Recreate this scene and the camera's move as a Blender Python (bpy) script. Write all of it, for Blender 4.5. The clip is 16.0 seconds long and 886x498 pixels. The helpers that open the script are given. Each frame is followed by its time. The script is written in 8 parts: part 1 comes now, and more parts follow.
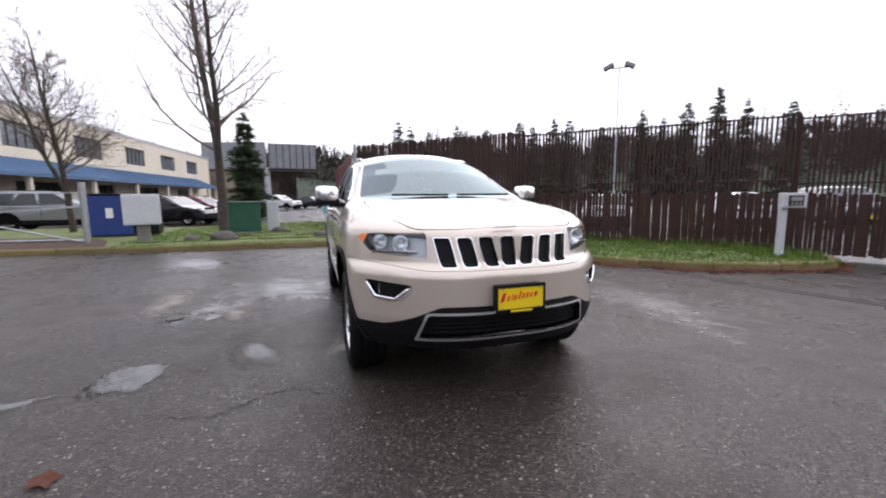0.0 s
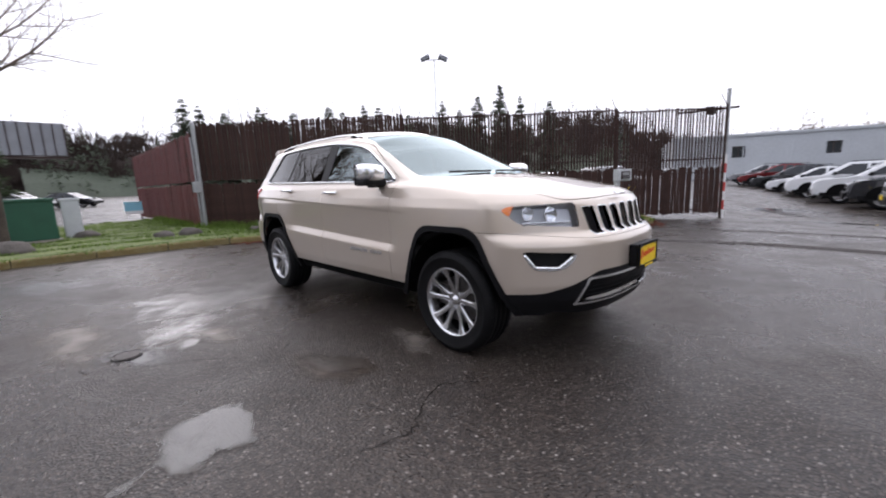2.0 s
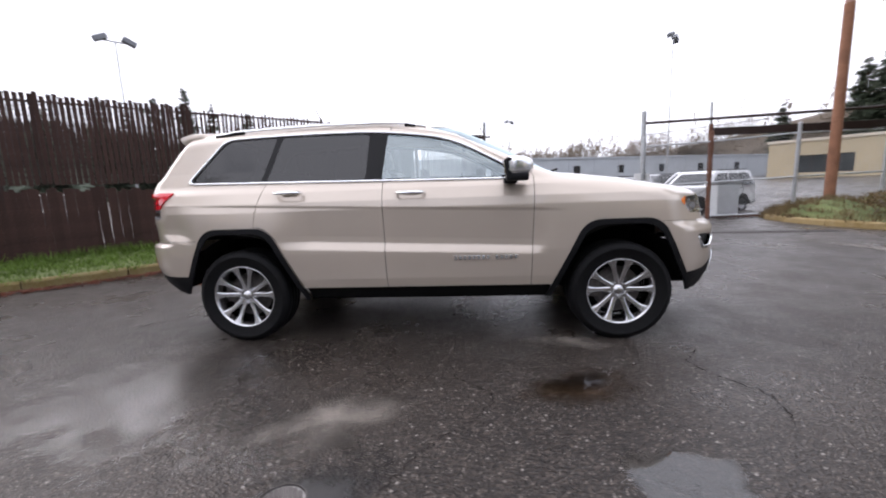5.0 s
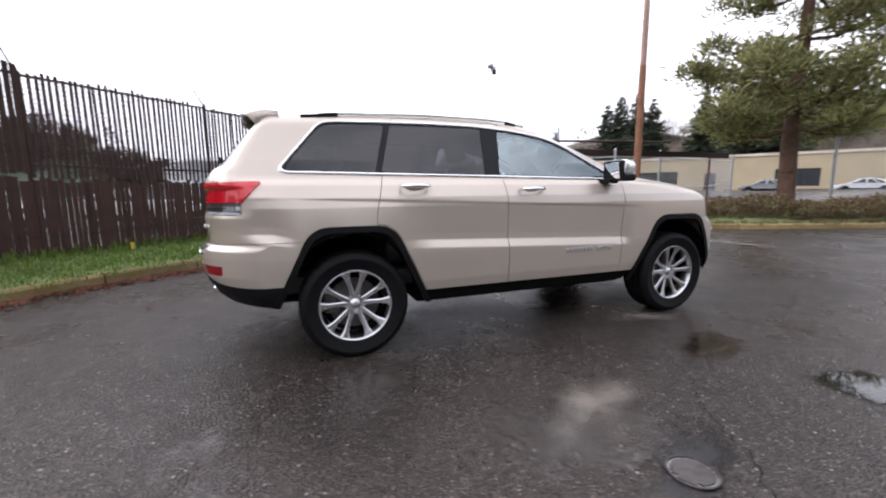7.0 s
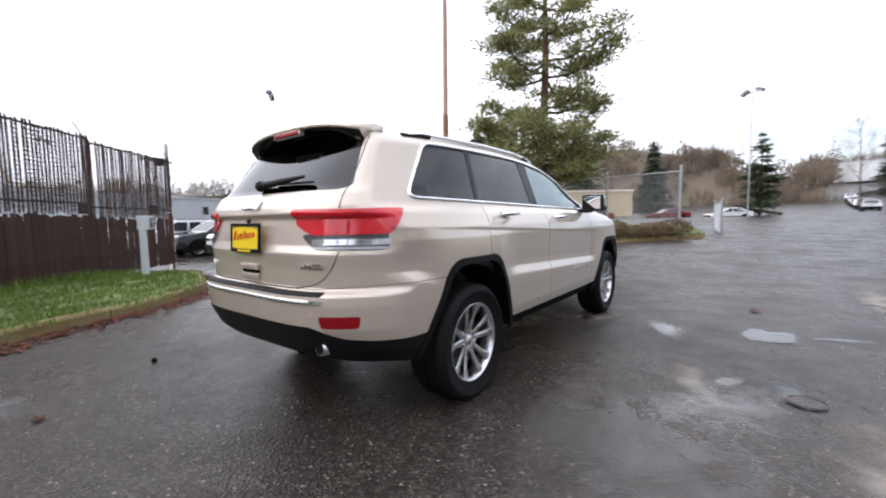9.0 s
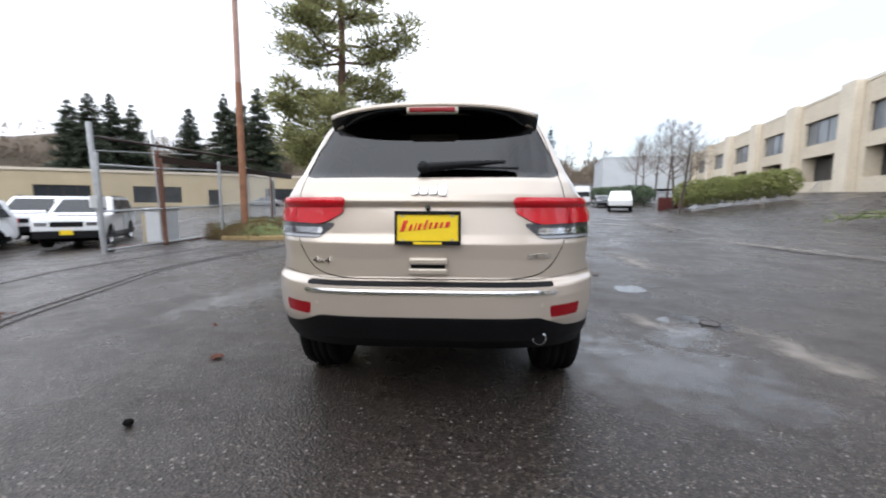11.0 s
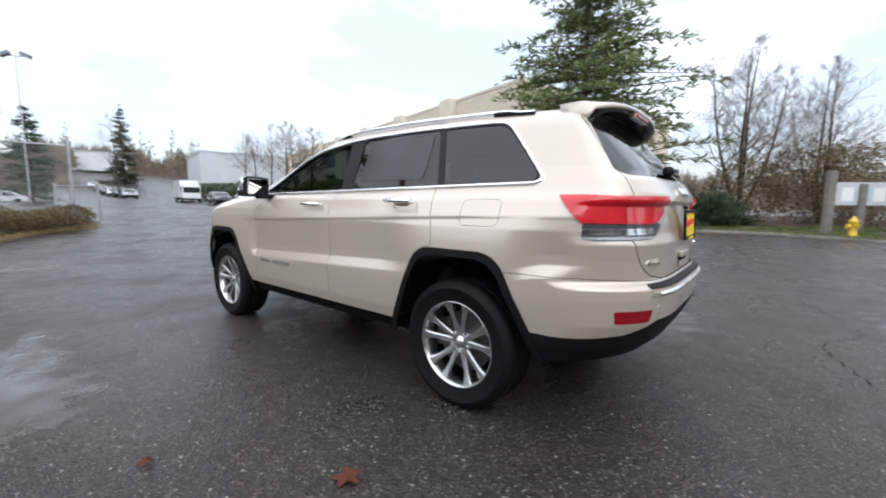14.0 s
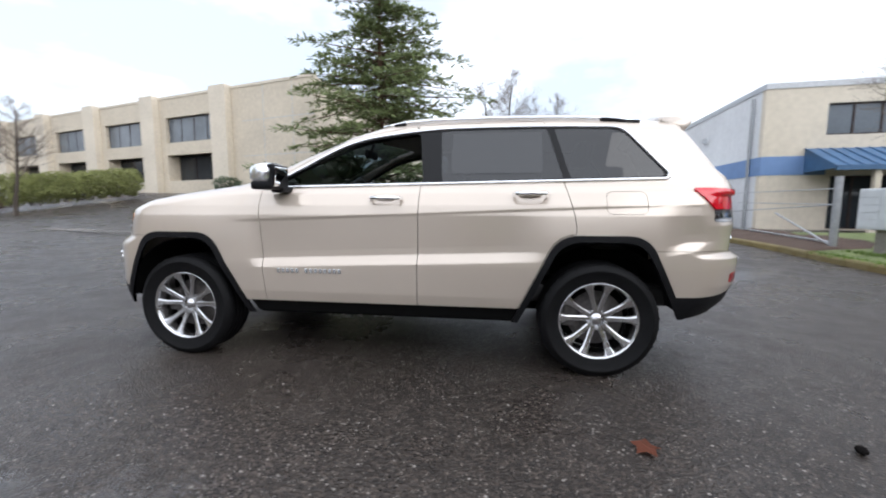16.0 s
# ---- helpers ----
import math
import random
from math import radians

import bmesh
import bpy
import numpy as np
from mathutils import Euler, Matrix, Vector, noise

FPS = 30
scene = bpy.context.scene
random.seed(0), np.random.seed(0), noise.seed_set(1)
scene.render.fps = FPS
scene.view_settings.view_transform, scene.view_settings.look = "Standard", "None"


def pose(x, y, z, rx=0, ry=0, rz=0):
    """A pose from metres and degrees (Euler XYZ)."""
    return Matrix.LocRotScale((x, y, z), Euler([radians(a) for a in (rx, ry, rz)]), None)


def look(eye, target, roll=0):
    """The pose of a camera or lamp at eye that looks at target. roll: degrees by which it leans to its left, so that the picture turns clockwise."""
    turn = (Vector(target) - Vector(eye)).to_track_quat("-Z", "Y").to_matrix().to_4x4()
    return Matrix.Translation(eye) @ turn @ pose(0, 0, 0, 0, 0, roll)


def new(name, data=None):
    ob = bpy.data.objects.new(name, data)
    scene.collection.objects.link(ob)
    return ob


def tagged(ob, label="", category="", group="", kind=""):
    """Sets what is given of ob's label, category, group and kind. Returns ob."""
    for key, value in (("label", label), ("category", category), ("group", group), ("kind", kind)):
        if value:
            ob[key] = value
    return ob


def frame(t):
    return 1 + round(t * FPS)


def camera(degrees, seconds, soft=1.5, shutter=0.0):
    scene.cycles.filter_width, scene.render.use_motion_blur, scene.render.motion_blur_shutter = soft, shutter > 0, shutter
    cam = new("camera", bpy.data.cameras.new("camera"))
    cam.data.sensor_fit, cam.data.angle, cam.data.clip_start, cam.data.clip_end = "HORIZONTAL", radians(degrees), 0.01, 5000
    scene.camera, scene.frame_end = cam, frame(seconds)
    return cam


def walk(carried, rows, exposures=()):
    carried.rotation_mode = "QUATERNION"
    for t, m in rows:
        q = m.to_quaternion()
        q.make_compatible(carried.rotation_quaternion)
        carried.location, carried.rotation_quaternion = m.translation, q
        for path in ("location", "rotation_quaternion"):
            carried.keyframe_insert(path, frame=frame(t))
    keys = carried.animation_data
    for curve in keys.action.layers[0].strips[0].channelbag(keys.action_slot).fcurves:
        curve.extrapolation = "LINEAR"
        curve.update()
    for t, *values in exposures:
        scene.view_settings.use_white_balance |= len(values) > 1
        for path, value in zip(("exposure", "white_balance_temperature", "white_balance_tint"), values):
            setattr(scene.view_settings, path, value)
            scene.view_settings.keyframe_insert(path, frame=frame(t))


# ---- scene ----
cam = camera(95.3, 16.0, 2.0, 0.4)
PATH = [
    (0, (-1.142, -4.503, 1.266), (-0.529, -2.617, 1.011), -0.5),
    (0.5, (-1.608, -4.323, 1.256), (-0.776, -2.52, 1.012), 0.7),
    (1, (-2.062, -4.088, 1.239), (-0.996, -2.414, 0.992), 0.3),
    (1.5, (-2.485, -3.777, 1.243), (-1.243, -2.237, 0.947), -0.9),
    (2, (-2.867, -3.413, 1.23), (-1.494, -2.0, 0.89), -2.4),
    (2.5, (-3.157, -2.969, 1.223), (-1.618, -1.737, 0.888), -2.4),
    (3, (-3.438, -2.493, 1.217), (-1.771, -1.44, 0.884), -3.0),
    (3.5, (-3.656, -1.995, 1.213), (-1.876, -1.154, 0.856), -2.9),
    (4, (-3.862, -1.454, 1.21), (-2.007, -0.824, 0.807), -2.5),
    (4.2, (-3.911, -1.246, 1.202), (-2.022, -0.705, 0.831), -2.4),
    (6.3, (-3.904, 1.072, 1.171), (-1.97, 0.667, 0.863), -1.0),
    (6.5, (-3.842, 1.302, 1.154), (-1.922, 0.824, 0.86), -0.9),
    (7, (-3.627, 1.832, 1.147), (-1.773, 1.142, 0.856), -0.5),
    (7.5, (-3.392, 2.362, 1.14), (-1.636, 1.449, 0.856), -1.2),
    (8, (-3.075, 2.82, 1.135), (-1.438, 1.711, 0.834), -1.5),
    (8.2, (-2.938, 2.991, 1.126), (-1.382, 1.762, 0.869), -1.8),
    (10.3, (-0.957, 4.227, 1.195), (-0.444, 2.305, 0.98), 1.2),
    (10.5, (-0.737, 4.302, 1.19), (-0.367, 2.352, 0.945), 0.6),
    (11, (-0.18, 4.365, 1.174), (-0.072, 2.381, 0.949), 0.1),
    (11.5, (0.359, 4.337, 1.183), (0.09, 2.365, 0.987), 0.3),
    (12, (0.854, 4.189, 1.175), (0.227, 2.301, 0.971), 0.3),
    (12.5, (1.355, 3.945, 1.167), (0.456, 2.168, 0.983), 0.7),
    (13, (1.866, 3.643, 1.166), (0.73, 2.011, 0.952), 0.5),
    (13.5, (2.28, 3.249, 1.167), (0.936, 1.782, 0.97), 0.4),
    (14, (2.667, 2.807, 1.165), (1.132, 1.546, 0.937), 0.5),
    (14.5, (2.943, 2.331, 1.164), (1.247, 1.287, 0.982), 1.4),
    (15, (3.212, 1.849, 1.137), (1.384, 1.055, 0.97), -0.5),
    (15.5, (3.393, 1.331, 1.114), (1.483, 0.784, 0.882), -0.2),
    (16, (3.524, 0.838, 1.108), (1.557, 0.554, 0.887), -0.0),
]
EXPOSURE = [(0, 0.77, 6500, 18), (0.7, 0.68, 6500, 18), (1.5, 0.61, 6500, 18), (2.5, 0.70, 6500, 18), (3.5, 0.80, 6500, 18), (6.5, 0.84, 6490, 17), (8, 0.91, 6480, 16), (11, 0.91, 6400, 11), (12.5, 0.90, 6400, 12), (14, 0.85, 6280, 10), (16, 0.87, 6300, 11)]
walk(cam, [(t, look(eye, target, roll)) for t, eye, target, roll in PATH], EXPOSURE)

# ==== world and light ====
def make_world():
    w = bpy.data.worlds.new("overcast_sky")
    scene.world = w
    w.use_nodes = True
    nt = w.node_tree
    nt.nodes.clear()
    out = nt.nodes.new("ShaderNodeOutputWorld")
    bg = nt.nodes.new("ShaderNodeBackground")
    sky = nt.nodes.new("ShaderNodeTexSky")
    sky.sky_type = "NISHITA"
    sky.sun_disc = False
    sky.sun_elevation = radians(28)
    sky.sun_rotation = radians(SUN_TURN)
    sky.air_density, sky.dust_density, sky.ozone_density = 1.0, 3.0, 1.0
    # a thin, broken cloud sheet over the sky
    geo = nt.nodes.new("ShaderNodeTexCoord")
    mp = nt.nodes.new("ShaderNodeMapping")
    mp.inputs["Scale"].default_value = (1.0, 1.0, 2.6)
    noi = nt.nodes.new("ShaderNodeTexNoise")
    noi.inputs["Scale"].default_value = 1.7
    noi.inputs["Detail"].default_value = 6
    noi.inputs["Roughness"].default_value = 0.55
    ramp = nt.nodes.new("ShaderNodeMapRange")
    ramp.inputs["From Min"].default_value, ramp.inputs["From Max"].default_value = 0.30, 0.52
    ramp.inputs["To Min"].default_value, ramp.inputs["To Max"].default_value = 0.42, 1.0
    mix = nt.nodes.new("ShaderNodeMix")
    mix.data_type = "RGBA"
    nt.links.new(geo.outputs["Generated"], mp.inputs["Vector"])
    nt.links.new(mp.outputs["Vector"], noi.inputs["Vector"])
    # the cover thins out to the south-west
    dot = nt.nodes.new("ShaderNodeVectorMath")
    dot.operation = "DOT_PRODUCT"
    dot.inputs[1].default_value = (0.19, 0.12, 0.10)
    nt.links.new(geo.outputs["Generated"], dot.inputs[0])
    cover = nt.nodes.new("ShaderNodeMath")
    cover.operation = "ADD"
    nt.links.new(noi.outputs["Fac"], cover.inputs[0])
    nt.links.new(dot.outputs["Value"], cover.inputs[1])
    nt.links.new(cover.outputs[0], ramp.inputs["Value"])
    # an overcast sky is brightest overhead
    sep = nt.nodes.new("ShaderNodeSeparateXYZ")
    nt.links.new(geo.outputs["Generated"], sep.inputs["Vector"])
    lift = nt.nodes.new("ShaderNodeMapRange")
    lift.inputs["To Min"].default_value, lift.inputs["To Max"].default_value = 0.80, 1.20
    nt.links.new(sep.outputs["Z"], lift.inputs["Value"])
    cloud = nt.nodes.new("ShaderNodeVectorMath")
    cloud.operation = "SCALE"
    cloud.inputs[0].default_value = CLOUD
    nt.links.new(lift.outputs["Result"], cloud.inputs["Scale"])
    nt.links.new(ramp.outputs["Result"], mix.inputs["Factor"])
    nt.links.new(sky.outputs["Color"], mix.inputs["A"])
    nt.links.new(cloud.outputs["Vector"], mix.inputs["B"])
    nt.links.new(mix.outputs["Result"], bg.inputs["Color"])
    bg.inputs["Strength"].default_value = 0.10
    nt.links.new(bg.outputs["Background"], out.inputs["Surface"])


SUN_TURN = 33
CLOUD = (10.2, 10.7, 11.6)
make_world()
sun = new("sun", bpy.data.lights.new("sun", "SUN"))
sun.data.energy, sun.data.angle, sun.data.color = 0.7, radians(60), (1.0, 0.97, 0.93)
# the sun stands behind the fence, low in the north-east of the plan
sun.matrix_world = look((22, 34, 22), (0, 0, 0))

# ==== materials ====
def material(name, color, rough=0.6, metal=0.0, var=0.12, scale=6.0, bump=0.0, bump_scale=60.0, coat=0.0, fine=40.0, spec=0.5, tint=None, random=0.0):
    """A surface with stains at a large scale, grain at a small one and relief."""
    m = bpy.data.materials.new(name)
    m.use_nodes = True
    nt = m.node_tree
    b = nt.nodes["Principled BSDF"]
    b.inputs["Roughness"].default_value = rough
    b.inputs["Metallic"].default_value = metal
    b.inputs["Coat Weight"].default_value = coat
    b.inputs["Coat Roughness"].default_value = 0.04
    b.inputs["Specular IOR Level"].default_value = spec
    co = nt.nodes.new("ShaderNodeTexCoord")
    big, small = nt.nodes.new("ShaderNodeTexNoise"), nt.nodes.new("ShaderNodeTexNoise")
    for n, s in ((big, scale), (small, fine)):
        n.inputs["Scale"].default_value = s
        n.inputs["Detail"].default_value = 5
        nt.links.new(co.outputs["Object"], n.inputs["Vector"])
    add = nt.nodes.new("ShaderNodeMath")
    add.operation = "ADD"
    nt.links.new(big.outputs["Fac"], add.inputs[0])
    nt.links.new(small.outputs["Fac"], add.inputs[1])
    mr = nt.nodes.new("ShaderNodeMapRange")
    mr.inputs["From Min"].default_value, mr.inputs["From Max"].default_value = 0.65, 1.35
    nt.links.new(add.outputs[0], mr.inputs["Value"])
    mix = nt.nodes.new("ShaderNodeMix")
    mix.data_type = "RGBA"
    lo = [c * (1 - var) for c in color]
    hi = [min(1, c * (1 + var)) for c in (tint or color)]
    mix.inputs["A"].default_value, mix.inputs["B"].default_value = (*lo, 1), (*hi, 1)
    nt.links.new(mr.outputs["Result"], mix.inputs["Factor"])
    last = mix.outputs["Result"]
    if random:
        oi = nt.nodes.new("ShaderNodeObjectInfo")
        hsv = nt.nodes.new("ShaderNodeHueSaturation")
        m2 = nt.nodes.new("ShaderNodeMapRange")
        m2.inputs["To Min"].default_value, m2.inputs["To Max"].default_value = 1 - random, 1 + random
        nt.links.new(oi.outputs["Random"], m2.inputs["Value"])
        nt.links.new(m2.outputs["Result"], hsv.inputs["Value"])
        nt.links.new(last, hsv.inputs["Color"])
        last = hsv.outputs["Color"]
    nt.links.new(last, b.inputs["Base Color"])
    if bump:
        n = nt.nodes.new("ShaderNodeTexNoise")
        n.inputs["Scale"].default_value = bump_scale
        n.inputs["Detail"].default_value = 4
        nt.links.new(co.outputs["Object"], n.inputs["Vector"])
        bp = nt.nodes.new("ShaderNodeBump")
        bp.inputs["Strength"].default_value = min(1, bump)
        bp.inputs["Distance"].default_value = 0.01
        nt.links.new(n.outputs["Fac"], bp.inputs["Height"])
        nt.links.new(bp.outputs["Normal"], b.inputs["Normal"])
    return m


def gloss_share(nt, ior):
    """The share of light that a thin pane or film throws back, the same from both sides."""
    r0 = ((ior - 1) / (ior + 1)) ** 2
    lw = nt.nodes.new("ShaderNodeLayerWeight")
    lw.inputs["Blend"].default_value = 0.5
    pw = nt.nodes.new("ShaderNodeMath")
    pw.operation = "POWER"
    pw.inputs[1].default_value = 5
    nt.links.new(lw.outputs["Facing"], pw.inputs[0])
    mr = nt.nodes.new("ShaderNodeMapRange")
    mr.inputs["To Min"].default_value, mr.inputs["To Max"].default_value = r0, 1.0
    nt.links.new(pw.outputs[0], mr.inputs["Value"])
    return mr.outputs["Result"]


def glass_material(name, color, rough=0.0, ior=1.45, sheen=(1, 1, 1)):
    """Thin glass: a tinted see-through layer under a Fresnel gloss."""
    m = bpy.data.materials.new(name)
    m.use_nodes = True
    nt = m.node_tree
    nt.nodes.clear()
    out = nt.nodes.new("ShaderNodeOutputMaterial")
    tr = nt.nodes.new("ShaderNodeBsdfTransparent")
    tr.inputs["Color"].default_value = (*color, 1)
    gl = nt.nodes.new("ShaderNodeBsdfGlossy")
    gl.inputs["Roughness"].default_value = rough
    gl.inputs["Color"].default_value = (*sheen, 1)
    fr = gloss_share(nt, ior)
    mix = nt.nodes.new("ShaderNodeMixShader")
    nt.links.new(fr, mix.inputs["Fac"])
    nt.links.new(tr.outputs["BSDF"], mix.inputs[1])
    nt.links.new(gl.outputs["BSDF"], mix.inputs[2])
    nt.links.new(mix.outputs["Shader"], out.inputs["Surface"])
    return m


M = {
    "paint": material("champagne_paint", (0.550, 0.472, 0.394), 0.28, 0.32, 0.03, 2, coat=1.0, fine=900),
    "black_plastic": material("black_plastic", (0.007, 0.007, 0.008), 0.55, 0, 0.2, 8, 0.15, 300, spec=0.16),
    "gap": material("shut_line", (0.005, 0.005, 0.005), 0.9, 0, 0.1, spec=0.1),
    "gloss_black": material("gloss_black", (0.012, 0.012, 0.013), 0.08, 0, 0.1),
    "pillar_black": material("pillar_black", (0.006, 0.006, 0.0065), 0.35, 0, 0.1, spec=0.2),
    "chrome": material("chrome", (0.86, 0.87, 0.88), 0.06, 1.0, 0.03),
    "alloy": material("polished_alloy", (0.66, 0.66, 0.67), 0.24, 1.0, 0.05),
    "alloy_dark": material("alloy_pocket", (0.10, 0.10, 0.105), 0.4, 0.8, 0.1),
    "tyre": material("tyre_rubber", (0.005, 0.005, 0.0055), 0.6, 0, 0.25, 12, 0.3, 200, spec=0.18),
    "iron": material("cast_iron", (0.11, 0.10, 0.095), 0.6, 0.6, 0.3, 20, 0.4, 150),
    "iron_worn": material("worn_iron_lid", (0.26, 0.25, 0.24), 0.40, 0.75, 0.35, 20, 0.3, 150),
    "glass_clear": glass_material("clear_glass", (0.84, 0.92, 0.92), ior=2.8, sheen=(0.86, 0.98, 1.0)),
    "glass_screen": glass_material("windscreen_glass", (0.09, 0.115, 0.12), ior=2.0, sheen=(0.74, 0.88, 0.92)),
    "glass_tint": glass_material("tinted_glass", (0.055, 0.06, 0.07), ior=1.62),
    "label_film": glass_material("label_film", (0.085, 0.092, 0.10), 0.15, ior=1.70),
    "lens": glass_material("lamp_lens", (0.93, 0.94, 0.95)),
    "red_lens": material("red_lens", (0.56, 0.006, 0.016), 0.10, 0, 0.08, spec=0.5, coat=0.5),
    "red_dark": material("red_reflector", (0.24, 0.006, 0.010), 0.15, 0, 0.1, spec=0.3),
    "amber": material("amber_lens", (0.85, 0.22, 0.03), 0.15, 0, 0.05, coat=1.0),
    "lamp_grey": material("lamp_housing", (0.35, 0.36, 0.38), 0.3, 0, 0.1),
    "lamp_smoke": material("smoked_housing", (0.07, 0.07, 0.075), 0.3, 0.2, 0.1),
    "lamp_white": material("lamp_diffuser", (0.74, 0.76, 0.80), 0.3, 0, 0.05),
    "bright_trim": material("satin_bright_trim", (0.90, 0.91, 0.92), 0.2, 0.9, 0.04),
    "lamp_inner": material("lamp_reflector", (0.75, 0.76, 0.78), 0.12, 1.0, 0.05),
    "leather": material("dark_leather", (0.022, 0.021, 0.021), 0.5, 0, 0.2, 10, 0.2, 90),
    "trim_beige": material("beige_headliner", (0.42, 0.39, 0.34), 0.85, 0, 0.08),
    "yellow": material("yellow_plate", (0.85, 0.60, 0.01), 0.45, 0, 0.04),
    "red_paint": material("red_print", (0.62, 0.02, 0.02), 0.45, 0, 0.04),
    "white": material("white_paint", (0.78, 0.78, 0.76), 0.45, 0, 0.06),
}

# ==== materials of the surroundings ====
def asphalt_material():
    """Worn asphalt, wet in patches: pale stones in a dark binder, gloss where water stands in the pores."""
    m = bpy.data.materials.new("wet_asphalt")
    m.use_nodes = True
    nt = m.node_tree
    N, L = nt.nodes, nt.links
    b = N["Principled BSDF"]
    co = N.new("ShaderNodeTexCoord")

    def noise_node(scale, detail=5, rough=0.55):
        n = N.new("ShaderNodeTexNoise")
        n.inputs["Scale"].default_value, n.inputs["Detail"].default_value, n.inputs["Roughness"].default_value = scale, detail, rough
        L.new(co.outputs["Object"], n.inputs["Vector"])
        return n.outputs["Fac"]

    def rng(v, a, b_, c, d):
        r = N.new("ShaderNodeMapRange")
        for k, x in zip(("From Min", "From Max", "To Min", "To Max"), (a, b_, c, d)):
            r.inputs[k].default_value = x
        L.new(v, r.inputs["Value"])
        return r.outputs["Result"]

    def mixc(f, a, c):
        x = N.new("ShaderNodeMix")
        x.data_type = "RGBA"
        for key, v in (("A", a), ("B", c)):
            if isinstance(v, tuple):
                x.inputs[key].default_value = (*v, 1)
            else:
                L.new(v, x.inputs[key])
        L.new(f, x.inputs["Factor"])
        return x.outputs["Result"]

    damp = rng(noise_node(0.32, 4), 0.40, 0.62, 0, 1)
    mottled = rng(noise_node(2.6, 6, 0.65), 0.36, 0.66, 0, 1)
    grain = rng(noise_node(190, 3), 0.3, 0.7, 0, 1)
    base = mixc(damp, (0.026, 0.0208, 0.0175), (0.057, 0.0455, 0.0380))
    base = mixc(rng(mottled, 0, 1, 0, 0.5), base, (0.024, 0.0195, 0.0165))
    base = mixc(rng(grain, 0, 1, 0, 0.45), base, (0.010, 0.009, 0.009))
    # aggregate: every stone its own shade, a few of them pale
    vor = N.new("ShaderNodeTexVoronoi")
    vor.inputs["Scale"].default_value = 74
    L.new(co.outputs["Object"], vor.inputs["Vector"])
    sep = N.new("ShaderNodeSeparateColor")
    L.new(vor.outputs["Color"], sep.inputs["Color"])
    base = mixc(rng(sep.outputs["Green"], 0.45, 1.0, 0, 0.75), base, (0.090, 0.072, 0.060))
    base = mixc(rng(sep.outputs["Blue"], 0.5, 1.0, 0, 0.6), base, (0.008, 0.0075, 0.0075))
    coarse = N.new("ShaderNodeTexVoronoi")
    coarse.inputs["Scale"].default_value = 27
    coarse.inputs["Randomness"].default_value = 1.0
    L.new(co.outputs["Object"], coarse.inputs["Vector"])
    sep2 = N.new("ShaderNodeSeparateColor")
    L.new(coarse.outputs["Color"], sep2.inputs["Color"])
    base = mixc(rng(sep2.outputs["Green"], 0.3, 1.0, 0, 0.35), base, (0.016, 0.0135, 0.012))
    pick = N.new("ShaderNodeMath")
    pick.operation = "MULTIPLY"
    L.new(rng(vor.outputs["Distance"], 0.15, 0.42, 1, 0), pick.inputs[0])
    L.new(rng(sep.outputs["Red"], 0.76, 0.92, 0, 1), pick.inputs[1])
    base = mixc(rng(pick.outputs[0], 0, 1, 0, 0.8), base, (0.27, 0.240, 0.21))
    # larger, sparser stones worn bare
    vb = N.new("ShaderNodeTexVoronoi")
    vb.inputs["Scale"].default_value = 44
    L.new(co.outputs["Object"], vb.inputs["Vector"])
    sepb = N.new("ShaderNodeSeparateColor")
    L.new(vb.outputs["Color"], sepb.inputs["Color"])
    bare = N.new("ShaderNodeMath")
    bare.operation = "MULTIPLY"
    L.new(rng(vb.outputs["Distance"], 0.22, 0.40, 1, 0), bare.inputs[0])
    L.new(rng(sepb.outputs["Red"], 0.84, 0.93, 0, 1), bare.inputs[1])
    base = mixc(rng(bare.outputs[0], 0, 1, 0, 0.75), base, mixc(sepb.outputs["Blue"], (0.12, 0.098, 0.08), (0.34, 0.31, 0.28)))
    L.new(base, b.inputs["Base Color"])
    b.inputs["Specular IOR Level"].default_value = 0.24
    wet = rng(noise_node(0.75, 5, 0.6), 0.40, 0.60, 0, 1)
    add = N.new("ShaderNodeMath")
    add.operation = "ADD"
    L.new(rng(wet, 0, 1, 0.44, 0.22), add.inputs[0])
    L.new(rng(mottled, 0, 1, -0.06, 0.08), add.inputs[1])
    L.new(add.outputs[0], b.inputs["Roughness"])
    bp = N.new("ShaderNodeBump")
    bp.inputs["Strength"].default_value, bp.inputs["Distance"].default_value = 0.6, 0.006
    v2 = N.new("ShaderNodeTexVoronoi")
    v2.inputs["Scale"].default_value = 74
    L.new(co.outputs["Object"], v2.inputs["Vector"])
    L.new(v2.outputs["Distance"], bp.inputs["Height"])
    L.new(bp.outputs["Normal"], b.inputs["Normal"])
    return m


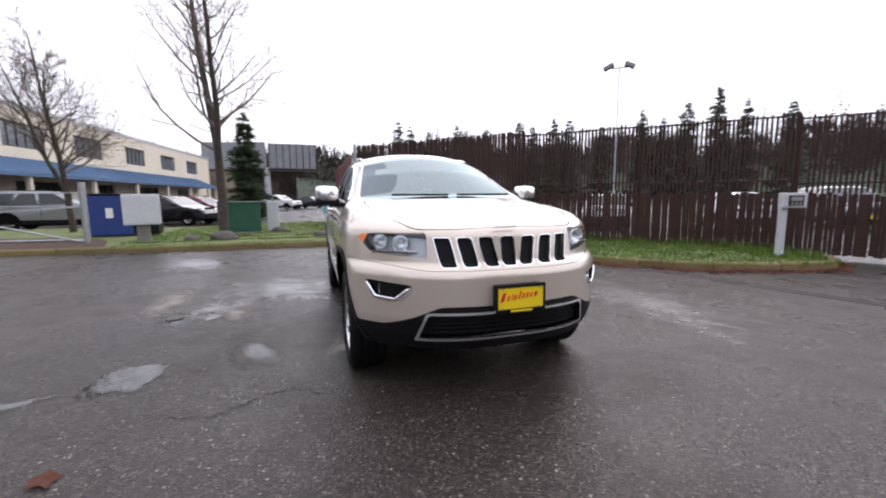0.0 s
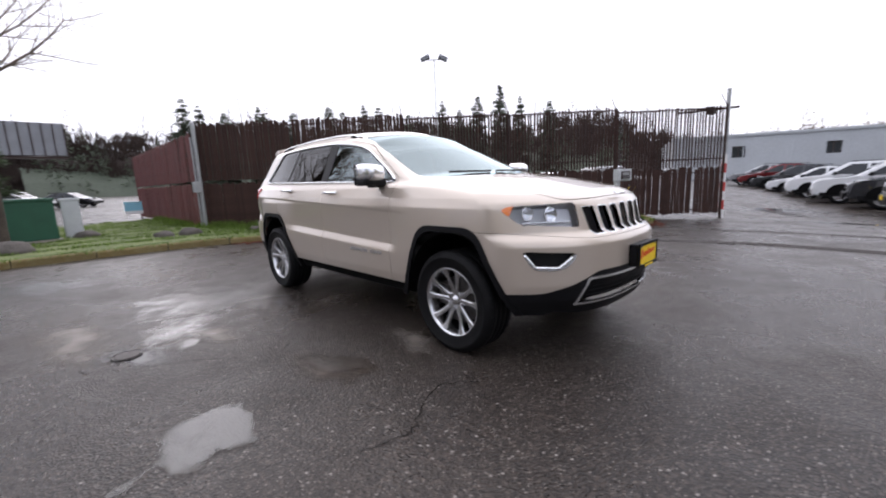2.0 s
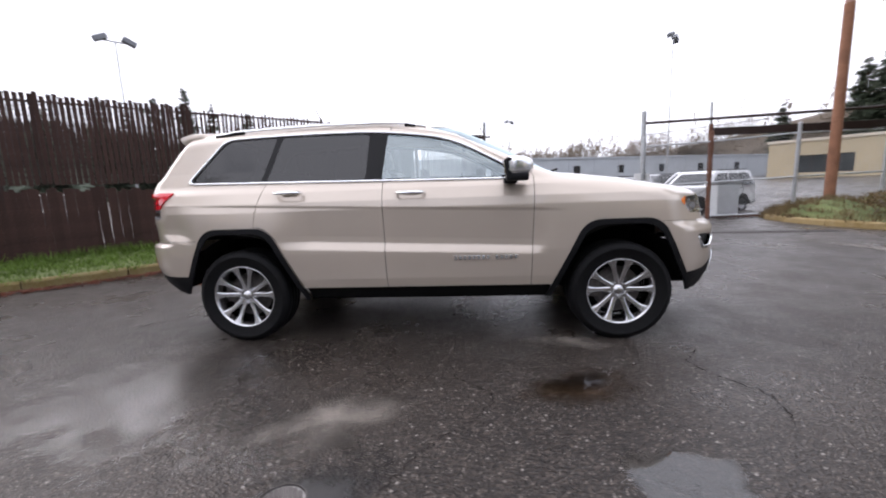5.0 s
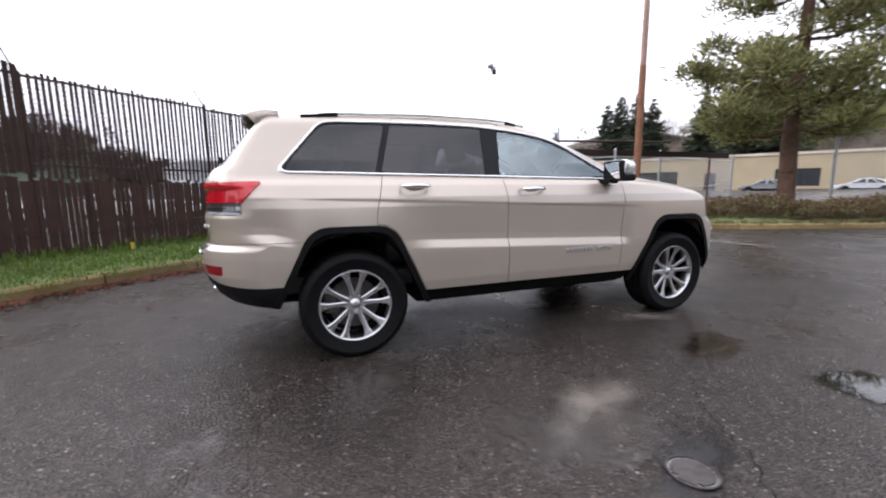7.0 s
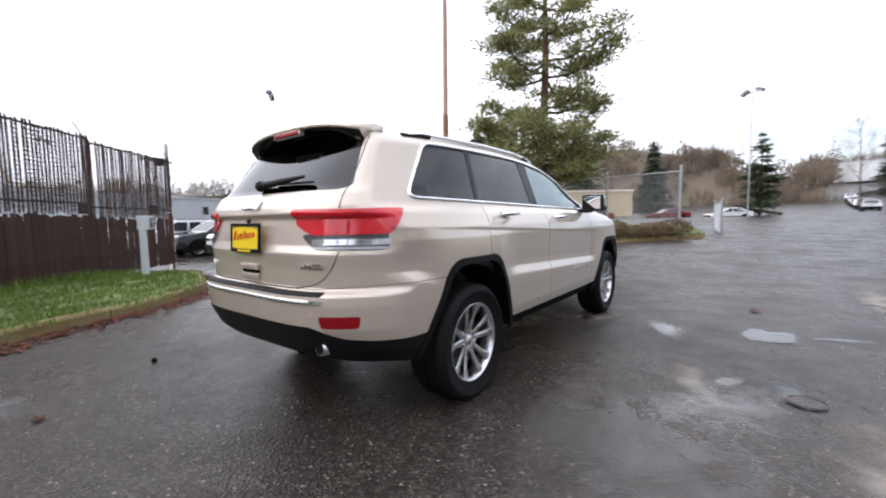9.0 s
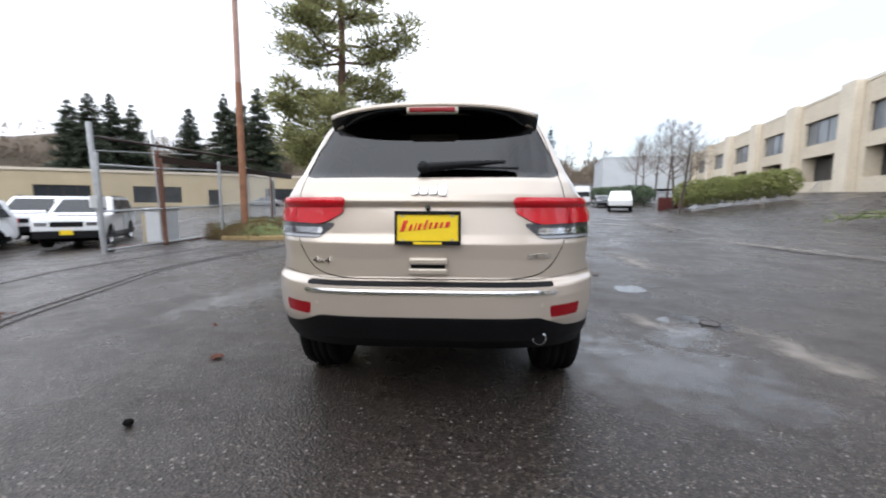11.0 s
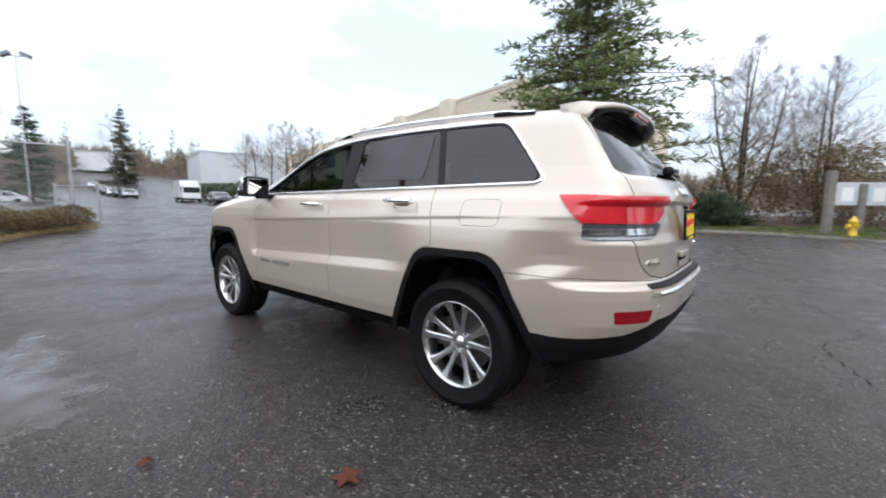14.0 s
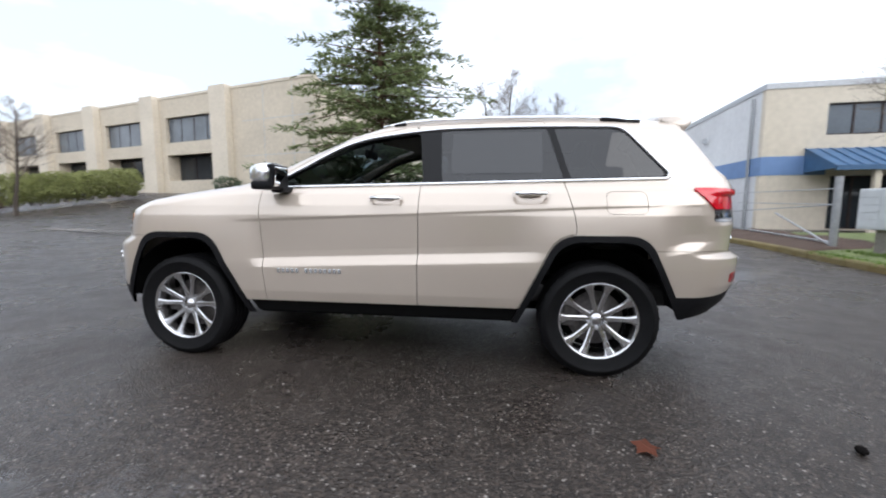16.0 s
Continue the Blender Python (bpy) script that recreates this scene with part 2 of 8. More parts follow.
def water_material(name="shallow_water", rough=0.03, ior=1.65, clear=0.35):
    m = bpy.data.materials.new(name)
    m.use_nodes = True
    nt = m.node_tree
    nt.nodes.clear()
    out = nt.nodes.new("ShaderNodeOutputMaterial")
    tr, gl = nt.nodes.new("ShaderNodeBsdfTransparent"), nt.nodes.new("ShaderNodeBsdfGlossy")
    tr.inputs["Color"].default_value = (clear, clear, clear, 1)
    gl.inputs["Roughness"].default_value = rough
    fr = gloss_share(nt, ior)
    co, n, bp = nt.nodes.new("ShaderNodeTexCoord"), nt.nodes.new("ShaderNodeTexNoise"), nt.nodes.new("ShaderNodeBump")
    n.inputs["Scale"].default_value = 9
    bp.inputs["Strength"].default_value, bp.inputs["Distance"].default_value = 0.015, 0.01
    nt.links.new(co.outputs["Object"], n.inputs["Vector"])
    nt.links.new(n.outputs["Fac"], bp.inputs["Height"])
    nt.links.new(bp.outputs["Normal"], gl.inputs["Normal"])
    mix = nt.nodes.new("ShaderNodeMixShader")
    nt.links.new(fr, mix.inputs["Fac"])
    nt.links.new(tr.outputs["BSDF"], mix.inputs[1])
    nt.links.new(gl.outputs["BSDF"], mix.inputs[2])
    nt.links.new(mix.outputs["Shader"], out.inputs["Surface"])
    return m


def leaf_material(name, color, var=0.35, rough=0.6):
    """Foliage: every clump a little different."""
    m = bpy.data.materials.new(name)
    m.use_nodes = True
    nt = m.node_tree
    b = nt.nodes["Principled BSDF"]
    b.inputs["Roughness"].default_value = rough
    b.inputs["Specular IOR Level"].default_value = 0.25
    g = nt.nodes.new("ShaderNodeNewGeometry")
    co, n = nt.nodes.new("ShaderNodeTexCoord"), nt.nodes.new("ShaderNodeTexNoise")
    n.inputs["Scale"].default_value = 1.3
    nt.links.new(co.outputs["Object"], n.inputs["Vector"])
    add = nt.nodes.new("ShaderNodeMath")
    add.operation = "ADD"
    nt.links.new(g.outputs["Random Per Island"], add.inputs[0])
    nt.links.new(n.outputs["Fac"], add.inputs[1])
    r = nt.nodes.new("ShaderNodeValToRGB")
    e = r.color_ramp.elements
    e[0].position, e[1].position = 0.35, 1.35
    e[1].position = 1.0
    e[0].color = (*[c * (1 - var) for c in color], 1)
    e[1].color = (*[c * (1 + var) for c in color], 1)
    half = nt.nodes.new("ShaderNodeMath")
    half.operation = "MULTIPLY"
    half.inputs[1].default_value = 0.62
    nt.links.new(add.outputs[0], half.inputs[0])
    nt.links.new(half.outputs[0], r.inputs["Fac"])
    nt.links.new(r.outputs["Color"], b.inputs["Base Color"])
    # leaves let part of the light through
    out = nt.nodes["Material Output"]
    tl, mix = nt.nodes.new("ShaderNodeBsdfTranslucent"), nt.nodes.new("ShaderNodeMixShader")
    mix.inputs["Fac"].default_value = 0.4
    nt.links.new(r.outputs["Color"], tl.inputs["Color"])
    nt.links.new(b.outputs["BSDF"], mix.inputs[1])
    nt.links.new(tl.outputs["BSDF"], mix.inputs[2])
    nt.links.new(mix.outputs["Shader"], out.inputs["Surface"])
    return m


def fade_edge(m, low=0.0, high=0.6, scale=14, amp=1.2):
    """Lets a flat patch thin out towards its uneven rim, by the mesh's own attribute."""
    nt = m.node_tree
    out = next(n for n in nt.nodes if n.type == "OUTPUT_MATERIAL")
    shader = out.inputs["Surface"].links[0].from_socket
    at = nt.nodes.new("ShaderNodeAttribute")
    at.attribute_name = "core"
    co, n = nt.nodes.new("ShaderNodeTexCoord"), nt.nodes.new("ShaderNodeTexNoise")
    n.inputs["Scale"].default_value, n.inputs["Detail"].default_value = scale, 6
    nt.links.new(co.outputs["Object"], n.inputs["Vector"])
    a = nt.nodes.new("ShaderNodeMath")
    a.operation = "MULTIPLY_ADD"
    a.inputs[1].default_value = amp
    a.inputs[2].default_value = -amp / 2
    nt.links.new(n.outputs["Fac"], a.inputs[0])
    b = nt.nodes.new("ShaderNodeMath")
    b.operation = "ADD"
    nt.links.new(at.outputs["Fac"], b.inputs[0])
    nt.links.new(a.outputs[0], b.inputs[1])
    r = nt.nodes.new("ShaderNodeMapRange")
    r.inputs["From Min"].default_value, r.inputs["From Max"].default_value = low, high
    nt.links.new(b.outputs[0], r.inputs["Value"])
    tr, mix = nt.nodes.new("ShaderNodeBsdfTransparent"), nt.nodes.new("ShaderNodeMixShader")
    nt.links.new(r.outputs["Result"], mix.inputs["Fac"])
    nt.links.new(tr.outputs["BSDF"], mix.inputs[1])
    nt.links.new(shader, mix.inputs[2])
    nt.links.new(mix.outputs["Shader"], out.inputs["Surface"])
    return m


M.update({
    "asphalt": asphalt_material(),
    "water": fade_edge(water_material("shallow_water", .025, 1.9, .5), .06, .26, 4, .9),
    "thin_water": fade_edge(water_material("thin_water", .06, 1.7, .7), .10, .5, 5, 1.4),
    "wet_film": fade_edge(water_material("wet_film", 0.22, 1.7, 0.9), .1, .9, 5, 2.2),
    "oil": fade_edge(material("oily_stain", (0.014, 0.013, 0.013), 0.30, 0, 0.4), 0.1, 0.8, 6, 1.4),
    "rust_stain": fade_edge(material("rusty_stain", (0.030, 0.018, 0.010), 0.25, 0, 0.5), 0.1, 0.9, 5, 1.6),
    "dry_patch": fade_edge(material("worn_pale_asphalt", (0.155, 0.134, 0.114), 0.5, 0, 0.5, 5, 0.5, 90, fine=70), 0.10, 0.95, 4, 1.7),
    "tar": material("bitumen_crack", (0.008, 0.007, 0.0065), 0.9, 0, 0.2, spec=0.05),
    "grass": leaf_material("grass_blades", (0.12, 0.19, 0.035), 0.45),
    "turf": material("turf", (0.085, 0.135, 0.030), 0.9, 0, 0.5, 3, 0.8, 40, tint=(0.12, 0.14, 0.05)),
    "soil": material("bark_mulch", (0.060, 0.034, 0.022), 0.95, 0, 0.5, 6, 0.9, 50),
    "kerb": material("weathered_concrete", (0.20, 0.185, 0.16), 0.85, 0, 0.35, 4, 0.4, 80, random=0.12),
    "kerb_yellow": material("worn_yellow_kerb", (0.34, 0.215, 0.040), 0.8, 0, 0.5, 5, 0.4, 80, tint=(0.21, 0.16, 0.085), random=0.12),
    "kerb_moss": material("mossy_yellow_kerb", (0.245, 0.160, 0.030), 0.8, 0, 0.5, 5, 0.4, 80, tint=(0.130, 0.108, 0.050), random=0.12),
    "slat": material("brown_slat", (0.042, 0.0200, 0.0155), 0.7, 0, 0.4, 4, 0.2, 60, random=0.16, spec=0.3),
    "slat_red": material("maroon_board", (0.105, 0.022, 0.020), 0.65, 0, 0.3, 4, 0.2, 60, random=0.2),
    "dark_steel": material("dark_painted_steel", (0.030, 0.016, 0.013), 0.5, 0.3, 0.3, 8),
    "galv": material("galvanised_steel", (0.42, 0.43, 0.44), 0.45, 0.8, 0.2, 9),
    "rust": material("rusty_post", (0.15, 0.070, 0.045), 0.8, 0.2, 0.4, 5),
    "white_metal": material("grey_white_enamel", (0.52, 0.54, 0.55), 0.45, 0, 0.12, 4),
    "concrete": material("tilt_up_concrete", (0.58, 0.51, 0.40), 0.85, 0, 0.14, 0.35, 0.1, 30, fine=3),
    "concrete_pale": material("cream_panel", (0.64, 0.57, 0.46), 0.85, 0, 0.10, 0.5, fine=4),
    "wall_white": material("white_wall", (0.66, 0.67, 0.68), 0.8, 0, 0.08, 0.5, fine=4),
    "wall_grey": material("grey_metal_cladding", (0.47, 0.495, 0.515), 0.6, 0.1, 0.10, 0.4, fine=4),
    "wall_tan": material("tan_wall", (0.46, 0.38, 0.25), 0.85, 0, 0.12, 0.5),
    "blue": material("blue_metal_roof", (0.055, 0.125, 0.235), 0.45, 0.1, 0.2, 2),
    "blue_band": material("blue_wall_band", (0.16, 0.26, 0.46), 0.8, 0, 0.1, 2),
    "blue_bin": material("blue_bin", (0.012, 0.035, 0.17), 0.5, 0, 0.2, 3),
    "green_bin": material("green_bin", (0.012, 0.075, 0.042), 0.5, 0, 0.2, 3),
    "window_dark": material("dark_window", (0.03, 0.035, 0.04), 0.10, 0, 0.3, 0.6),
    "window_grey": material("grey_window", (0.14, 0.16, 0.18), 0.12, 0, 0.3, 0.4),
    "bark": material("bark", (0.060, 0.047, 0.036), 0.9, 0, 0.45, 6, 0.9, 40),
    "bark_red": material("pine_bark", (0.115, 0.065, 0.045), 0.9, 0, 0.45, 6, 0.9, 40),
    # the bleed of bright sky round thin twigs is put into this paler tone
    "twig": material("twig_bark", (0.150, 0.120, 0.098), 0.9, 0, 0.35, 3),
    "spruce": leaf_material("spruce_needles", (0.205, 0.245, 0.110), 0.45),
    "conifer": leaf_material("conifer_needles", (0.075, 0.105, 0.055), 0.4),
    "pine": leaf_material("pine_needles", (0.245, 0.245, 0.105), 0.5),
    "ivy": leaf_material("evergreen_leaves", (0.095, 0.130, 0.075), 0.5, 0.5),
    "hedge": leaf_material("hedge_leaves", (0.27, 0.29, 0.11), 0.3),
    "shrub": leaf_material("winter_shrub", (0.165, 0.118, 0.060), 0.45),
    # far_wood and far_fir carry distance haze in their paler colours
    "far_wood": leaf_material("far_wood", (0.210, 0.170, 0.128), 0.25),
    "hill_wood": leaf_material("hill_wood", (0.042, 0.030, 0.025), 0.25),
    "far_fir": leaf_material("far_fir", (0.085, 0.105, 0.075), 0.4),
    "dead_leaf": leaf_material("dead_leaf", (0.14, 0.046, 0.026), 0.5),
    "pole_pale": material("bleached_pole", (0.40, 0.25, 0.20), 0.85, 0, 0.25, 3, 0.4, 40),
    "pole_wood": material("wood_pole", (0.25, 0.115, 0.065), 0.85, 0, 0.35, 3, 0.4, 40),
    "rock": material("grey_rock", (0.085, 0.075, 0.066), 0.85, 0, 0.4, 5, 0.8, 25),
    "car_white": material("white_car_paint", (0.72, 0.73, 0.74), 0.25, 0, 0.04, coat=1.0),
    "car_dark": material("charcoal_car_paint", (0.022, 0.024, 0.028), 0.25, 0.3, 0.1, coat=1.0),
    "car_silver": material("silver_car_paint", (0.34, 0.35, 0.36), 0.28, 0.6, 0.06, coat=1.0),
    "car_red": material("dark_red_car_paint", (0.16, 0.012, 0.014), 0.25, 0.2, 0.1, coat=1.0),
    "car_glass": material("car_window", (0.02, 0.023, 0.026), 0.06, 0, 0.1),
    "hydrant": material("yellow_hydrant", (0.62, 0.42, 0.03), 0.5, 0, 0.15),
    "sign_blue": material("pale_blue_sign", (0.25, 0.55, 0.68), 0.5, 0, 0.05),
    "billboard": material("billboard_back", (0.21, 0.22, 0.235), 0.7, 0.1, 0.15, 1),
    "road_grey": material("street_asphalt", (0.15, 0.155, 0.16), 0.7, 0, 0.15, 0.3),
    "red_white": material("red_stripe", (0.50, 0.05, 0.04), 0.5, 0, 0.1),
})

# ==== mesh tools ====
def mesh_of(name, verts, faces, mats, smooth=False):
    me = bpy.data.meshes.new(name)
    me.from_pydata([tuple(v) for v in verts], [], [tuple(f) for f in faces])
    for m in mats if isinstance(mats, (list, tuple)) else [mats]:
        me.materials.append(m)
    if smooth:
        me.polygons.foreach_set("use_smooth", [True] * len(me.polygons))
    me.update()
    return me


def part(name, bm, mat, parent=None, label="", smooth=False):
    """Links a bmesh as one mesh object under a thing or under a part."""
    me = bpy.data.meshes.new(name)
    bm.to_mesh(me)
    bm.free()
    me.materials.append(mat)
    if smooth:
        me.polygons.foreach_set("use_smooth", [True] * len(me.polygons))
    ob = new(name, me)
    if parent is not None:
        ob.parent = parent
    if label:
        ob["label"] = label
    return ob


def thing(name, label, category, m=None, group="", kind=""):
    e = new(name)
    e.empty_display_size = 0.2
    if m is not None:
        e.matrix_world = m
    return tagged(e, label, category, group, kind)


def box(bm, x0, y0, z0, x1, y1, z1, bevel=0.0, m=None):
    r = bmesh.ops.create_cube(bm, size=1)
    vs = r["verts"]
    t = Matrix.Translation(((x0 + x1) / 2, (y0 + y1) / 2, (z0 + z1) / 2)) @ Matrix.Diagonal((x1 - x0, y1 - y0, z1 - z0, 1))
    bmesh.ops.transform(bm, matrix=t, verts=vs)
    if bevel:
        es = list({e for v in vs for e in v.link_edges})
        out = bmesh.ops.bevel(bm, geom=es, offset=bevel, segments=2, affect="EDGES", profile=0.6)
        vs = list({v for f in out["faces"] for v in f.verts} | {v for v in vs if v.is_valid})
    if m is not None:
        bmesh.ops.transform(bm, matrix=m, verts=vs)
    return bm


def tube(bm, a, b, r0, r1=None, n=10):
    """A round bar from a to b."""
    a, b = Vector(a), Vector(b)
    d = b - a
    q = d.to_track_quat("Z", "Y").to_matrix().to_4x4()
    bmesh.ops.create_cone(bm, cap_ends=True, segments=n, radius1=r0, radius2=r0 if r1 is None else r1, depth=d.length,
                          matrix=Matrix.Translation((a + b) / 2) @ q)
    return bm


def hose(bm, pts, r, n=8):
    """One round bar bent along a line of points."""
    P = [Vector(p) for p in pts]
    rings = []
    for i, p in enumerate(P):
        d = P[min(i + 1, len(P) - 1)] - P[max(i - 1, 0)]
        q = d.to_track_quat("Z", "Y").to_matrix()
        rings.append([bm.verts.new(p + q @ Vector((r * math.cos(2 * math.pi * k / n), r * math.sin(2 * math.pi * k / n), 0))) for k in range(n)])
    for a, b in zip(rings, rings[1:]):
        for k in range(n):
            bm.faces.new((a[k], a[(k + 1) % n], b[(k + 1) % n], b[k]))
    bm.faces.new(rings[0][::-1])
    bm.faces.new(rings[-1])
    return bm


def lathe(bm, profile, n=48, axis="x", m=None):
    """Turns a profile of (radius, along) about an axis."""
    rings = []
    for r, h in profile:
        ring = []
        for i in range(n):
            a = 2 * math.pi * i / n
            p = (h, r * math.cos(a), r * math.sin(a)) if axis == "x" else (r * math.cos(a), r * math.sin(a), h)
            ring.append(bm.verts.new(p))
        rings.append(ring)
    for k in range(len(rings) - 1):
        for i in range(n):
            j = (i + 1) % n
            bm.faces.new((rings[k][i], rings[k][j], rings[k + 1][j], rings[k + 1][i]))
    if m is not None:
        bmesh.ops.transform(bm, matrix=m, verts=[v for ring in rings for v in ring])
    bmesh.ops.recalc_face_normals(bm, faces=bm.faces)
    return bm


def nb():
    return bmesh.new()


def smooth_table(xs, ys, lo, hi, blur):
    """A curve through a few nodes, rounded over the length blur."""
    g = np.linspace(lo, hi, 1201)
    v = np.interp(g, xs, ys)
    w = max(1, int(blur / (g[1] - g[0])))
    k = np.hanning(2 * w + 3)
    k /= k.sum()
    p = np.pad(v, w + 1, mode="edge")
    v = np.convolve(p, k, mode="valid")
    return lambda t: np.interp(t, g, v)


def smax(a, b, k):
    h = np.maximum(k - np.abs(a - b), 0)
    return np.maximum(a, b) + h * h / (4 * k)


def rbox(u, v, u0, u1, v0, v1, r=0.03):
    """Signed distance to a rounded rectangle, negative inside."""
    du = np.abs(u - (u0 + u1) / 2) - (u1 - u0) / 2 + r
    dv = np.abs(v - (v0 + v1) / 2) - (v1 - v0) / 2 + r
    return np.hypot(np.maximum(du, 0), np.maximum(dv, 0)) + np.minimum(np.maximum(du, dv), 0) - r


def line(u, v, u0, v0, u1, v1):
    """Distance to the line from 0 to 1, positive on its left."""
    d = math.hypot(u1 - u0, v1 - v0)
    return ((u1 - u0) * (v - v0) - (v1 - v0) * (u - u0)) / d


def poly(u, v, pts, k=0.02):
    """A convex region with rounded corners, its corners counter-clockwise in (u, v); negative inside."""
    f = None
    for (a, b), (c, d) in zip(pts, pts[1:] + pts[:1]):
        g = -line(u, v, a, b, c, d)
        f = g if f is None else smax(f, g, k)
    return f

# ==== the car: the outer skin ====
# y runs from the nose (negative) to the tail, z up, the origin on the ground midway between the axles
AXLE, TRACK_X, HUB_Z, TYRE_R = 1.4575, 0.815, 0.366, 0.371

side_z = smooth_table((.2, .40, .50, .66, .705, .90, 1.036, 1.10, 1.18, 1.222, 1.245, 1.65, 1.80),
                      (.85, .905, .928, .943, .946, .943, .939, .922, .878, .842, .828, .655, .580), .1, 1.9, .012)
# the bright ledge low on the doors and the undercut below the shoulder crease, both rising to the tail
ledge_z = smooth_table((.1, .703, .762, .81, 1.02, 1.9), (0, 0, 1, 1, .15, .0), .1, 1.9, .007)
under_z = smooth_table((.1, .82, 1.022, 1.038, 1.9), (0, 0, 1, 0, 0), .1, 1.9, .005)
ledge_y = smooth_table((-2.7, -.92, -.82, .88, 1.16, 1.80, 1.98, 2.7), (0, 0, 1, 1, 0, 0, 1.25, 1.25), -2.7, 2.7, .06)
under_y = smooth_table((-2.7, -1.02, -.84, 1.45, 1.95, 2.7), (0, 0, 1, 1, 0, 0), -2.7, 2.7, .10)
side_y = smooth_table((-2.5, -2.0, -1.5, -1.0, 1.0, 1.6, 2.1, 2.5), (-.13, -.035, -.005, 0, 0, -.01, -.045, -.09), -2.7, 2.7, .25)
cabin_y = smooth_table((-1.2, -.6, -.1, .9, 1.5, 2.0, 2.4), (-.035, -.02, 0, 0, -.02, -.055, -.085), -2.7, 2.7, .25)
top_y = smooth_table((-2.45, -2.25, -2.1, -1.6, -1.12, -1.03, -.62, -.30, -.02, .3, .8, 1.3, 1.8, 2.1, 2.4),
                     (.99, 1.072, 1.118, 1.210, 1.272, 1.298, 1.520, 1.668, 1.735, 1.762, 1.768, 1.754, 1.726, 1.700, 1.65), -2.7, 2.7, .05)
nose_z = smooth_table((.2, .34, .45, .55, .80, .835, .87, 1.03, 1.07, 1.12, 1.4),
                      (-2.20, -2.30, -2.36, -2.385, -2.385, -2.36, -2.30, -2.262, -2.24, -2.15, -1.6), .1, 1.9, .02)
tail_z = smooth_table((.2, .36, .48, .60, .72, .775, .80, .90, .975, 1.02, 1.160, 1.178, 1.22, 1.285, 1.33, 1.66, 1.8),
                      (2.12, 2.25, 2.38, 2.44, 2.455, 2.45, 2.395, 2.402, 2.415, 2.397, 2.374, 2.400, 2.389, 2.345, 2.29, 2.02, 1.9), .1, 1.9, .012)


def skin(x, y, z):
    """Negative inside the body."""
    s = np.abs(x)
    lower = np.clip((z - 1.2) / .15, 0, 1)
    rise = np.where(z < 1.15, z - .038 * y * np.clip((1.15 - z) / .06, 0, 1), z)
    rise = rise - .035 * np.clip((y - 1.75) / .2, 0, 1)
    w = side_z(z) + side_y(y) * (1 - lower) + cabin_y(y) * lower - .030 * ledge_z(rise) * ledge_y(y) - .008 * under_z(rise) * under_y(y)
    f = s - w
    t = top_y(y - .12 * s * s) - .075 * np.clip(s / .65, 0, 1.4) ** 2.4 * np.clip((z - 1.25) / .3, 0, 1) - .03 * np.clip(s / .8, 0, 1.2) ** 3
    f = smax(f, z - t, .07)
    f = smax(f, nose_z(z) + (.60 * s ** 2.85) - y, .05)
    f = smax(f, y - (tail_z(z) - .587 * s ** 4.6), .05)
    # shelf of the tail lamps' crease and the flared panels over the wheels
    for yw in (-AXLE, AXLE):
        f = f - .016 * np.exp(-((y - yw) / .42) ** 4 - ((z - .80) / .26) ** 4)
    return f


def skin_normal(p, e=.004):
    g = np.empty_like(p)
    for i in range(3):
        d = np.zeros(3)
        d[i] = e
        g[:, i] = skin(*(p + d).T) - skin(*(p - d).T)
    return g / np.maximum(np.linalg.norm(g, axis=1, keepdims=True), 1e-9)


def skin_mesh():
    """The whole skin as triangles: rays from a core box out to a grid on a bounding box."""
    B, C = np.array([[-1.12, -2.75, .16], [1.12, 2.75, 1.98]]), np.array([[-.35, -1.72, .52], [.35, 1.72, .86]])
    nx, ny, nz = 80, 240, 190
    gx, gy, gz = (np.linspace(B[0, i], B[1, i], n + 1) for i, n in enumerate((nx, ny, nz)))
    P, F, base = [], [], 0

    def sheet(a, b, build, flip):
        nonlocal base
        A, Bq = np.meshgrid(a, b, indexing="ij")
        P.append(build(A.ravel(), Bq.ravel()))
        m = len(b)
        i, j = np.meshgrid(np.arange(len(a) - 1), np.arange(m - 1), indexing="ij")
        q = np.stack([i * m + j, (i + 1) * m + j, (i + 1) * m + j + 1, i * m + j + 1], -1).reshape(-1, 4) + base
        F.append(q[:, ::-1] if flip else q)
        base += len(a) * m

    one = lambda v, like: np.full_like(like, v)
    sheet(gy, gz, lambda a, b: np.stack([one(B[1, 0], a), a, b], -1), False)
    sheet(gy, gz, lambda a, b: np.stack([one(B[0, 0], a), a, b], -1), True)
    sheet(gx, gy, lambda a, b: np.stack([a, b, one(B[1, 2], a)], -1), False)
    sheet(gx, gz, lambda a, b: np.stack([a, one(B[0, 1], a), b], -1), False)
    sheet(gx, gz, lambda a, b: np.stack([a, one(B[1, 1], a), b], -1), True)
    P, F = np.concatenate(P), np.concatenate(F)
    _, first, inv = np.unique(np.round(P, 5), axis=0, return_index=True, return_inverse=True)
    P, F = P[first], inv.reshape(-1)[F]
    core = np.clip(P, C[0], C[1])
    lo, hi = np.zeros(len(P)), np.ones(len(P))
    for _ in range(40):
        mid = (lo + hi) / 2
        inside = skin(*(core + mid[:, None] * (P - core)).T) < 0
        lo, hi = np.where(inside, mid, lo), np.where(inside, hi, mid)
    V = core + lo[:, None] * (P - core)
    T = np.concatenate([F[:, [0, 1, 2]], F[:, [0, 2, 3]]])
    return V, T


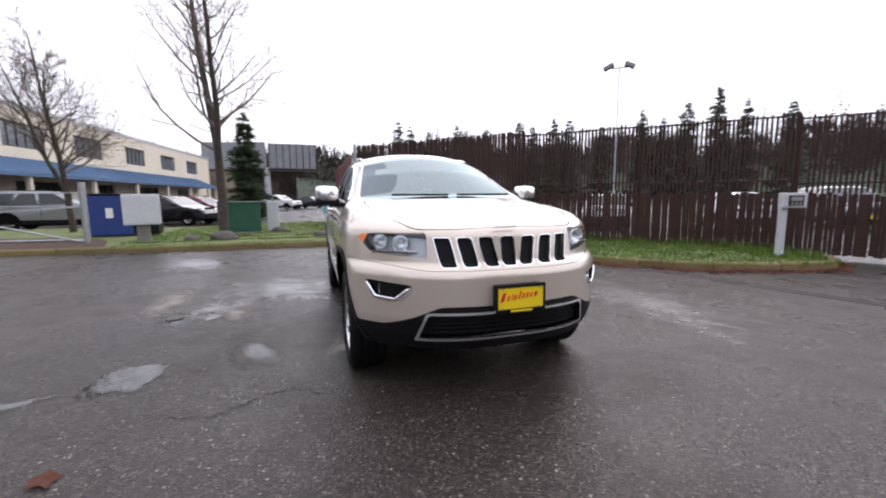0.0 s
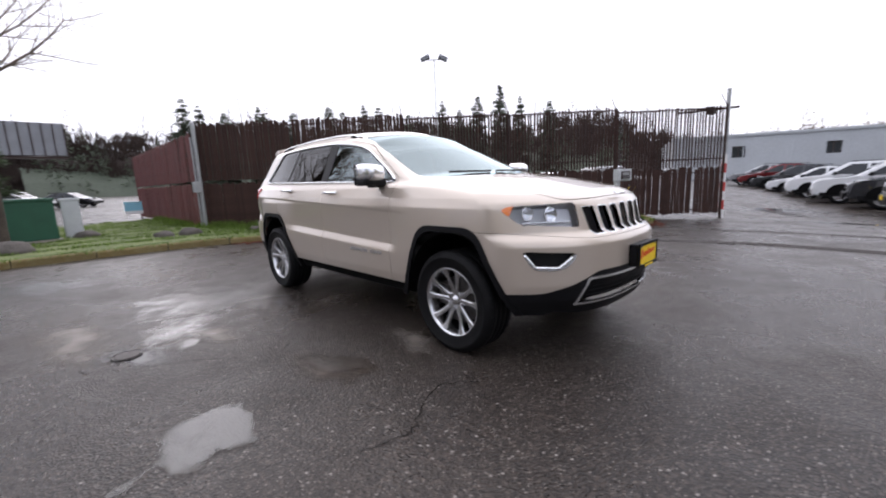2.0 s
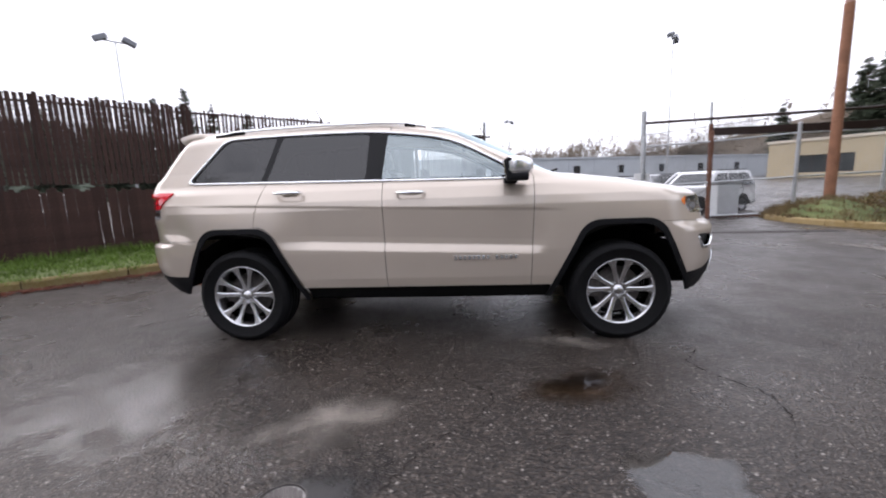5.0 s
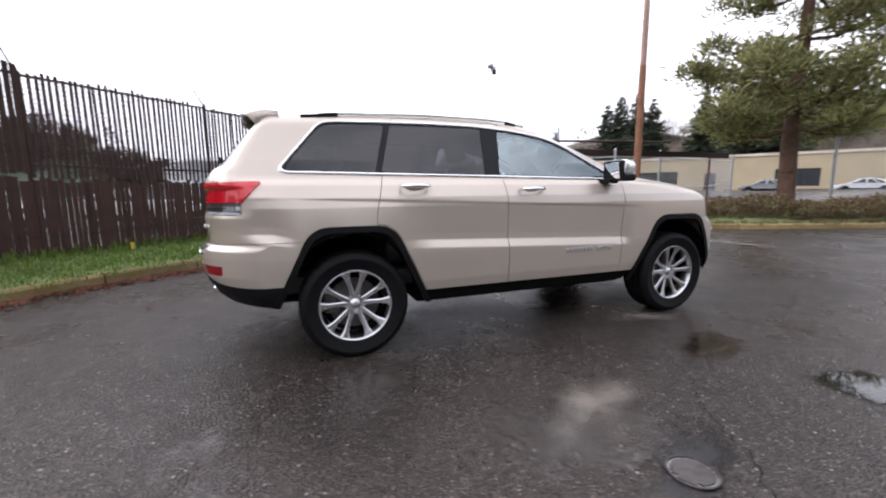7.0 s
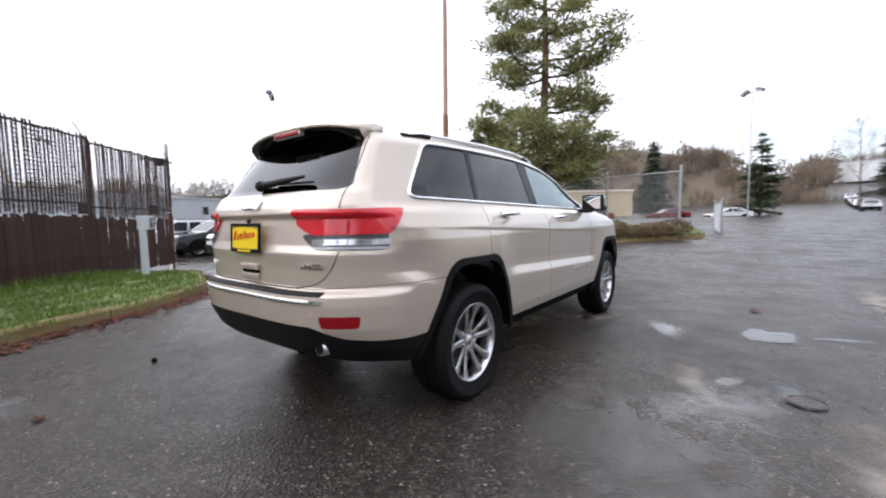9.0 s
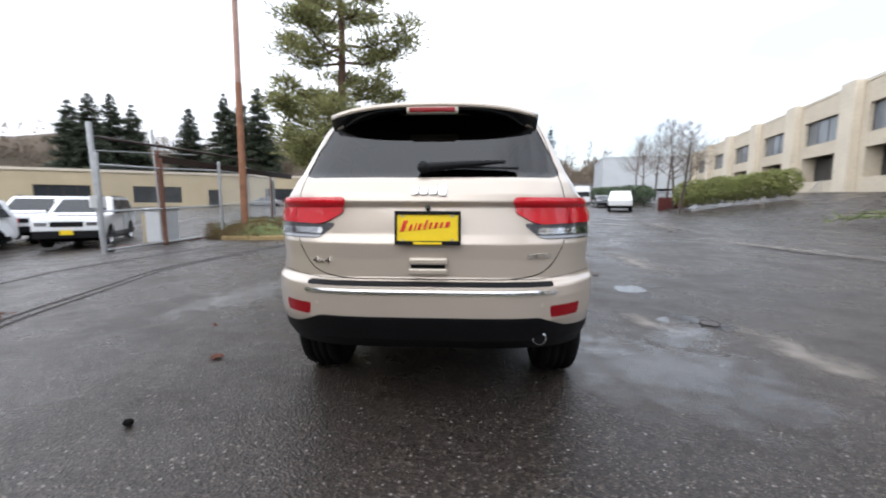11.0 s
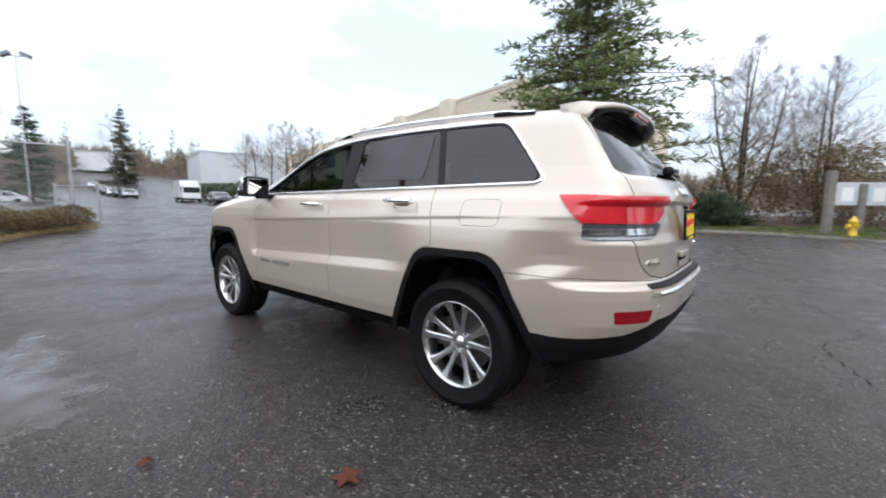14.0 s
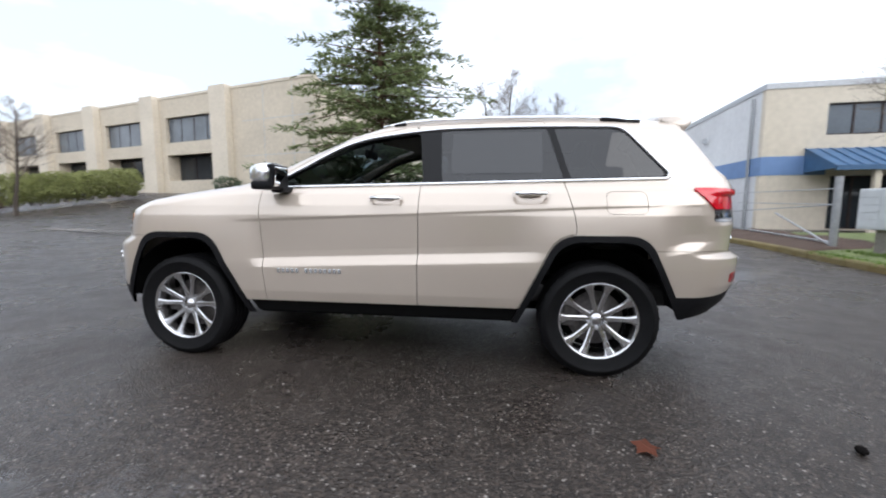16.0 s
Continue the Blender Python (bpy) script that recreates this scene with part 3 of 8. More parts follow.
def split(V, T, f):
    """Cuts the triangles along f = 0. Returns the vertices, the triangles and which of them lie inside (f < 0)."""
    f = np.where(np.abs(f) < 4e-4, 4e-4, f)
    neg = f[T] < 0
    cnt = neg.sum(1)
    whole_in, whole_out, cut = T[cnt == 3], T[cnt == 0], (cnt == 1) | (cnt == 2)
    tri, ng = T[cut], neg[cut]
    lone = np.where(ng.sum(1) == 1, ng.argmax(1), (~ng).argmax(1))
    r = np.arange(len(tri))
    a, b, c = tri[r, lone], tri[r, (lone + 1) % 3], tri[r, (lone + 2) % 3]
    E = np.concatenate([np.stack([a, b], -1), np.stack([a, c], -1)])
    E = np.sort(E, axis=1)
    U, inv = np.unique(E, axis=0, return_inverse=True) if len(E) else (E, np.zeros(0, int))
    inv = inv.reshape(-1)
    if len(U):
        fa, fb = f[U[:, 0]], f[U[:, 1]]
        w = (fa / (fa - fb))[:, None]
        V2 = np.concatenate([V, V[U[:, 0]] * (1 - w) + V[U[:, 1]] * w])
    else:
        V2 = V
    p, q = len(V) + inv[:len(tri)], len(V) + inv[len(tri):]
    lone_tri = np.stack([a, p, q], -1)
    rest = np.concatenate([np.stack([p, b, c], -1), np.stack([p, c, q], -1)])
    lin = ng[r, lone]
    t_in = np.concatenate([whole_in, lone_tri[lin], rest[np.concatenate([~lin, ~lin])]])
    t_out = np.concatenate([whole_out, lone_tri[~lin], rest[np.concatenate([lin, lin])]])
    return V2, t_in, t_out


def panel(name, V, T, mat, parent, label="", lift=0.0, flange=0.014):
    """A sheet of the skin with its edges turned in."""
    used, inv = np.unique(T, return_inverse=True)
    v, t = V[used], inv.reshape(-1, 3)
    n = skin_normal(v)
    v = v + lift * n
    e = np.sort(np.concatenate([t[:, [0, 1]], t[:, [1, 2]], t[:, [2, 0]]]), axis=1)
    d = np.concatenate([t[:, [0, 1]], t[:, [1, 2]], t[:, [2, 0]]])
    u, first, count = np.unique(e, axis=0, return_index=True, return_counts=True)
    rim = d[first[count == 1]]
    k = len(v)
    rv = np.unique(rim)
    pos = np.full(k, -1)
    pos[rv] = np.arange(len(rv))
    top, low = k + pos[rim], k + len(rv) + pos[rim]
    walls = np.stack([top[:, 1], top[:, 0], low[:, 0], low[:, 1]], -1)
    allv = np.concatenate([v, v[rv], v[rv] - flange * n[rv]])
    ctr = v.mean(0)
    out = v[rv] - ctr
    out -= (out * n[rv]).sum(1, keepdims=True) * n[rv]
    out /= np.maximum(np.linalg.norm(out, axis=1, keepdims=True), 1e-9)
    me = bpy.data.meshes.new(name)
    me.from_pydata(allv.tolist(), [], t.tolist() + walls.tolist())
    me.materials.append(mat)
    me.polygons.foreach_set("use_smooth", [True] * len(me.polygons))
    me.update()
    normals = np.concatenate([n, out, out])
    me.normals_split_custom_set_from_vertices(normals.tolist())
    ob = new(name, me)
    ob.parent = parent
    if label:
        ob["label"] = label
    return ob


def arch(y, z, yw):
    u = np.abs(y - yw)
    return smax(z - .914, .899 * u + .439 * z - .641, .11)


def dlo(y, z):
    """The band of side windows."""
    return poly(y, z, [(-.86, 1.217), (1.93, 1.262), (1.62, 1.625), (.95, 1.652), (.22, 1.632), (-.24, 1.552)], .055)


def build_skin(car):
    V, T = skin_mesh()
    x, y, z = V.T
    # open bottom and wheel openings
    V, _, T = split(V, T, z - np.interp(y, (-2.4, -1.9, -1.0, 1.0, 1.9, 2.4), (.34, .36, .335, .335, .385, .43)))
    done = {}

    def take(key, fn):
        nonlocal V, T
        V, inside, T = split(V, T, fn(*V.T))
        done[key] = inside
        return inside

    def take_sides(key, fn):
        for side, sg in (("l", 1), ("r", -1)):
            take(key + "_" + side, lambda x, y, z: np.maximum(fn(np.abs(x), y, z), -sg * x))

    for wname, yw in (("front", -AXLE), ("rear", AXLE)):
        take_sides("hole_" + wname, lambda s, y, z: np.maximum(arch(y, z, yw) + .040, .45 - s))
        take_sides("arch_" + wname, lambda s, y, z: np.maximum(arch(y, z, yw), .5 - s))
    # glass of the sides, chrome round it
    band = lambda s, y, z: np.maximum(dlo(y, z), .45 - s)
    take_sides("window_front", lambda s, y, z: np.maximum(np.maximum(band(s, y, z) + .022, line(y, z, .315, 1.24, .265, 1.65) * -1), -.0 - 9))
    take_sides("window_rear", lambda s, y, z: np.maximum(np.maximum(band(s, y, z) + .022, line(y, z, .440, 1.25, .415, 1.65)), -line(y, z, 1.235, 1.26, 1.12, 1.66)))
    take_sides("window_quarter", lambda s, y, z: np.maximum(band(s, y, z) + .022, line(y, z, 1.28, 1.26, 1.165, 1.66)))
    take_sides("pillar", lambda s, y, z: band(s, y, z) + .013)
    take_sides("window_chrome", lambda s, y, z: np.maximum(band(s, y, z), 1.9 - 0 * y - 9))
    # windscreen and tail glass
    take("windscreen", lambda x, y, z: np.maximum(poly(np.abs(x), z, [(-.9, 1.255), (.755, 1.255), (.735, 1.30), (.620, 1.655), (.47, 1.680), (-.9, 1.692)], .04), y + .02))
    take("tail_glass", lambda x, y, z: np.maximum(poly(np.abs(x), z, [(-.9, 1.302), (.645, 1.302), (.672, 1.32), (.545, 1.665), (.45, 1.672), (-.9, 1.672)], .03), 1.9 - y))
    # lamps
    take_sides("headlamp", lambda s, y, z: np.maximum(poly(s, z, [(.495, .900), (.80, .932), (.865, 1.025), (.84, 1.045), (.495, 1.055)], .02), y + 1.7))
    take_sides("fog_pod", lambda s, y, z: np.maximum(poly(s, z, [(.615, .688), (.68, .646), (.80, .656), (.85, .775), (.590, .752)], .03), y + 1.7))
    take_sides("tail_red", lambda s, y, z: np.maximum(poly(s - .55 * (2.42 - y), z, [(.395, 1.127), (.50, 1.069), (.70, 1.077), (.70, 1.203), (.395, 1.206)], .02), np.maximum((2.0 - y) + .95 * (1.203 - z), z - 1.201)))
    take_sides("tail_clear", lambda s, y, z: np.maximum(poly(s - .40 * (2.42 - y), z, [(.44, 1.075), (.53, 1.000), (.73, 0.995), (.73, 1.081)], .02), 2.125 - y))
    # reflectors in the bumper
    take_sides("bumper_reflector", lambda s, y, z: np.maximum(poly(s, z, [(.61, .612), (.765, .612), (.775, .673), (.60, .673)], .01), 1.9 - y))
    # the seven grille openings
    for i in range(7):
        xc = (i - 3) * .131
        slot = lambda x, y, z, xc=xc: np.maximum(rbox(x - xc - .02 * np.sign(xc) * (z - .94) / .1, z, -.046, .046, .852, 1.022, .012), y + 1.9)
        take("slot_%d" % i, slot)
        take("ring_%d" % i, lambda x, y, z: slot(x, y, z) - .0055)
    # lower grille mouth and the dark lower bumpers
    mouth = lambda x, y, z: np.maximum(poly(np.abs(x), z, [(-.9, .434), (.566, .429), (.516, .578), (-.9, .578)], .02), y + 1.9)
    take("mouth", mouth)
    take("mouth_chrome", lambda x, y, z: mouth(x, y, z) - .016)
    low_f = smooth_table((0, .30, .45, .62, .75, .95), (.628, .628, .628, .55, .505, .50), -.1, 1.2, .05)
    low_r = smooth_table((0, .55, .70, .80, .95), (.615, .615, .555, .54, .53), -.1, 1.2, .03)
    take("front_valance", lambda x, y, z: np.maximum(z - low_f(np.abs(x)), y + 1.5))
    take("rear_valance", lambda x, y, z: np.maximum(z - low_r(np.abs(x)), 1.5 - y))
    take_sides("sill", lambda s, y, z: z - .432)
    take("step_pad", lambda x, y, z: np.maximum(np.maximum(np.abs(x) - .62, np.abs(z - .780) - .011), 2.0 - y))
    take("bumper_chrome", lambda x, y, z: np.maximum(np.maximum(np.abs(x) - .63 - .3 * (z - .74), np.abs(z - .742) - .010), 2.0 - y))
    # shut lines, then the painted panels they bound
    mid_post = lambda z: np.interp(z, (.40, 1.30, 1.662), (.285, .300, .250))
    door_f = lambda s, y, z: np.maximum(np.maximum(poly(y, z, [(-.80, .40), (.80, .40), (.80, 1.69), (.25, 1.662), (-.26, 1.575), (-.835, 1.25)], .03), y - mid_post(z)), .45 - s)
    door_r = lambda s, y, z: np.maximum(np.maximum(np.maximum(poly(y, z, [(-.30, .40), (1.30, .40), (1.30, 1.0), (1.23, 1.27), (1.115, 1.672), (-.30, 1.655)], .02), mid_post(z) - y), -arch(y, z, AXLE) + .006), .45 - s)
    hood = lambda x, y, z: np.maximum(poly(np.abs(x), y, [(-.9, -2.24), (.35, -2.205), (.56, -2.12), (.73, -1.75), (.735, -1.15), (.65, -1.0), (-.9, -1.07)], .05), 1.045 - z)
    gate = lambda x, y, z: np.maximum(poly(np.abs(x), z, [(-.9, .80), (.50, .80), (.60, .84), (.695, 1.0), (.665, 1.345), (.56, 1.69), (-.9, 1.70)], .05), 2.0 - y)
    fuel = lambda x, y, z: np.maximum(rbox(y, z, 1.48, 1.72, 1.045, 1.185, .035), .5 - x)
    bump_f = lambda s, y, z: np.maximum(np.maximum(z - (.835 + .05 * np.clip((s - .5) / .4, 0, 1)), y + 1.5), 0 * z - 1)
    bump_r = lambda s, y, z: np.maximum(np.maximum(z - (.80 + .02 * np.clip((s - .55) / .3, 0, 1)), 1.5 - y), -1 + 0 * z)
    def take_gap(fn, w=.0022):
        nonlocal V, T
        V, inside, outside = split(V, T, fn(*V.T) - w)
        V, core, rim = split(V, inside, fn(*V.T) + w)
        done["gap_%d" % len(done)] = rim
        T = np.concatenate([core, outside])

    for fn, w in ((door_f, .0022), (door_r, .0022), (bump_f, .0014), (bump_r, .0016)):
        take_gap(lambda x, y, z: fn(np.abs(x), y, z), w)
    for fn, w in ((hood, .004), (gate, .0026), (fuel, .0013)):
        take_gap(fn, w)
    take_sides("front_door", door_f)
    take_sides("rear_door", door_r)
    take("hood", hood)
    take("tailgate", gate)
    take("fuel_door", fuel)
    take("front_bumper", lambda x, y, z: bump_f(np.abs(x), y, z))
    take("rear_bumper", lambda x, y, z: bump_r(np.abs(x), y, z))
    take_sides("front_fender", lambda s, y, z: np.maximum(y + .78, z - 1.28))
    done["body"] = T
    return V, done


car = thing("parked_suv", "champagne-beige four-door sport utility car on the wet asphalt", "car")
SV, PANELS = build_skin(car)
LOOKS = {
    "arch": ("arch_trim", "black_plastic", .008, "matt black wheel-arch trim"), "window_front": ("front_side_window", "glass_clear", -.004, ""),
    "window_rear": ("rear_side_window", "glass_tint", -.004, ""), "window_quarter": ("quarter_window", "glass_tint", -.004, ""),
    "pillar": ("window_pillar", "pillar_black", -.001, ""), "window_chrome": ("window_chrome", "chrome", .004, "chrome strip round the side windows"),
    "windscreen": ("windscreen", "glass_screen", -.004, ""), "tail_glass": ("tail_glass", "glass_tint", -.004, "dark tinted tail window"),
    "headlamp": ("headlamp", "lens", .0, "clear headlamp lens"), "fog_pod": ("fog_lamp_pod", "black_plastic", -.03, ""),
    "tail_red": ("tail_lamp", "red_lens", .012, "glossy red tail lamp"), "tail_clear": ("reversing_lamp", "lens", .010, "clear lens over a smoked reversing lamp"),
    "bumper_reflector": ("bumper_reflector", "red_dark", .002, ""), "slot": ("grille_opening", "black_plastic", -.022, ""),
    "ring": ("grille_ring", "bright_trim", .002, "chrome ring round a grille opening"), "mouth_chrome": ("grille_surround", "bright_trim", .008, "chrome surround of the lower grille"), "mouth": ("lower_grille", "black_plastic", -.03, ""),
    "front_valance": ("front_valance", "black_plastic", .002, ""), "rear_valance": ("rear_valance", "black_plastic", .002, ""),
    "sill": ("sill", "gap", -.035, ""), "step_pad": ("step_pad", "black_plastic", .0, ""), "bumper_chrome": ("bumper_strip", "bright_trim", .008, "chrome strip on the rear bumper"),
    "gap": ("shut_line", "gap", -.012, ""), "front_door": ("front_door", "paint", 0, ""), "rear_door": ("rear_door", "paint", 0, ""), "hood": ("hood", "paint", 0, ""),
    "tailgate": ("tailgate", "paint", 0, ""), "fuel_door": ("fuel_flap", "paint", 0, ""), "front_bumper": ("front_bumper", "paint", 0, ""),
    "rear_bumper": ("rear_bumper", "paint", 0, ""), "front_fender": ("front_fender", "paint", 0, ""), "body": ("body_shell", "paint", 0, "champagne body and roof"),
}
CAR_PARTS = {}
gaps = []
for key, tri in PANELS.items():
    # the driver's window is wound down
    if key.startswith("hole") or key == "window_front_l" or len(tri) == 0:
        continue
    kind_key = max((k for k in LOOKS if key.startswith(k)), key=len)
    pname, mat, lift, lab = LOOKS[kind_key]
    if kind_key == "gap":
        gaps.append(tri)
        continue
    CAR_PARTS[key] = panel(pname, SV, tri, M[mat], car, lab, lift, .03 if mat == "paint" else .014)
    if "glass" in mat or mat == "lens":
        CAR_PARTS[key].visible_shadow = False
tagged(panel("shut_lines", SV, np.concatenate(gaps), M["gap"], car, "dark gaps between the panels", -.012, .002), kind="stuff")

# ==== the car: wheels, lamps, trim, cabin ====
def wheel(x, y, out):
    """Tyre, ten-spoke polished rim, lug nuts and brake disc; out: +1 or -1, the side that shows."""
    w = part("tyre", lathe(nb(), [(.243, -.125), (.270, -.132), (.315, -.136), (.345, -.128), (.362, -.112), (TYRE_R, -.085), (TYRE_R, -.055), (TYRE_R - .008, -.052), (TYRE_R - .008, -.044), (TYRE_R, -.041),
                                   (TYRE_R, -.004), (TYRE_R - .008, 0), (TYRE_R - .008, .008), (TYRE_R, .012), (TYRE_R, .041), (TYRE_R - .008, .044), (TYRE_R - .008, .052), (TYRE_R, .055),
                                   (TYRE_R, .085), (.365, .110), (.350, .126), (.333, .1325), (.329, .1365), (.321, .1365), (.317, .133), (.272, .130), (.246, .118)], 72), M["tyre"], None, "black tyre", True)
    w.matrix_world = pose(x, y, HUB_Z, 0, 0, 0 if out > 0 else 180)
    w.parent = car
    bm = nb()
    n = 72
    for k in range(n):
        if k % 2 == 0:
            continue
        a = 2 * math.pi * k / n
        for s in (-1, 1):
            m = Matrix.Rotation(a, 4, "X") @ Matrix.Translation((s * .094, 0, TYRE_R - .004)) @ Matrix.Rotation(.3 * s, 4, "Z")
            box(bm, -.014, -.006, -.006, .014, .006, .0035, 0, m)
    tagged(part("tread", bm, M["tyre"], w), kind="stuff")
    part("rim", lathe(nb(), [(.226, -.12), (.242, -.128), (.248, -.118), (.230, -.10), (.223, .0), (.226, .080), (.233, .104), (.241, .119), (.246, .1205), (.250, .117), (.250, .105)], 72), M["alloy"], w, "polished alloy rim", True)
    # a near-black disc stands in for the shade deep behind the spokes
    part("barrel", lathe(nb(), [(.223, -.070), (.14, -.06), (.07, -.05)], 48), M["gap"], w, "dark space behind the rim", True)
    for k in range(5):
        for s in (-1, 1):
            bm = nb()
            # two spokes of a pair start together at the hub and part at the rim
            a0, a1 = s * radians(13), s * radians(15.5)
            rows = []
            for i in range(9):
                f = i / 8
                r = .045 + (.236 - .045) * f
                a = a0 + (a1 - a0) * f + math.pi / 2 + 2 * math.pi * k / 5
                hw = .0200 - .004 * math.sin(math.pi * f) + .075 * max(0, f - .74) ** 1.2
                dep = .074 + .036 * f ** 1.6
                c, sn = math.cos(a), math.sin(a)
                rows.append([(dep - .028, r * c - hw * -sn * 1.1, r * sn - hw * c * 1.1), (dep - .004, r * c + sn * hw, r * sn - c * hw), (dep, r * c + sn * hw * .6, r * sn - c * hw * .6),
                             (dep, r * c - sn * hw * .6, r * sn + c * hw * .6), (dep - .004, r * c - sn * hw, r * sn + c * hw), (dep - .028, r * c - sn * hw * 1.1, r * sn + c * hw * 1.1)])
            vs = [[bm.verts.new(p) for p in row] for row in rows]
            for i in range(8):
                for j in range(5):
                    bm.faces.new((vs[i][j], vs[i][j + 1], vs[i + 1][j + 1], vs[i + 1][j]))
            bm.faces.new(vs[0])
            bmesh.ops.recalc_face_normals(bm, faces=bm.faces)
            part("spoke", bm, M["alloy"], w)
    part("hub", lathe(nb(), [(.0, .078), (.026, .077), (.031, .075), (.036, .069), (.062, .064), (.074, .052), (.078, .02)], 40), M["alloy"], w, "", True)
    part("centre_cap", lathe(nb(), [(.0, .085), (.028, .0845), (.0335, .078)], 30), M["alloy"], w, "grey centre cap", True)
    for k in range(5):
        a = 2 * math.pi * k / 5 - math.pi / 2
        bm = nb()
        p = (.0, .058 * math.cos(a), .058 * math.sin(a))
        tube(bm, (.035, p[1], p[2]), (.080, p[1], p[2]), .0125, .0100, 6)
        part("lug_nut", bm, M["chrome"], w)
    part("brake_disc", lathe(nb(), [(.175, .0), (.175, .018), (.09, .02), (.085, .04), (.03, .04)], 40), M["iron"], w, "grey brake disc", True)
    bm = nb(); box(bm, -.05, -.205, -.06, .035, -.10, .10, .015); part("brake_caliper", bm, M["iron"], w)
    return w


for sx in (-1, 1):
    for yw in (-AXLE, AXLE):
        wheel(sx * .795, yw, sx)
        bm = nb()
        prev = None
        for i in range(25):
            a = radians(6 + 168 * i / 24)
            r = .462
            p = (yw + r * math.cos(a), HUB_Z + .03 + r * math.sin(a))
            cur = [bm.verts.new((sx * xx, p[0], p[1])) for xx in (.30, .895)]
            if prev:
                bm.faces.new((prev[0], prev[1], cur[1], cur[0]))
            prev = cur
        part("wheel_liner", bm, M["gap"], car, "black wheel-arch liner")
        bm = nb(); box(bm, min(sx * .30, sx * .31), yw - .48, .28, max(sx * .30, sx * .31), yw + .48, .95); part("inner_wing", bm, M["gap"], car)
bm = nb(); box(bm, -.74, -.98, .29, .74, .98, .42, .03); part("underbody", bm, M["gap"], car, "black underside")
bm = nb(); box(bm, -.62, -2.15, .36, .62, -.9, .48, .03); part("engine_tray", bm, M["gap"], car)
bm = nb(); box(bm, -.60, .9, .40, .60, 2.25, .56, .03); part("rear_floor", bm, M["gap"], car)
for yw in (-AXLE, AXLE):
    bm = nb(); tube(bm, (-.7, yw, .34), (.7, yw, .34), .045, n=10); box(bm, -.14, yw - .14, .25, .14, yw + .14, .45, .04); part("axle", bm, M["gap"], car)


# dark grille mesh behind the openings, lamp bowls behind the lenses
for side, sx in (("l", 1), ("r", -1)):
    head = CAR_PARTS["headlamp_" + side]
    bowl = panel("lamp_bowl", SV, PANELS["headlamp_" + side], M["lamp_white"], head, "bright lamp housing", -.075, -.07)
    for xo, zo, r, yy in ((.63, .985, .042, -2.085), (.735, .995, .036, -1.985)):
        bm = lathe(nb(), [(r * 1.25, 0), (r * 1.12, .006), (r, .0), (r * .55, -.03), (.001, -.035)], 32, "z")
        ob = part("projector", bm, M["lamp_inner"], head, "bright lamp projector", True)
        ob.matrix_world = Matrix.Translation((sx * xo, yy, zo)) @ (Vector((sx * .3, -1, .05)).to_track_quat("Z", "Y").to_matrix().to_4x4())
        bm = nb(); bmesh.ops.create_uvsphere(bm, u_segments=20, v_segments=12, radius=r * .62)
        ob = part("bulb_lens", bm, M["lens"], head, "", True)
        ob.matrix_world = Matrix.Translation((sx * xo, yy - .005, zo)) @ Matrix.Diagonal((1, .6, 1, 1))
    bm = nb(); box(bm, -.16, -.012, -.010, .15, .012, .010, .004)
    ob = part("light_bar", bm, M["lamp_inner"], head, "bright strip under the lamps")
    ob.matrix_world = Matrix.Translation((sx * .66, -2.075, .935)) @ Matrix.Rotation(sx * radians(38), 4, "Z")
    # amber corner of the headlamp
    Vx, Tn, _ = split(SV, PANELS["headlamp_" + side], SV[:, 1] * -1 + -1.915 - .25 * (SV[:, 2] - .98))
    panel("side_marker", Vx, Tn, M["amber"], head, "amber side marker", .0015, .01)
    tail = CAR_PARTS["tail_red_" + side]
    panel("lamp_seam", *(lambda a: (a[0], a[1]))(split(SV, PANELS["tail_red_" + side], np.abs(np.abs(SV[:, 0]) - .70) - .003)), M["red_dark"], tail, "dark seam across the lamp", .0135, .002)
    clear = CAR_PARTS["tail_clear_" + side]
    panel("lamp_bowl", SV, PANELS["tail_clear_" + side], M["lamp_smoke"], clear, "smoked lamp housing", .002, .004)
    for nm, z0, z1, mt, lb in (("reversing_reflector", 1.024, 1.052, "lamp_inner", "chrome reflector of the reversing lamp"), ("light_line", 1.002, 1.013, "lamp_grey", "white line along the reversing lamp")):
        Vx, Tn, _ = split(SV, PANELS["tail_clear_" + side], rbox(np.abs(SV[:, 0]) - .25 * (2.42 - SV[:, 1]), SV[:, 2], .52, .86, z0, z1, .005))
        panel(nm, Vx, Tn, M[mt], clear, lb, .006, .003)
    pod = CAR_PARTS["fog_pod_" + side]
    bm = lathe(nb(), [(.052, 0), (.046, -.006), (.040, -.002), (.028, -.02), (.001, -.024)], 28, "z")
    ob = part("fog_lamp", bm, M["lamp_inner"], pod, "round fog lamp", True)
    ob.matrix_world = Matrix.Translation((sx * .725, -2.085, .715)) @ (Vector((sx * .45, -1, 0)).to_track_quat("Z", "Y").to_matrix().to_4x4())
    fp = lambda s, z, g: poly(s, z, [(.615, .688), (.68, .646), (.80, .656), (.85, .775), (.590, .752)], .03) + g
    Vx, Tn, _ = split(SV, PANELS["fog_pod_" + side], np.maximum(-fp(np.abs(SV[:, 0]), SV[:, 2], .015), SV[:, 2] - .742))
    trim = panel("fog_trim", Vx, Tn, M["bright_trim"], car, "chrome trim round the fog lamp", .004, .03)
    bead = []
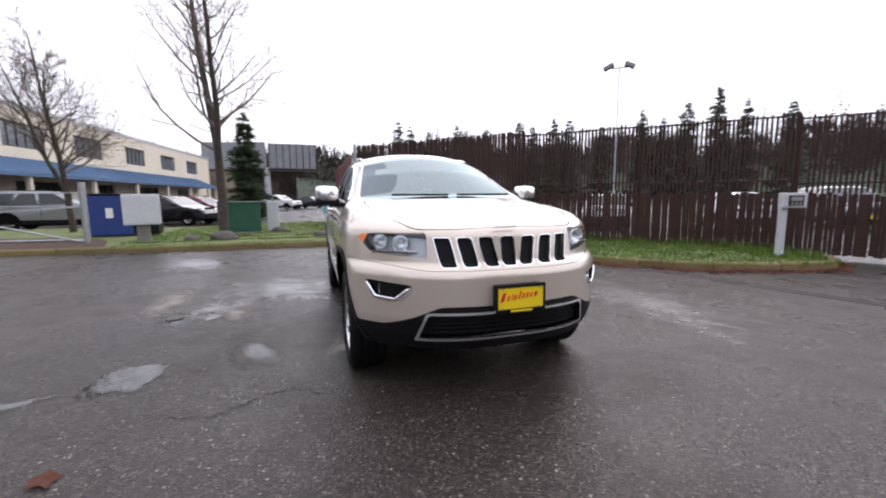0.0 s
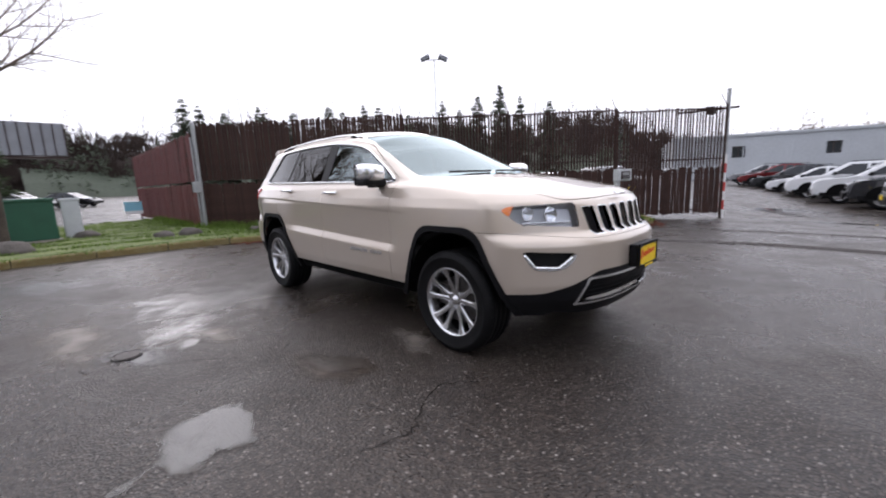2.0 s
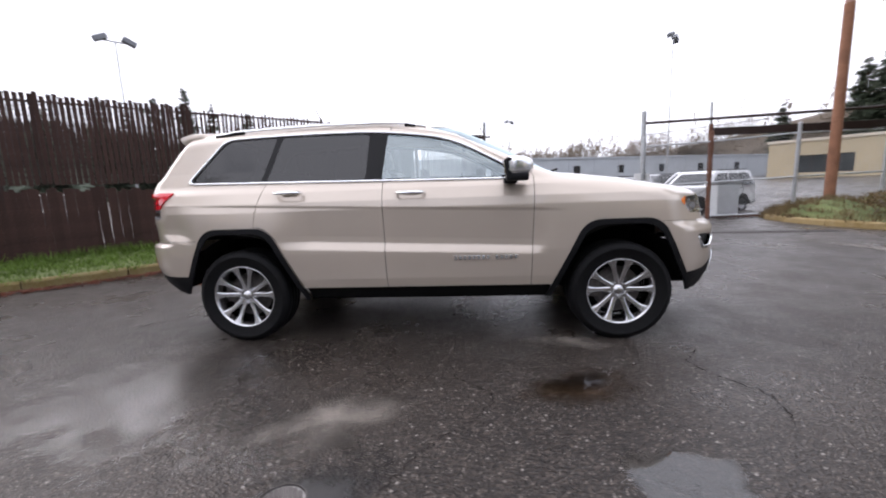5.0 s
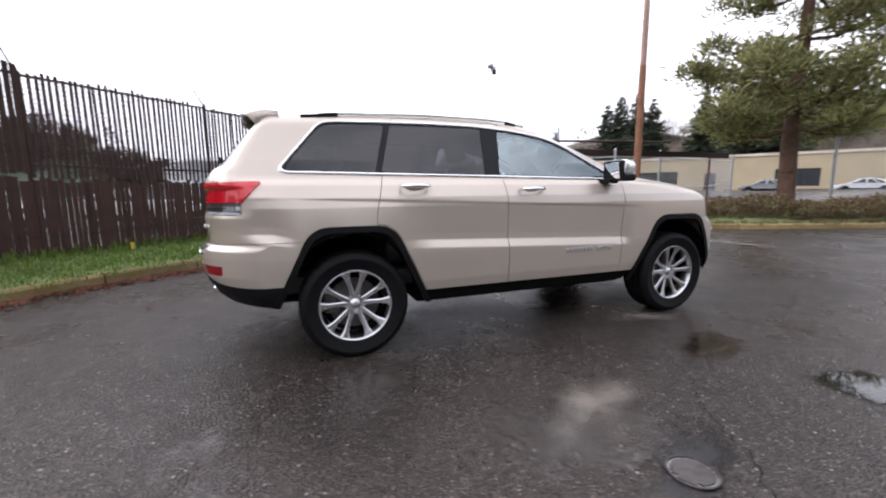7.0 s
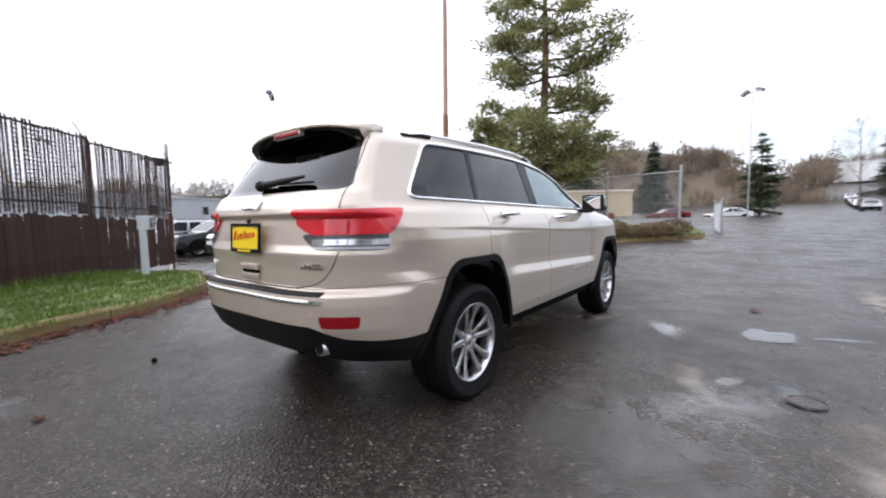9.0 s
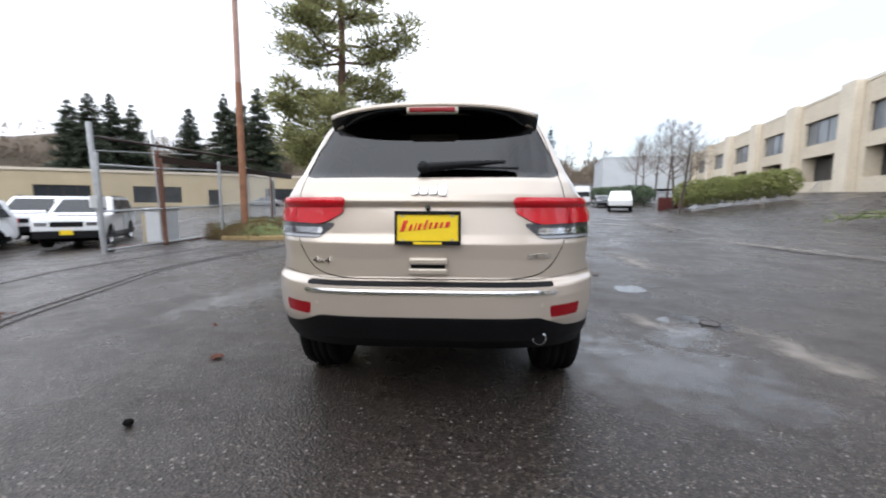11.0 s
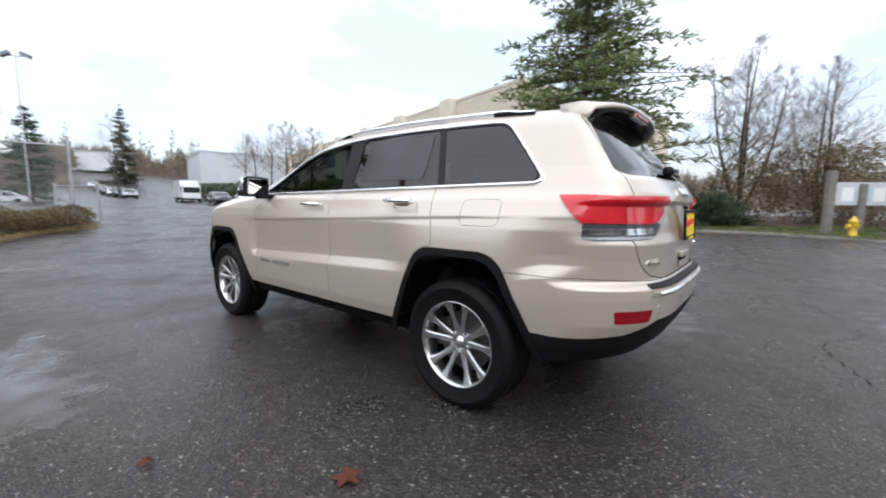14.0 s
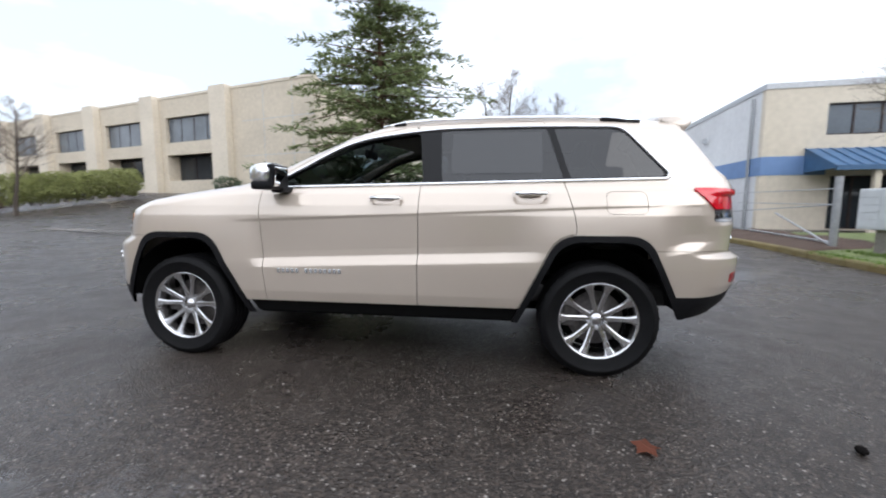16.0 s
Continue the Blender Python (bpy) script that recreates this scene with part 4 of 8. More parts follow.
    for u in np.linspace(0, 3, 28):
        px_, pz_ = (float(np.interp(u, range(4), c)) for c in ((.622, .690, .792, .836), (.728, .664, .672, .752)))
        lo_, hi_ = -1.5, -2.7
        for _ in range(40):
            mid = (lo_ + hi_) / 2
            lo_, hi_ = (mid, hi_) if skin(np.array([px_]), np.array([mid]), np.array([pz_]))[0] < 0 else (lo_, mid)
        bead.append((sx * px_, lo_ - .002, pz_))
    part("fog_bead", hose(nb(), bead, .0105, 8), M["bright_trim"], trim, "rounded chrome edge", True)

# chrome bead round each band of side windows
for side, sx in (("l", 1), ("r", -1)):
    bead = []
    for a in np.linspace(0, 2 * math.pi, 181):
        lo_, hi_ = 0.0, 2.5
        for _ in range(40):
            mid = (lo_ + hi_) / 2
            inside = dlo(np.array([.55 + mid * math.cos(a)]), np.array([1.44 + mid * math.sin(a) * .3]))[0] < -.006
            lo_, hi_ = (mid, hi_) if inside else (lo_, mid)
        y, z = .55 + lo_ * math.cos(a), 1.44 + lo_ * math.sin(a) * .3
        lo_, hi_ = .3, 1.2
        for _ in range(40):
            mid = (lo_ + hi_) / 2
            lo_, hi_ = (mid, hi_) if skin(np.array([mid]), np.array([y]), np.array([z]))[0] < 0 else (lo_, mid)
        bead.append((sx * (lo_ + .003), y, z))
    part("chrome_bead", hose(nb(), bead, .0105, 8), M["bright_trim"], CAR_PARTS["window_chrome_" + side], "bright rounded bead", True)

# lower grille bars
for k in range(4):
    bm = nb()
    pts = [(x, -2.345 + (.60 * abs(x) ** 2.85), .465 + k * .026) for x in np.linspace(-.50 + .02 * k, .50 - .02 * k, 13)]
    hose(bm, pts, .006, 5)
    part("grille_bar", bm, M["black_plastic"], CAR_PARTS["mouth"])
bm = nb()
box(bm, -.150, -2.44, .604, .150, -2.385, .756, .012)
part("plate_holder", bm, M["black_plastic"], car, "black plate holder")


def plate(y, z, face, lean):
    t = new("number_plate"); t.parent = car
    t["label"] = "yellow dealer plate in a dark frame"
    t.matrix_world = pose(0, y, z, lean, 0, 0 if face < 0 else 180)
    bm = nb(); box(bm, -.150, -.004, -.074, .150, .002, .074, .004); part("sheet", bm, M["yellow"], t, "yellow plate")
    for nm, b in (("frame_top", (-.160, .064, .160, .082)), ("frame_bottom", (-.160, -.082, .160, -.062)), ("frame_side", (-.160, -.062, -.148, .064)), ("frame_side", (.148, -.062, .160, .064))):
        bm = nb(); box(bm, b[0], -.010, b[1], b[2], .004, b[3], .003); part(nm, bm, M["black_plastic"], t)
    # red swash in place of the dealer's lettering: plain slanted strokes
    rnd = random.Random(4)
    xs = -.128
    for k in range(9):
        w = (.036, .020, .012, .022, .020, .020, .022, .020, .032)[k]
        h = (.052, .030, .034, .030, .044, .030, .028, .026, .026)[k]
        bm = nb(); box(bm, xs, -.0075, -.018, xs + w * .62, -.0035, -.018 + h, .002)
        for v in bm.verts:
            v.co.x += v.co.z * .35
            v.co.z += (v.co.x + .13) * .10
        part("red_stroke", bm, M["red_paint"], t)
        xs += w + .0055
    bm = nb(); box(bm, -.07, -.0125, -.079, .07, -.0095, -.067, .001); part("frame_bar", bm, M["yellow"], t, "plain bar on the plate frame")
    for sx in (-.12, .12):
        for sz in (-.058, .058):
            bm = nb(); tube(bm, (sx, -.009, sz), (sx, -.002, sz), .006, n=8); part("screw", bm, M["galv"] if "galv" in M else M["chrome"], t)


plate(-2.452, .680, -1, 0)
plate(2.428, 1.055, 1, -3)

# door mirrors, handles, roof rails
for side, sx in (("l", 1), ("r", -1)):
    mir = new("door_mirror"); mir.parent = car
    mir["label"] = "chrome-capped door mirror"
    bm = nb()
    bmesh.ops.create_uvsphere(bm, u_segments=28, v_segments=18, radius=1)
    for v in bm.verts:
        x, y, z = v.co
        g = lambda a, p: math.copysign(abs(a) ** p, a)
        v.co = (g(x, .55) * .108, (g(y, .75) * .175 if y < 0 else -.004), g(z, .55) * .074)
        v.co.z += .012 * v.co.x * 4 * sx + .012
    cap = part("mirror_cap", bm, M["bright_trim"], mir, "chrome mirror cap", True)
    cap.matrix_world = Matrix.Translation((sx * .995, -.630, 1.288))
    bm = nb(); box(bm, -.088, .004, -.064, .088, .016, .064, .006); ob = part("mirror_glass", bm, M["chrome"], mir, "mirror glass"); ob.matrix_world = cap.matrix_world @ Matrix.Translation((0, .004, 0)) @ Matrix.Rotation(radians(-9), 4, "X") @ Matrix.Rotation(radians(sx * 7), 4, "Z")
    bm = nb(); box(bm, -.104, -.140, -.085, .104, .012, -.028, .02); box(bm, -.106, -.020, -.080, .106, .014, .076, .012); ob = part("mirror_body", bm, M["black_plastic"], mir, "black mirror housing"); ob.matrix_world = cap.matrix_world.copy()
    bm = nb(); box(bm, min(sx * .80, sx * .98), -.70, 1.185, max(sx * .80, sx * .98), -.61, 1.225, .015); part("mirror_arm", bm, M["black_plastic"], mir)
    bm = nb(); box(bm, min(sx * .78, sx * .835), -.80, 1.215, max(sx * .78, sx * .835), -.60, 1.25, .008); part("mirror_foot", bm, M["black_plastic"], mir)
    for dname, yh, zh in (("front_door_", .08, 1.145), ("rear_door_", 1.02, 1.172)):
        h = new("door_handle"); h.parent = CAR_PARTS[dname + side]
        h["label"] = "chrome door handle"
        bm = nb()
        pts = [(sx * .905, -.105, 0), (sx * .955, -.085, .002), (sx * .966, 0, .004), (sx * .955, .085, .002), (sx * .905, .105, 0)]
        hose(bm, pts, .014, 10)
        bmesh.ops.transform(bm, matrix=Matrix.Diagonal((1, 1, .95, 1)), verts=bm.verts)
        ob = part("grip", bm, M["chrome"], h, "", True); ob.matrix_world = Matrix.Translation((0, yh, zh))
        bm = nb(); bmesh.ops.create_uvsphere(bm, u_segments=16, v_segments=10, radius=1)
        ob = part("handle_cup", bm, M["paint"], h, "", True); ob.matrix_world = Matrix.Translation((sx * .898, yh - .005, zh)) @ Matrix.Diagonal((.012, .075, .024, 1))
    # roof rail, lying close above the roof's edge
    bm = nb()
    pts = []
    for y in np.linspace(-.02, 1.74, 22):
        xr = sx * (.600 - .020 * ((y - .8) / 1.0) ** 2)
        lo_, hi_ = 1.3, 1.9
        for _ in range(30):
            mid = (lo_ + hi_) / 2
            lo_, hi_ = (mid, hi_) if skin(np.array([xr]), np.array([y]), np.array([mid]))[0] < 0 else (lo_, mid)
        pts.append((xr, y, lo_ + (.018 if .1 < y < 1.62 else .008)))
    hose(bm, pts, .013)
    part("roof_rail", bm, M["chrome"], car, "silver roof rail", True)
    for k, n_ in ((1, 1), (18, 3)):
        bm = nb()
        for a, b in zip(pts[k:k + n_], pts[k + 1:k + 1 + n_]):
            tube(bm, (a[0], a[1], a[2] - .008), (b[0], b[1], b[2] - .008), .017, n=10)
        part("rail_foot", bm, M["black_plastic"], car, "black foot of the roof rail")

# tail spoiler
bm = nb()
rows = []
for i in range(21):
    s = -1 + 2 * i / 20
    x = s * .575
    e = abs(s) ** 4
    yb, yf = 2.150 - .020 * abs(s) ** 3 - .06 * e, 1.88
    zt = 1.729 - .035 * abs(s) ** 2 - .015 * e
    rows.append([(x, yf, zt + .005), (x, (yf + yb) / 2, zt + .008), (x, yb - .03, zt - .010), (x, yb, zt - .022), (x, yb - .004, zt - .042), (x, yb - .05, zt - .046 - .05 * e), (x * .98, yf + .15, zt - .052 - .06 * e), (x * .98, yf, zt - .05)])
vs = [[bm.verts.new(p) for p in r] for r in rows]
for a, b in zip(vs, vs[1:]):
    for j in range(8):
        bm.faces.new((a[j], a[(j + 1) % 8], b[(j + 1) % 8], b[j]))
bm.faces.new(vs[0]); bm.faces.new(vs[-1][::-1])
bmesh.ops.recalc_face_normals(bm, faces=bm.faces)
me = bpy.data.meshes.new("tail_spoiler"); bm.to_mesh(me); bm.free()
me.materials.append(M["paint"]); me.materials.append(M["gloss_black"])
for p in me.polygons:
    p.use_smooth = True
    p.material_index = 1 if p.normal.z < -.35 else 0
sp = new("tail_spoiler", me); sp.parent = car
sp["label"] = "champagne tail spoiler with a black underside"
bm = nb(); box(bm, -.125, 2.112, 1.658, .125, 2.152, 1.684, .008); part("brake_light", bm, M["red_dark"], sp, "red high brake light")
bm = nb(); box(bm, -.14, 2.108, 1.652, .14, 2.146, 1.697, .012); part("brake_light_frame", bm, M["paint"], sp)
def tail_at(x, z):
    """How far back the skin reaches at a place across and a height."""
    lo_, hi_ = 1.0, 2.7
    for _ in range(40):
        mid = (lo_ + hi_) / 2
        lo_, hi_ = (mid, hi_) if skin(np.array([x]), np.array([mid]), np.array([z]))[0] < 0 else (lo_, mid)
    return lo_


# bright bead on the bumper strip
pts = [(x, tail_at(x, .745) + .004, .745) for x in np.linspace(-.56, .56, 25)]
part("strip_bead", hose(nb(), pts, .011, 8), M["bright_trim"], CAR_PARTS["bumper_chrome"], "", True)
# rear wiper
wp = new("rear_wiper"); wp.parent = car; wp["label"] = "black rear wiper"
bm = nb(); tube(bm, (.03, 2.302, 1.352), (-.17, 2.296, 1.368), .024, .017, 12); tube(bm, (-.17, 2.296, 1.368), (-.38, 2.288, 1.382), .017, .008, 8); part("wiper_arm", bm, M["black_plastic"], wp)
bm = nb(); box(bm, -.42, 2.272, 1.352, -.06, 2.292, 1.364, .005, Matrix.Rotation(-.02, 4, "Y")); part("wiper_blade", bm, M["black_plastic"], wp)
bm = nb(); bmesh.ops.create_uvsphere(bm, u_segments=16, v_segments=10, radius=.032, matrix=Matrix.Translation((.03, 2.308, 1.352))); part("wiper_cap", bm, M["black_plastic"], wp, "", True)
# front wipers and cowl
for x0, x1 in ((-.48, .02), (.10, .62)):
    bm = nb()
    f = lambda x: (x, -1.095 + .12 * x * x, 1.288)
    pts = [f(x) for x in np.linspace(x0, x1, 8)]
    hose(bm, pts, .010, 6)
    part("front_wiper", bm, M["black_plastic"], car)
# badges as plain raised shapes, no lettering
for x, w in ((-.092, .044), (-.046, .044), (.0, .044), (.046, .044)):
    bm = nb(); box(bm, x, -.006, -.034 if x < -.08 else -.028, x + w - .004, .010, .030 if x < -.08 else .020, .010)
    ob = part("badge", bm, M["chrome"], CAR_PARTS["tailgate"], "plain chrome badge"); ob.matrix_world = pose(0, tail_at(0, 1.238) + .009, 1.238, 32)
for x in (-.078, -.039, .0, .039):
    bm = nb(); box(bm, x, -.006, -.018 if x < -.07 else -.014, x + .034, .008, .020 if x < -.07 else .014, .006)
    ob = part("badge", bm, M["bright_trim"], CAR_PARTS["hood"], "plain chrome badge"); ob.matrix_world = pose(0, -2.250, 1.094, -46)
for side, sx in (("l", 1), ("r", -1)):
    for k in range(14):
        if k == 5:
            continue
        yk = -.70 + k * .034
        bm = nb(); box(bm, sx * .942 - .006, yk, .638, sx * .942 + .006, yk + .024, .668, .002)
        part("name_bar", bm, M["chrome"], CAR_PARTS["front_door_" + side], "small chrome bar of the model badge")


def lettering(text, size, m, parent):
    cu = bpy.data.curves.new("lettering", "FONT")
    cu.body, cu.size, cu.extrude, cu.align_x = text, size, .003, "CENTER"
    cu.materials.append(M["chrome"])
    tmp = bpy.data.objects.new("lettering", cu)
    scene.collection.objects.link(tmp)
    me = bpy.data.meshes.new_from_object(tmp.evaluated_get(bpy.context.evaluated_depsgraph_get()))
    bpy.data.objects.remove(tmp)
    ob = new("lettering", me)
    ob.parent = parent
    ob.matrix_world = m
    ob["label"] = "chrome letters " + text
    return ob


lettering("4x4", .044, pose(.545, tail_at(.545, .885) + .006, .872, 88, 0, 160) @ Matrix.Diagonal((1.7, 1, 1, 1)), CAR_PARTS["tailgate"])
lettering("LIMITED", .036, pose(-.545, tail_at(-.545, .915) + .006, .905, 88, 0, 200), CAR_PARTS["tailgate"])
# tailgate handle recess
bm = nb(); box(bm, -.085, 2.395, .855, .085, 2.412, .875, .004); part("handle_slot", bm, M["gap"], CAR_PARTS["tailgate"])
bm = nb(); box(bm, -.095, 2.40, .875, .095, 2.425, .908, .010); part("tailgate_handle", bm, M["paint"], CAR_PARTS["tailgate"])
bm = nb(); box(bm, -.095, 2.40, .825, .095, 2.416, .855, .008); part("handle_cup", bm, M["paint"], CAR_PARTS["tailgate"])
bm = nb(); bmesh.ops.create_uvsphere(bm, u_segments=14, v_segments=10, radius=.014, matrix=Matrix.Translation((0, 2.405, 1.15))); part("rear_camera", bm, M["gloss_black"], CAR_PARTS["tailgate"], "", True)
bm = nb(); tube(bm, (-.56, 1.9, .44), (-.56, 2.357, .495), .036, n=20); ob = part("exhaust_pipe", bm, M["chrome"], car, "round exhaust tip", True)
bm = nb(); tube(bm, (-.56, 2.31, .4895), (-.56, 2.3595, .4953), .030, n=20); part("exhaust_mouth", bm, M["gap"], car)
for x in (-.56, -.2, .2, .56):
    bm = nb(); tube(bm, (x, tail_at(x, .68) - .05, .68), (x, tail_at(x, .68) + .003, .68), .011, n=14); part("parking_sensor", bm, M["paint"], CAR_PARTS["rear_bumper"])

# cabin
def soft_box(name, x0, y0, z0, x1, y1, z1, mat, parent, r=.05, label=""):
    bm = nb(); box(bm, x0, y0, z0, x1, y1, z1, r); return part(name, bm, M[mat], parent, label, True)


def seat(x, y, wide):
    s = new("seat"); s.parent = car; s["label"] = "dark leather seat"
    soft_box("seat_cushion", x - wide, y - .28, .58, x + wide, y + .24, .80, "leather", s, .07)
    b = soft_box("backrest", -wide, -.08, 0, wide, .08, .62, "leather", s, .07); b.matrix_world = pose(x, y + .24, .74, -16)
    for hx in ((0,) if wide < .3 else (-.36, .36)):
        h = soft_box("headrest", -.125, -.05, 0, .125, .06, .19, "leather", s, .05); h.matrix_world = pose(x + hx, y + .44, 1.37, -12)
        bm = nb(); tube(bm, (x + hx - .05, y + .41, 1.30), (x + hx - .05, y + .44, 1.39), .007, n=6); tube(bm, (x + hx + .05, y + .41, 1.30), (x + hx + .05, y + .44, 1.39), .007, n=6); part("headrest_post", bm, M["chrome"], s)


seat(.38, .05, .25)
seat(-.38, .05, .25)
seat(0, .95, .62)
soft_box("cabin_floor", -.72, -.95, .44, .72, 2.15, .56, "leather", car, .02)
soft_box("dashboard", -.70, -.98, .78, .70, -.52, 1.175, "leather", car, .09, "dark dashboard")
soft_box("console", -.12, -.55, .55, .12, .25, .84, "leather", car, .05)
soft_box("parcel_floor", -.66, 1.45, .80, .66, 2.25, .90, "leather", car, .03)
soft_box("instrument_hood", .20, -.66, 1.12, .56, -.48, 1.215, "leather", car, .04)
st = new("steering_wheel"); st.parent = car; st["label"] = "dark leather steering wheel"
st.matrix_world = pose(.38, -.36, 1.13, 65)
bm = nb()
lathe(bm, [(.185 + .016 * math.cos(k * math.pi / 5), .016 * math.sin(k * math.pi / 5)) for k in range(11)], 40, "z")
ob = part("wheel_rim", bm, M["leather"], None); ob.parent = st
bm = nb()
for a in (0, math.pi, -math.pi / 2):
    tube(bm, (.05 * math.cos(a), .05 * math.sin(a), -.01), (.18 * math.cos(a), .18 * math.sin(a), 0), .015, n=6)
ob = part("wheel_spoke", bm, M["alloy_dark"], None); ob.parent = st
bm = nb(); box(bm, -.075, -.065, -.03, .075, .06, .02, .02); ob = part("wheel_hub", bm, M["leather"], None); ob.parent = st
bm = nb(); box(bm, -.13, -.33, 1.505, .13, -.29, 1.575, .015); part("rear_view_mirror", bm, M["black_plastic"], car, "inside mirror")
bm = nb(); tube(bm, (0, -.31, 1.57), (0, -.28, 1.66), .012, n=6); part("mirror_stem", bm, M["black_plastic"], car)
for side in "lr":
    for d in ("front_door_", "rear_door_"):
        panel("door_card", SV, PANELS[d + side], M["leather"], CAR_PARTS[d + side], "dark inner door lining", -.055, .003)
panel("headliner", *(lambda a: (a[0], a[1]))(split(SV, PANELS["body"], 1.27 - SV[:, 2])), M["trim_beige"], car, "pale headliner", -.035, .002)

# pale film label inside the left rear window
Vx, Tn, _ = split(SV, PANELS["window_rear_l"], rbox(SV[:, 1], SV[:, 2], .50, 1.10, 1.310, 1.590, .015))
panel("window_label", Vx, Tn, M["label_film"], CAR_PARTS["window_rear_l"], "pale film label in the window", -.001, .002)

# ==== ground, kerbs, verges ====
def terrain(x, y):
    """Height of the ground: level round the car, dropping a little to the gate, rising along the street and to the offices."""
    x, y = np.asarray(x, float), np.asarray(y, float)
    ss = lambda t: np.clip(t, 0, 1) ** 2 * (3 - 2 * np.clip(t, 0, 1))
    h = -.10 * ss((x - 4.5) / 7) * ss((y + 13) / 6) - .30 * ss((x - 6.5) / 8) * ss((-y + 1) / 4) * ss((y + 20) / 6)
    h = h + .018 * np.clip(-y - 6, 0, 60) + .00035 * np.clip(-y - 45, 0, 200) ** 2
    h = h + .14 * np.clip(-x - 17, 0, 12) * ss((-y - 9) / 14)
    return h


def tz(x, y):
    return float(terrain(x, y))


def make_ground():
    g = np.concatenate([-np.geomspace(900, 12.5, 50), np.linspace(-12, 12, 81), np.geomspace(12.5, 900, 50)])
    X, Y = np.meshgrid(g, g, indexing="ij")
    Z = terrain(X, Y)
    n = len(g)
    i, j = np.meshgrid(np.arange(n - 1), np.arange(n - 1), indexing="ij")
    q = np.stack([i * n + j, (i + 1) * n + j, (i + 1) * n + j + 1, i * n + j + 1], -1).reshape(-1, 4)
    me = mesh_of("ground", np.stack([X, Y, Z], -1).reshape(-1, 3).tolist(), q.tolist(), M["asphalt"], True)
    tagged(new("ground", me), "wet, patched dark asphalt yard and street", "ground", kind="structure")


make_ground()


def curve_points(nodes, step=0.25):
    """Points along a Catmull-Rom line through the nodes."""
    P = [np.array(p, float) for p in nodes]
    P = [2 * P[0] - P[1]] + P + [2 * P[-1] - P[-2]]
    out = []
    for a, b, c, d in zip(P, P[1:], P[2:], P[3:]):
        k = max(2, int(np.linalg.norm(c - b) / step))
        for t in np.arange(k) / k:
            out.append(.5 * (2 * b + (c - a) * t + (2 * a - 5 * b + 4 * c - d) * t * t + (3 * b - a - 3 * c + d) * t ** 3))
    out.append(P[-2])
    return np.array(out)


def kerb(name, label, nodes, mat, height=.13, width=.15, stone=1.15, side=1):
    """A line of kerb stones with joints; side 1: the verge lies on the left of the line."""
    pts = curve_points(nodes, .1)
    top = thing(name, label, "kerb", kind="structure")
    s = np.concatenate([[0], np.cumsum(np.linalg.norm(np.diff(pts, axis=0), axis=1))])
    n = int(s[-1] / stone)
    rnd = random.Random(5)
    for k in range(n):
        u = np.linspace(k * stone + .008, (k + 1) * stone - .008, 4)
        c = np.stack([np.interp(u, s, pts[:, 0]), np.interp(u, s, pts[:, 1])], -1)
        d = np.gradient(c, axis=0)
        d /= np.linalg.norm(d, axis=1, keepdims=True)
        nrm = np.stack([-d[:, 1], d[:, 0]], -1) * side
        lift = rnd.uniform(-.008, .008)
        prof = ((0, -.1), (.012, height - .03), (.035, height), (width, height), (width, -.1))
        vs, fs = [], []
        for a, m_ in zip(c, nrm):
            z = tz(*a)
            for w, h in prof:
                vs.append((*(a + m_ * w), z + h + (lift if h > 0 else 0)))
        np_ = len(prof)
        for r in range(3):
            for q in range(np_ - 1):
                fs.append((r * np_ + q, (r + 1) * np_ + q, (r + 1) * np_ + q + 1, r * np_ + q + 1))
        fs += [tuple(range(np_))[::-1], tuple(range(3 * np_, 4 * np_))]
        ob = new("kerb_stone", mesh_of("kerb_stone", vs, fs, mat))
        ob.parent = top
    return pts


NORTH = [(-12.6, 7.6), (-10.5, 7.45), (-7.5, 7.28), (-4.5, 6.92), (-1.2, 6.62), (.35, 6.15), (1.4, 5.15), (2.5, 4.15), (3.4, 3.05), (4.05, 1.75), (4.9, .75), (6.0, .25), (7.4, -.05), (8.6, .55)]
SOUTH = [(7.7, -8.2), (6.5, -7.9), (5.2, -8.0), (4.2, -8.45), (3.4, -9.3), (2.6, -10.6), (1.5, -12.9), (.5, -14.6), (-.35, -15.4), (-.7, -16.4), (-.5, -20)]
WEST = [(-17.4, -13.0), (-16.3, -9.0), (-15.9, -5.0), (-17.0, -1.0), (-18.0, 2.0), (-16.8, 4.6), (-14.2, 6.6), (-12.6, 7.6)]
north_pts = kerb("kerb_north", "weathered concrete kerb with faded yellow paint beside the lawn", NORTH, M["kerb_moss"])
south_pts = kerb("kerb_south", "worn yellow kerb round the planted island", SOUTH, M["kerb_yellow"])
west_pts = kerb("kerb_west", "low concrete kerb along the shrubs", WEST, M["kerb"], .10)


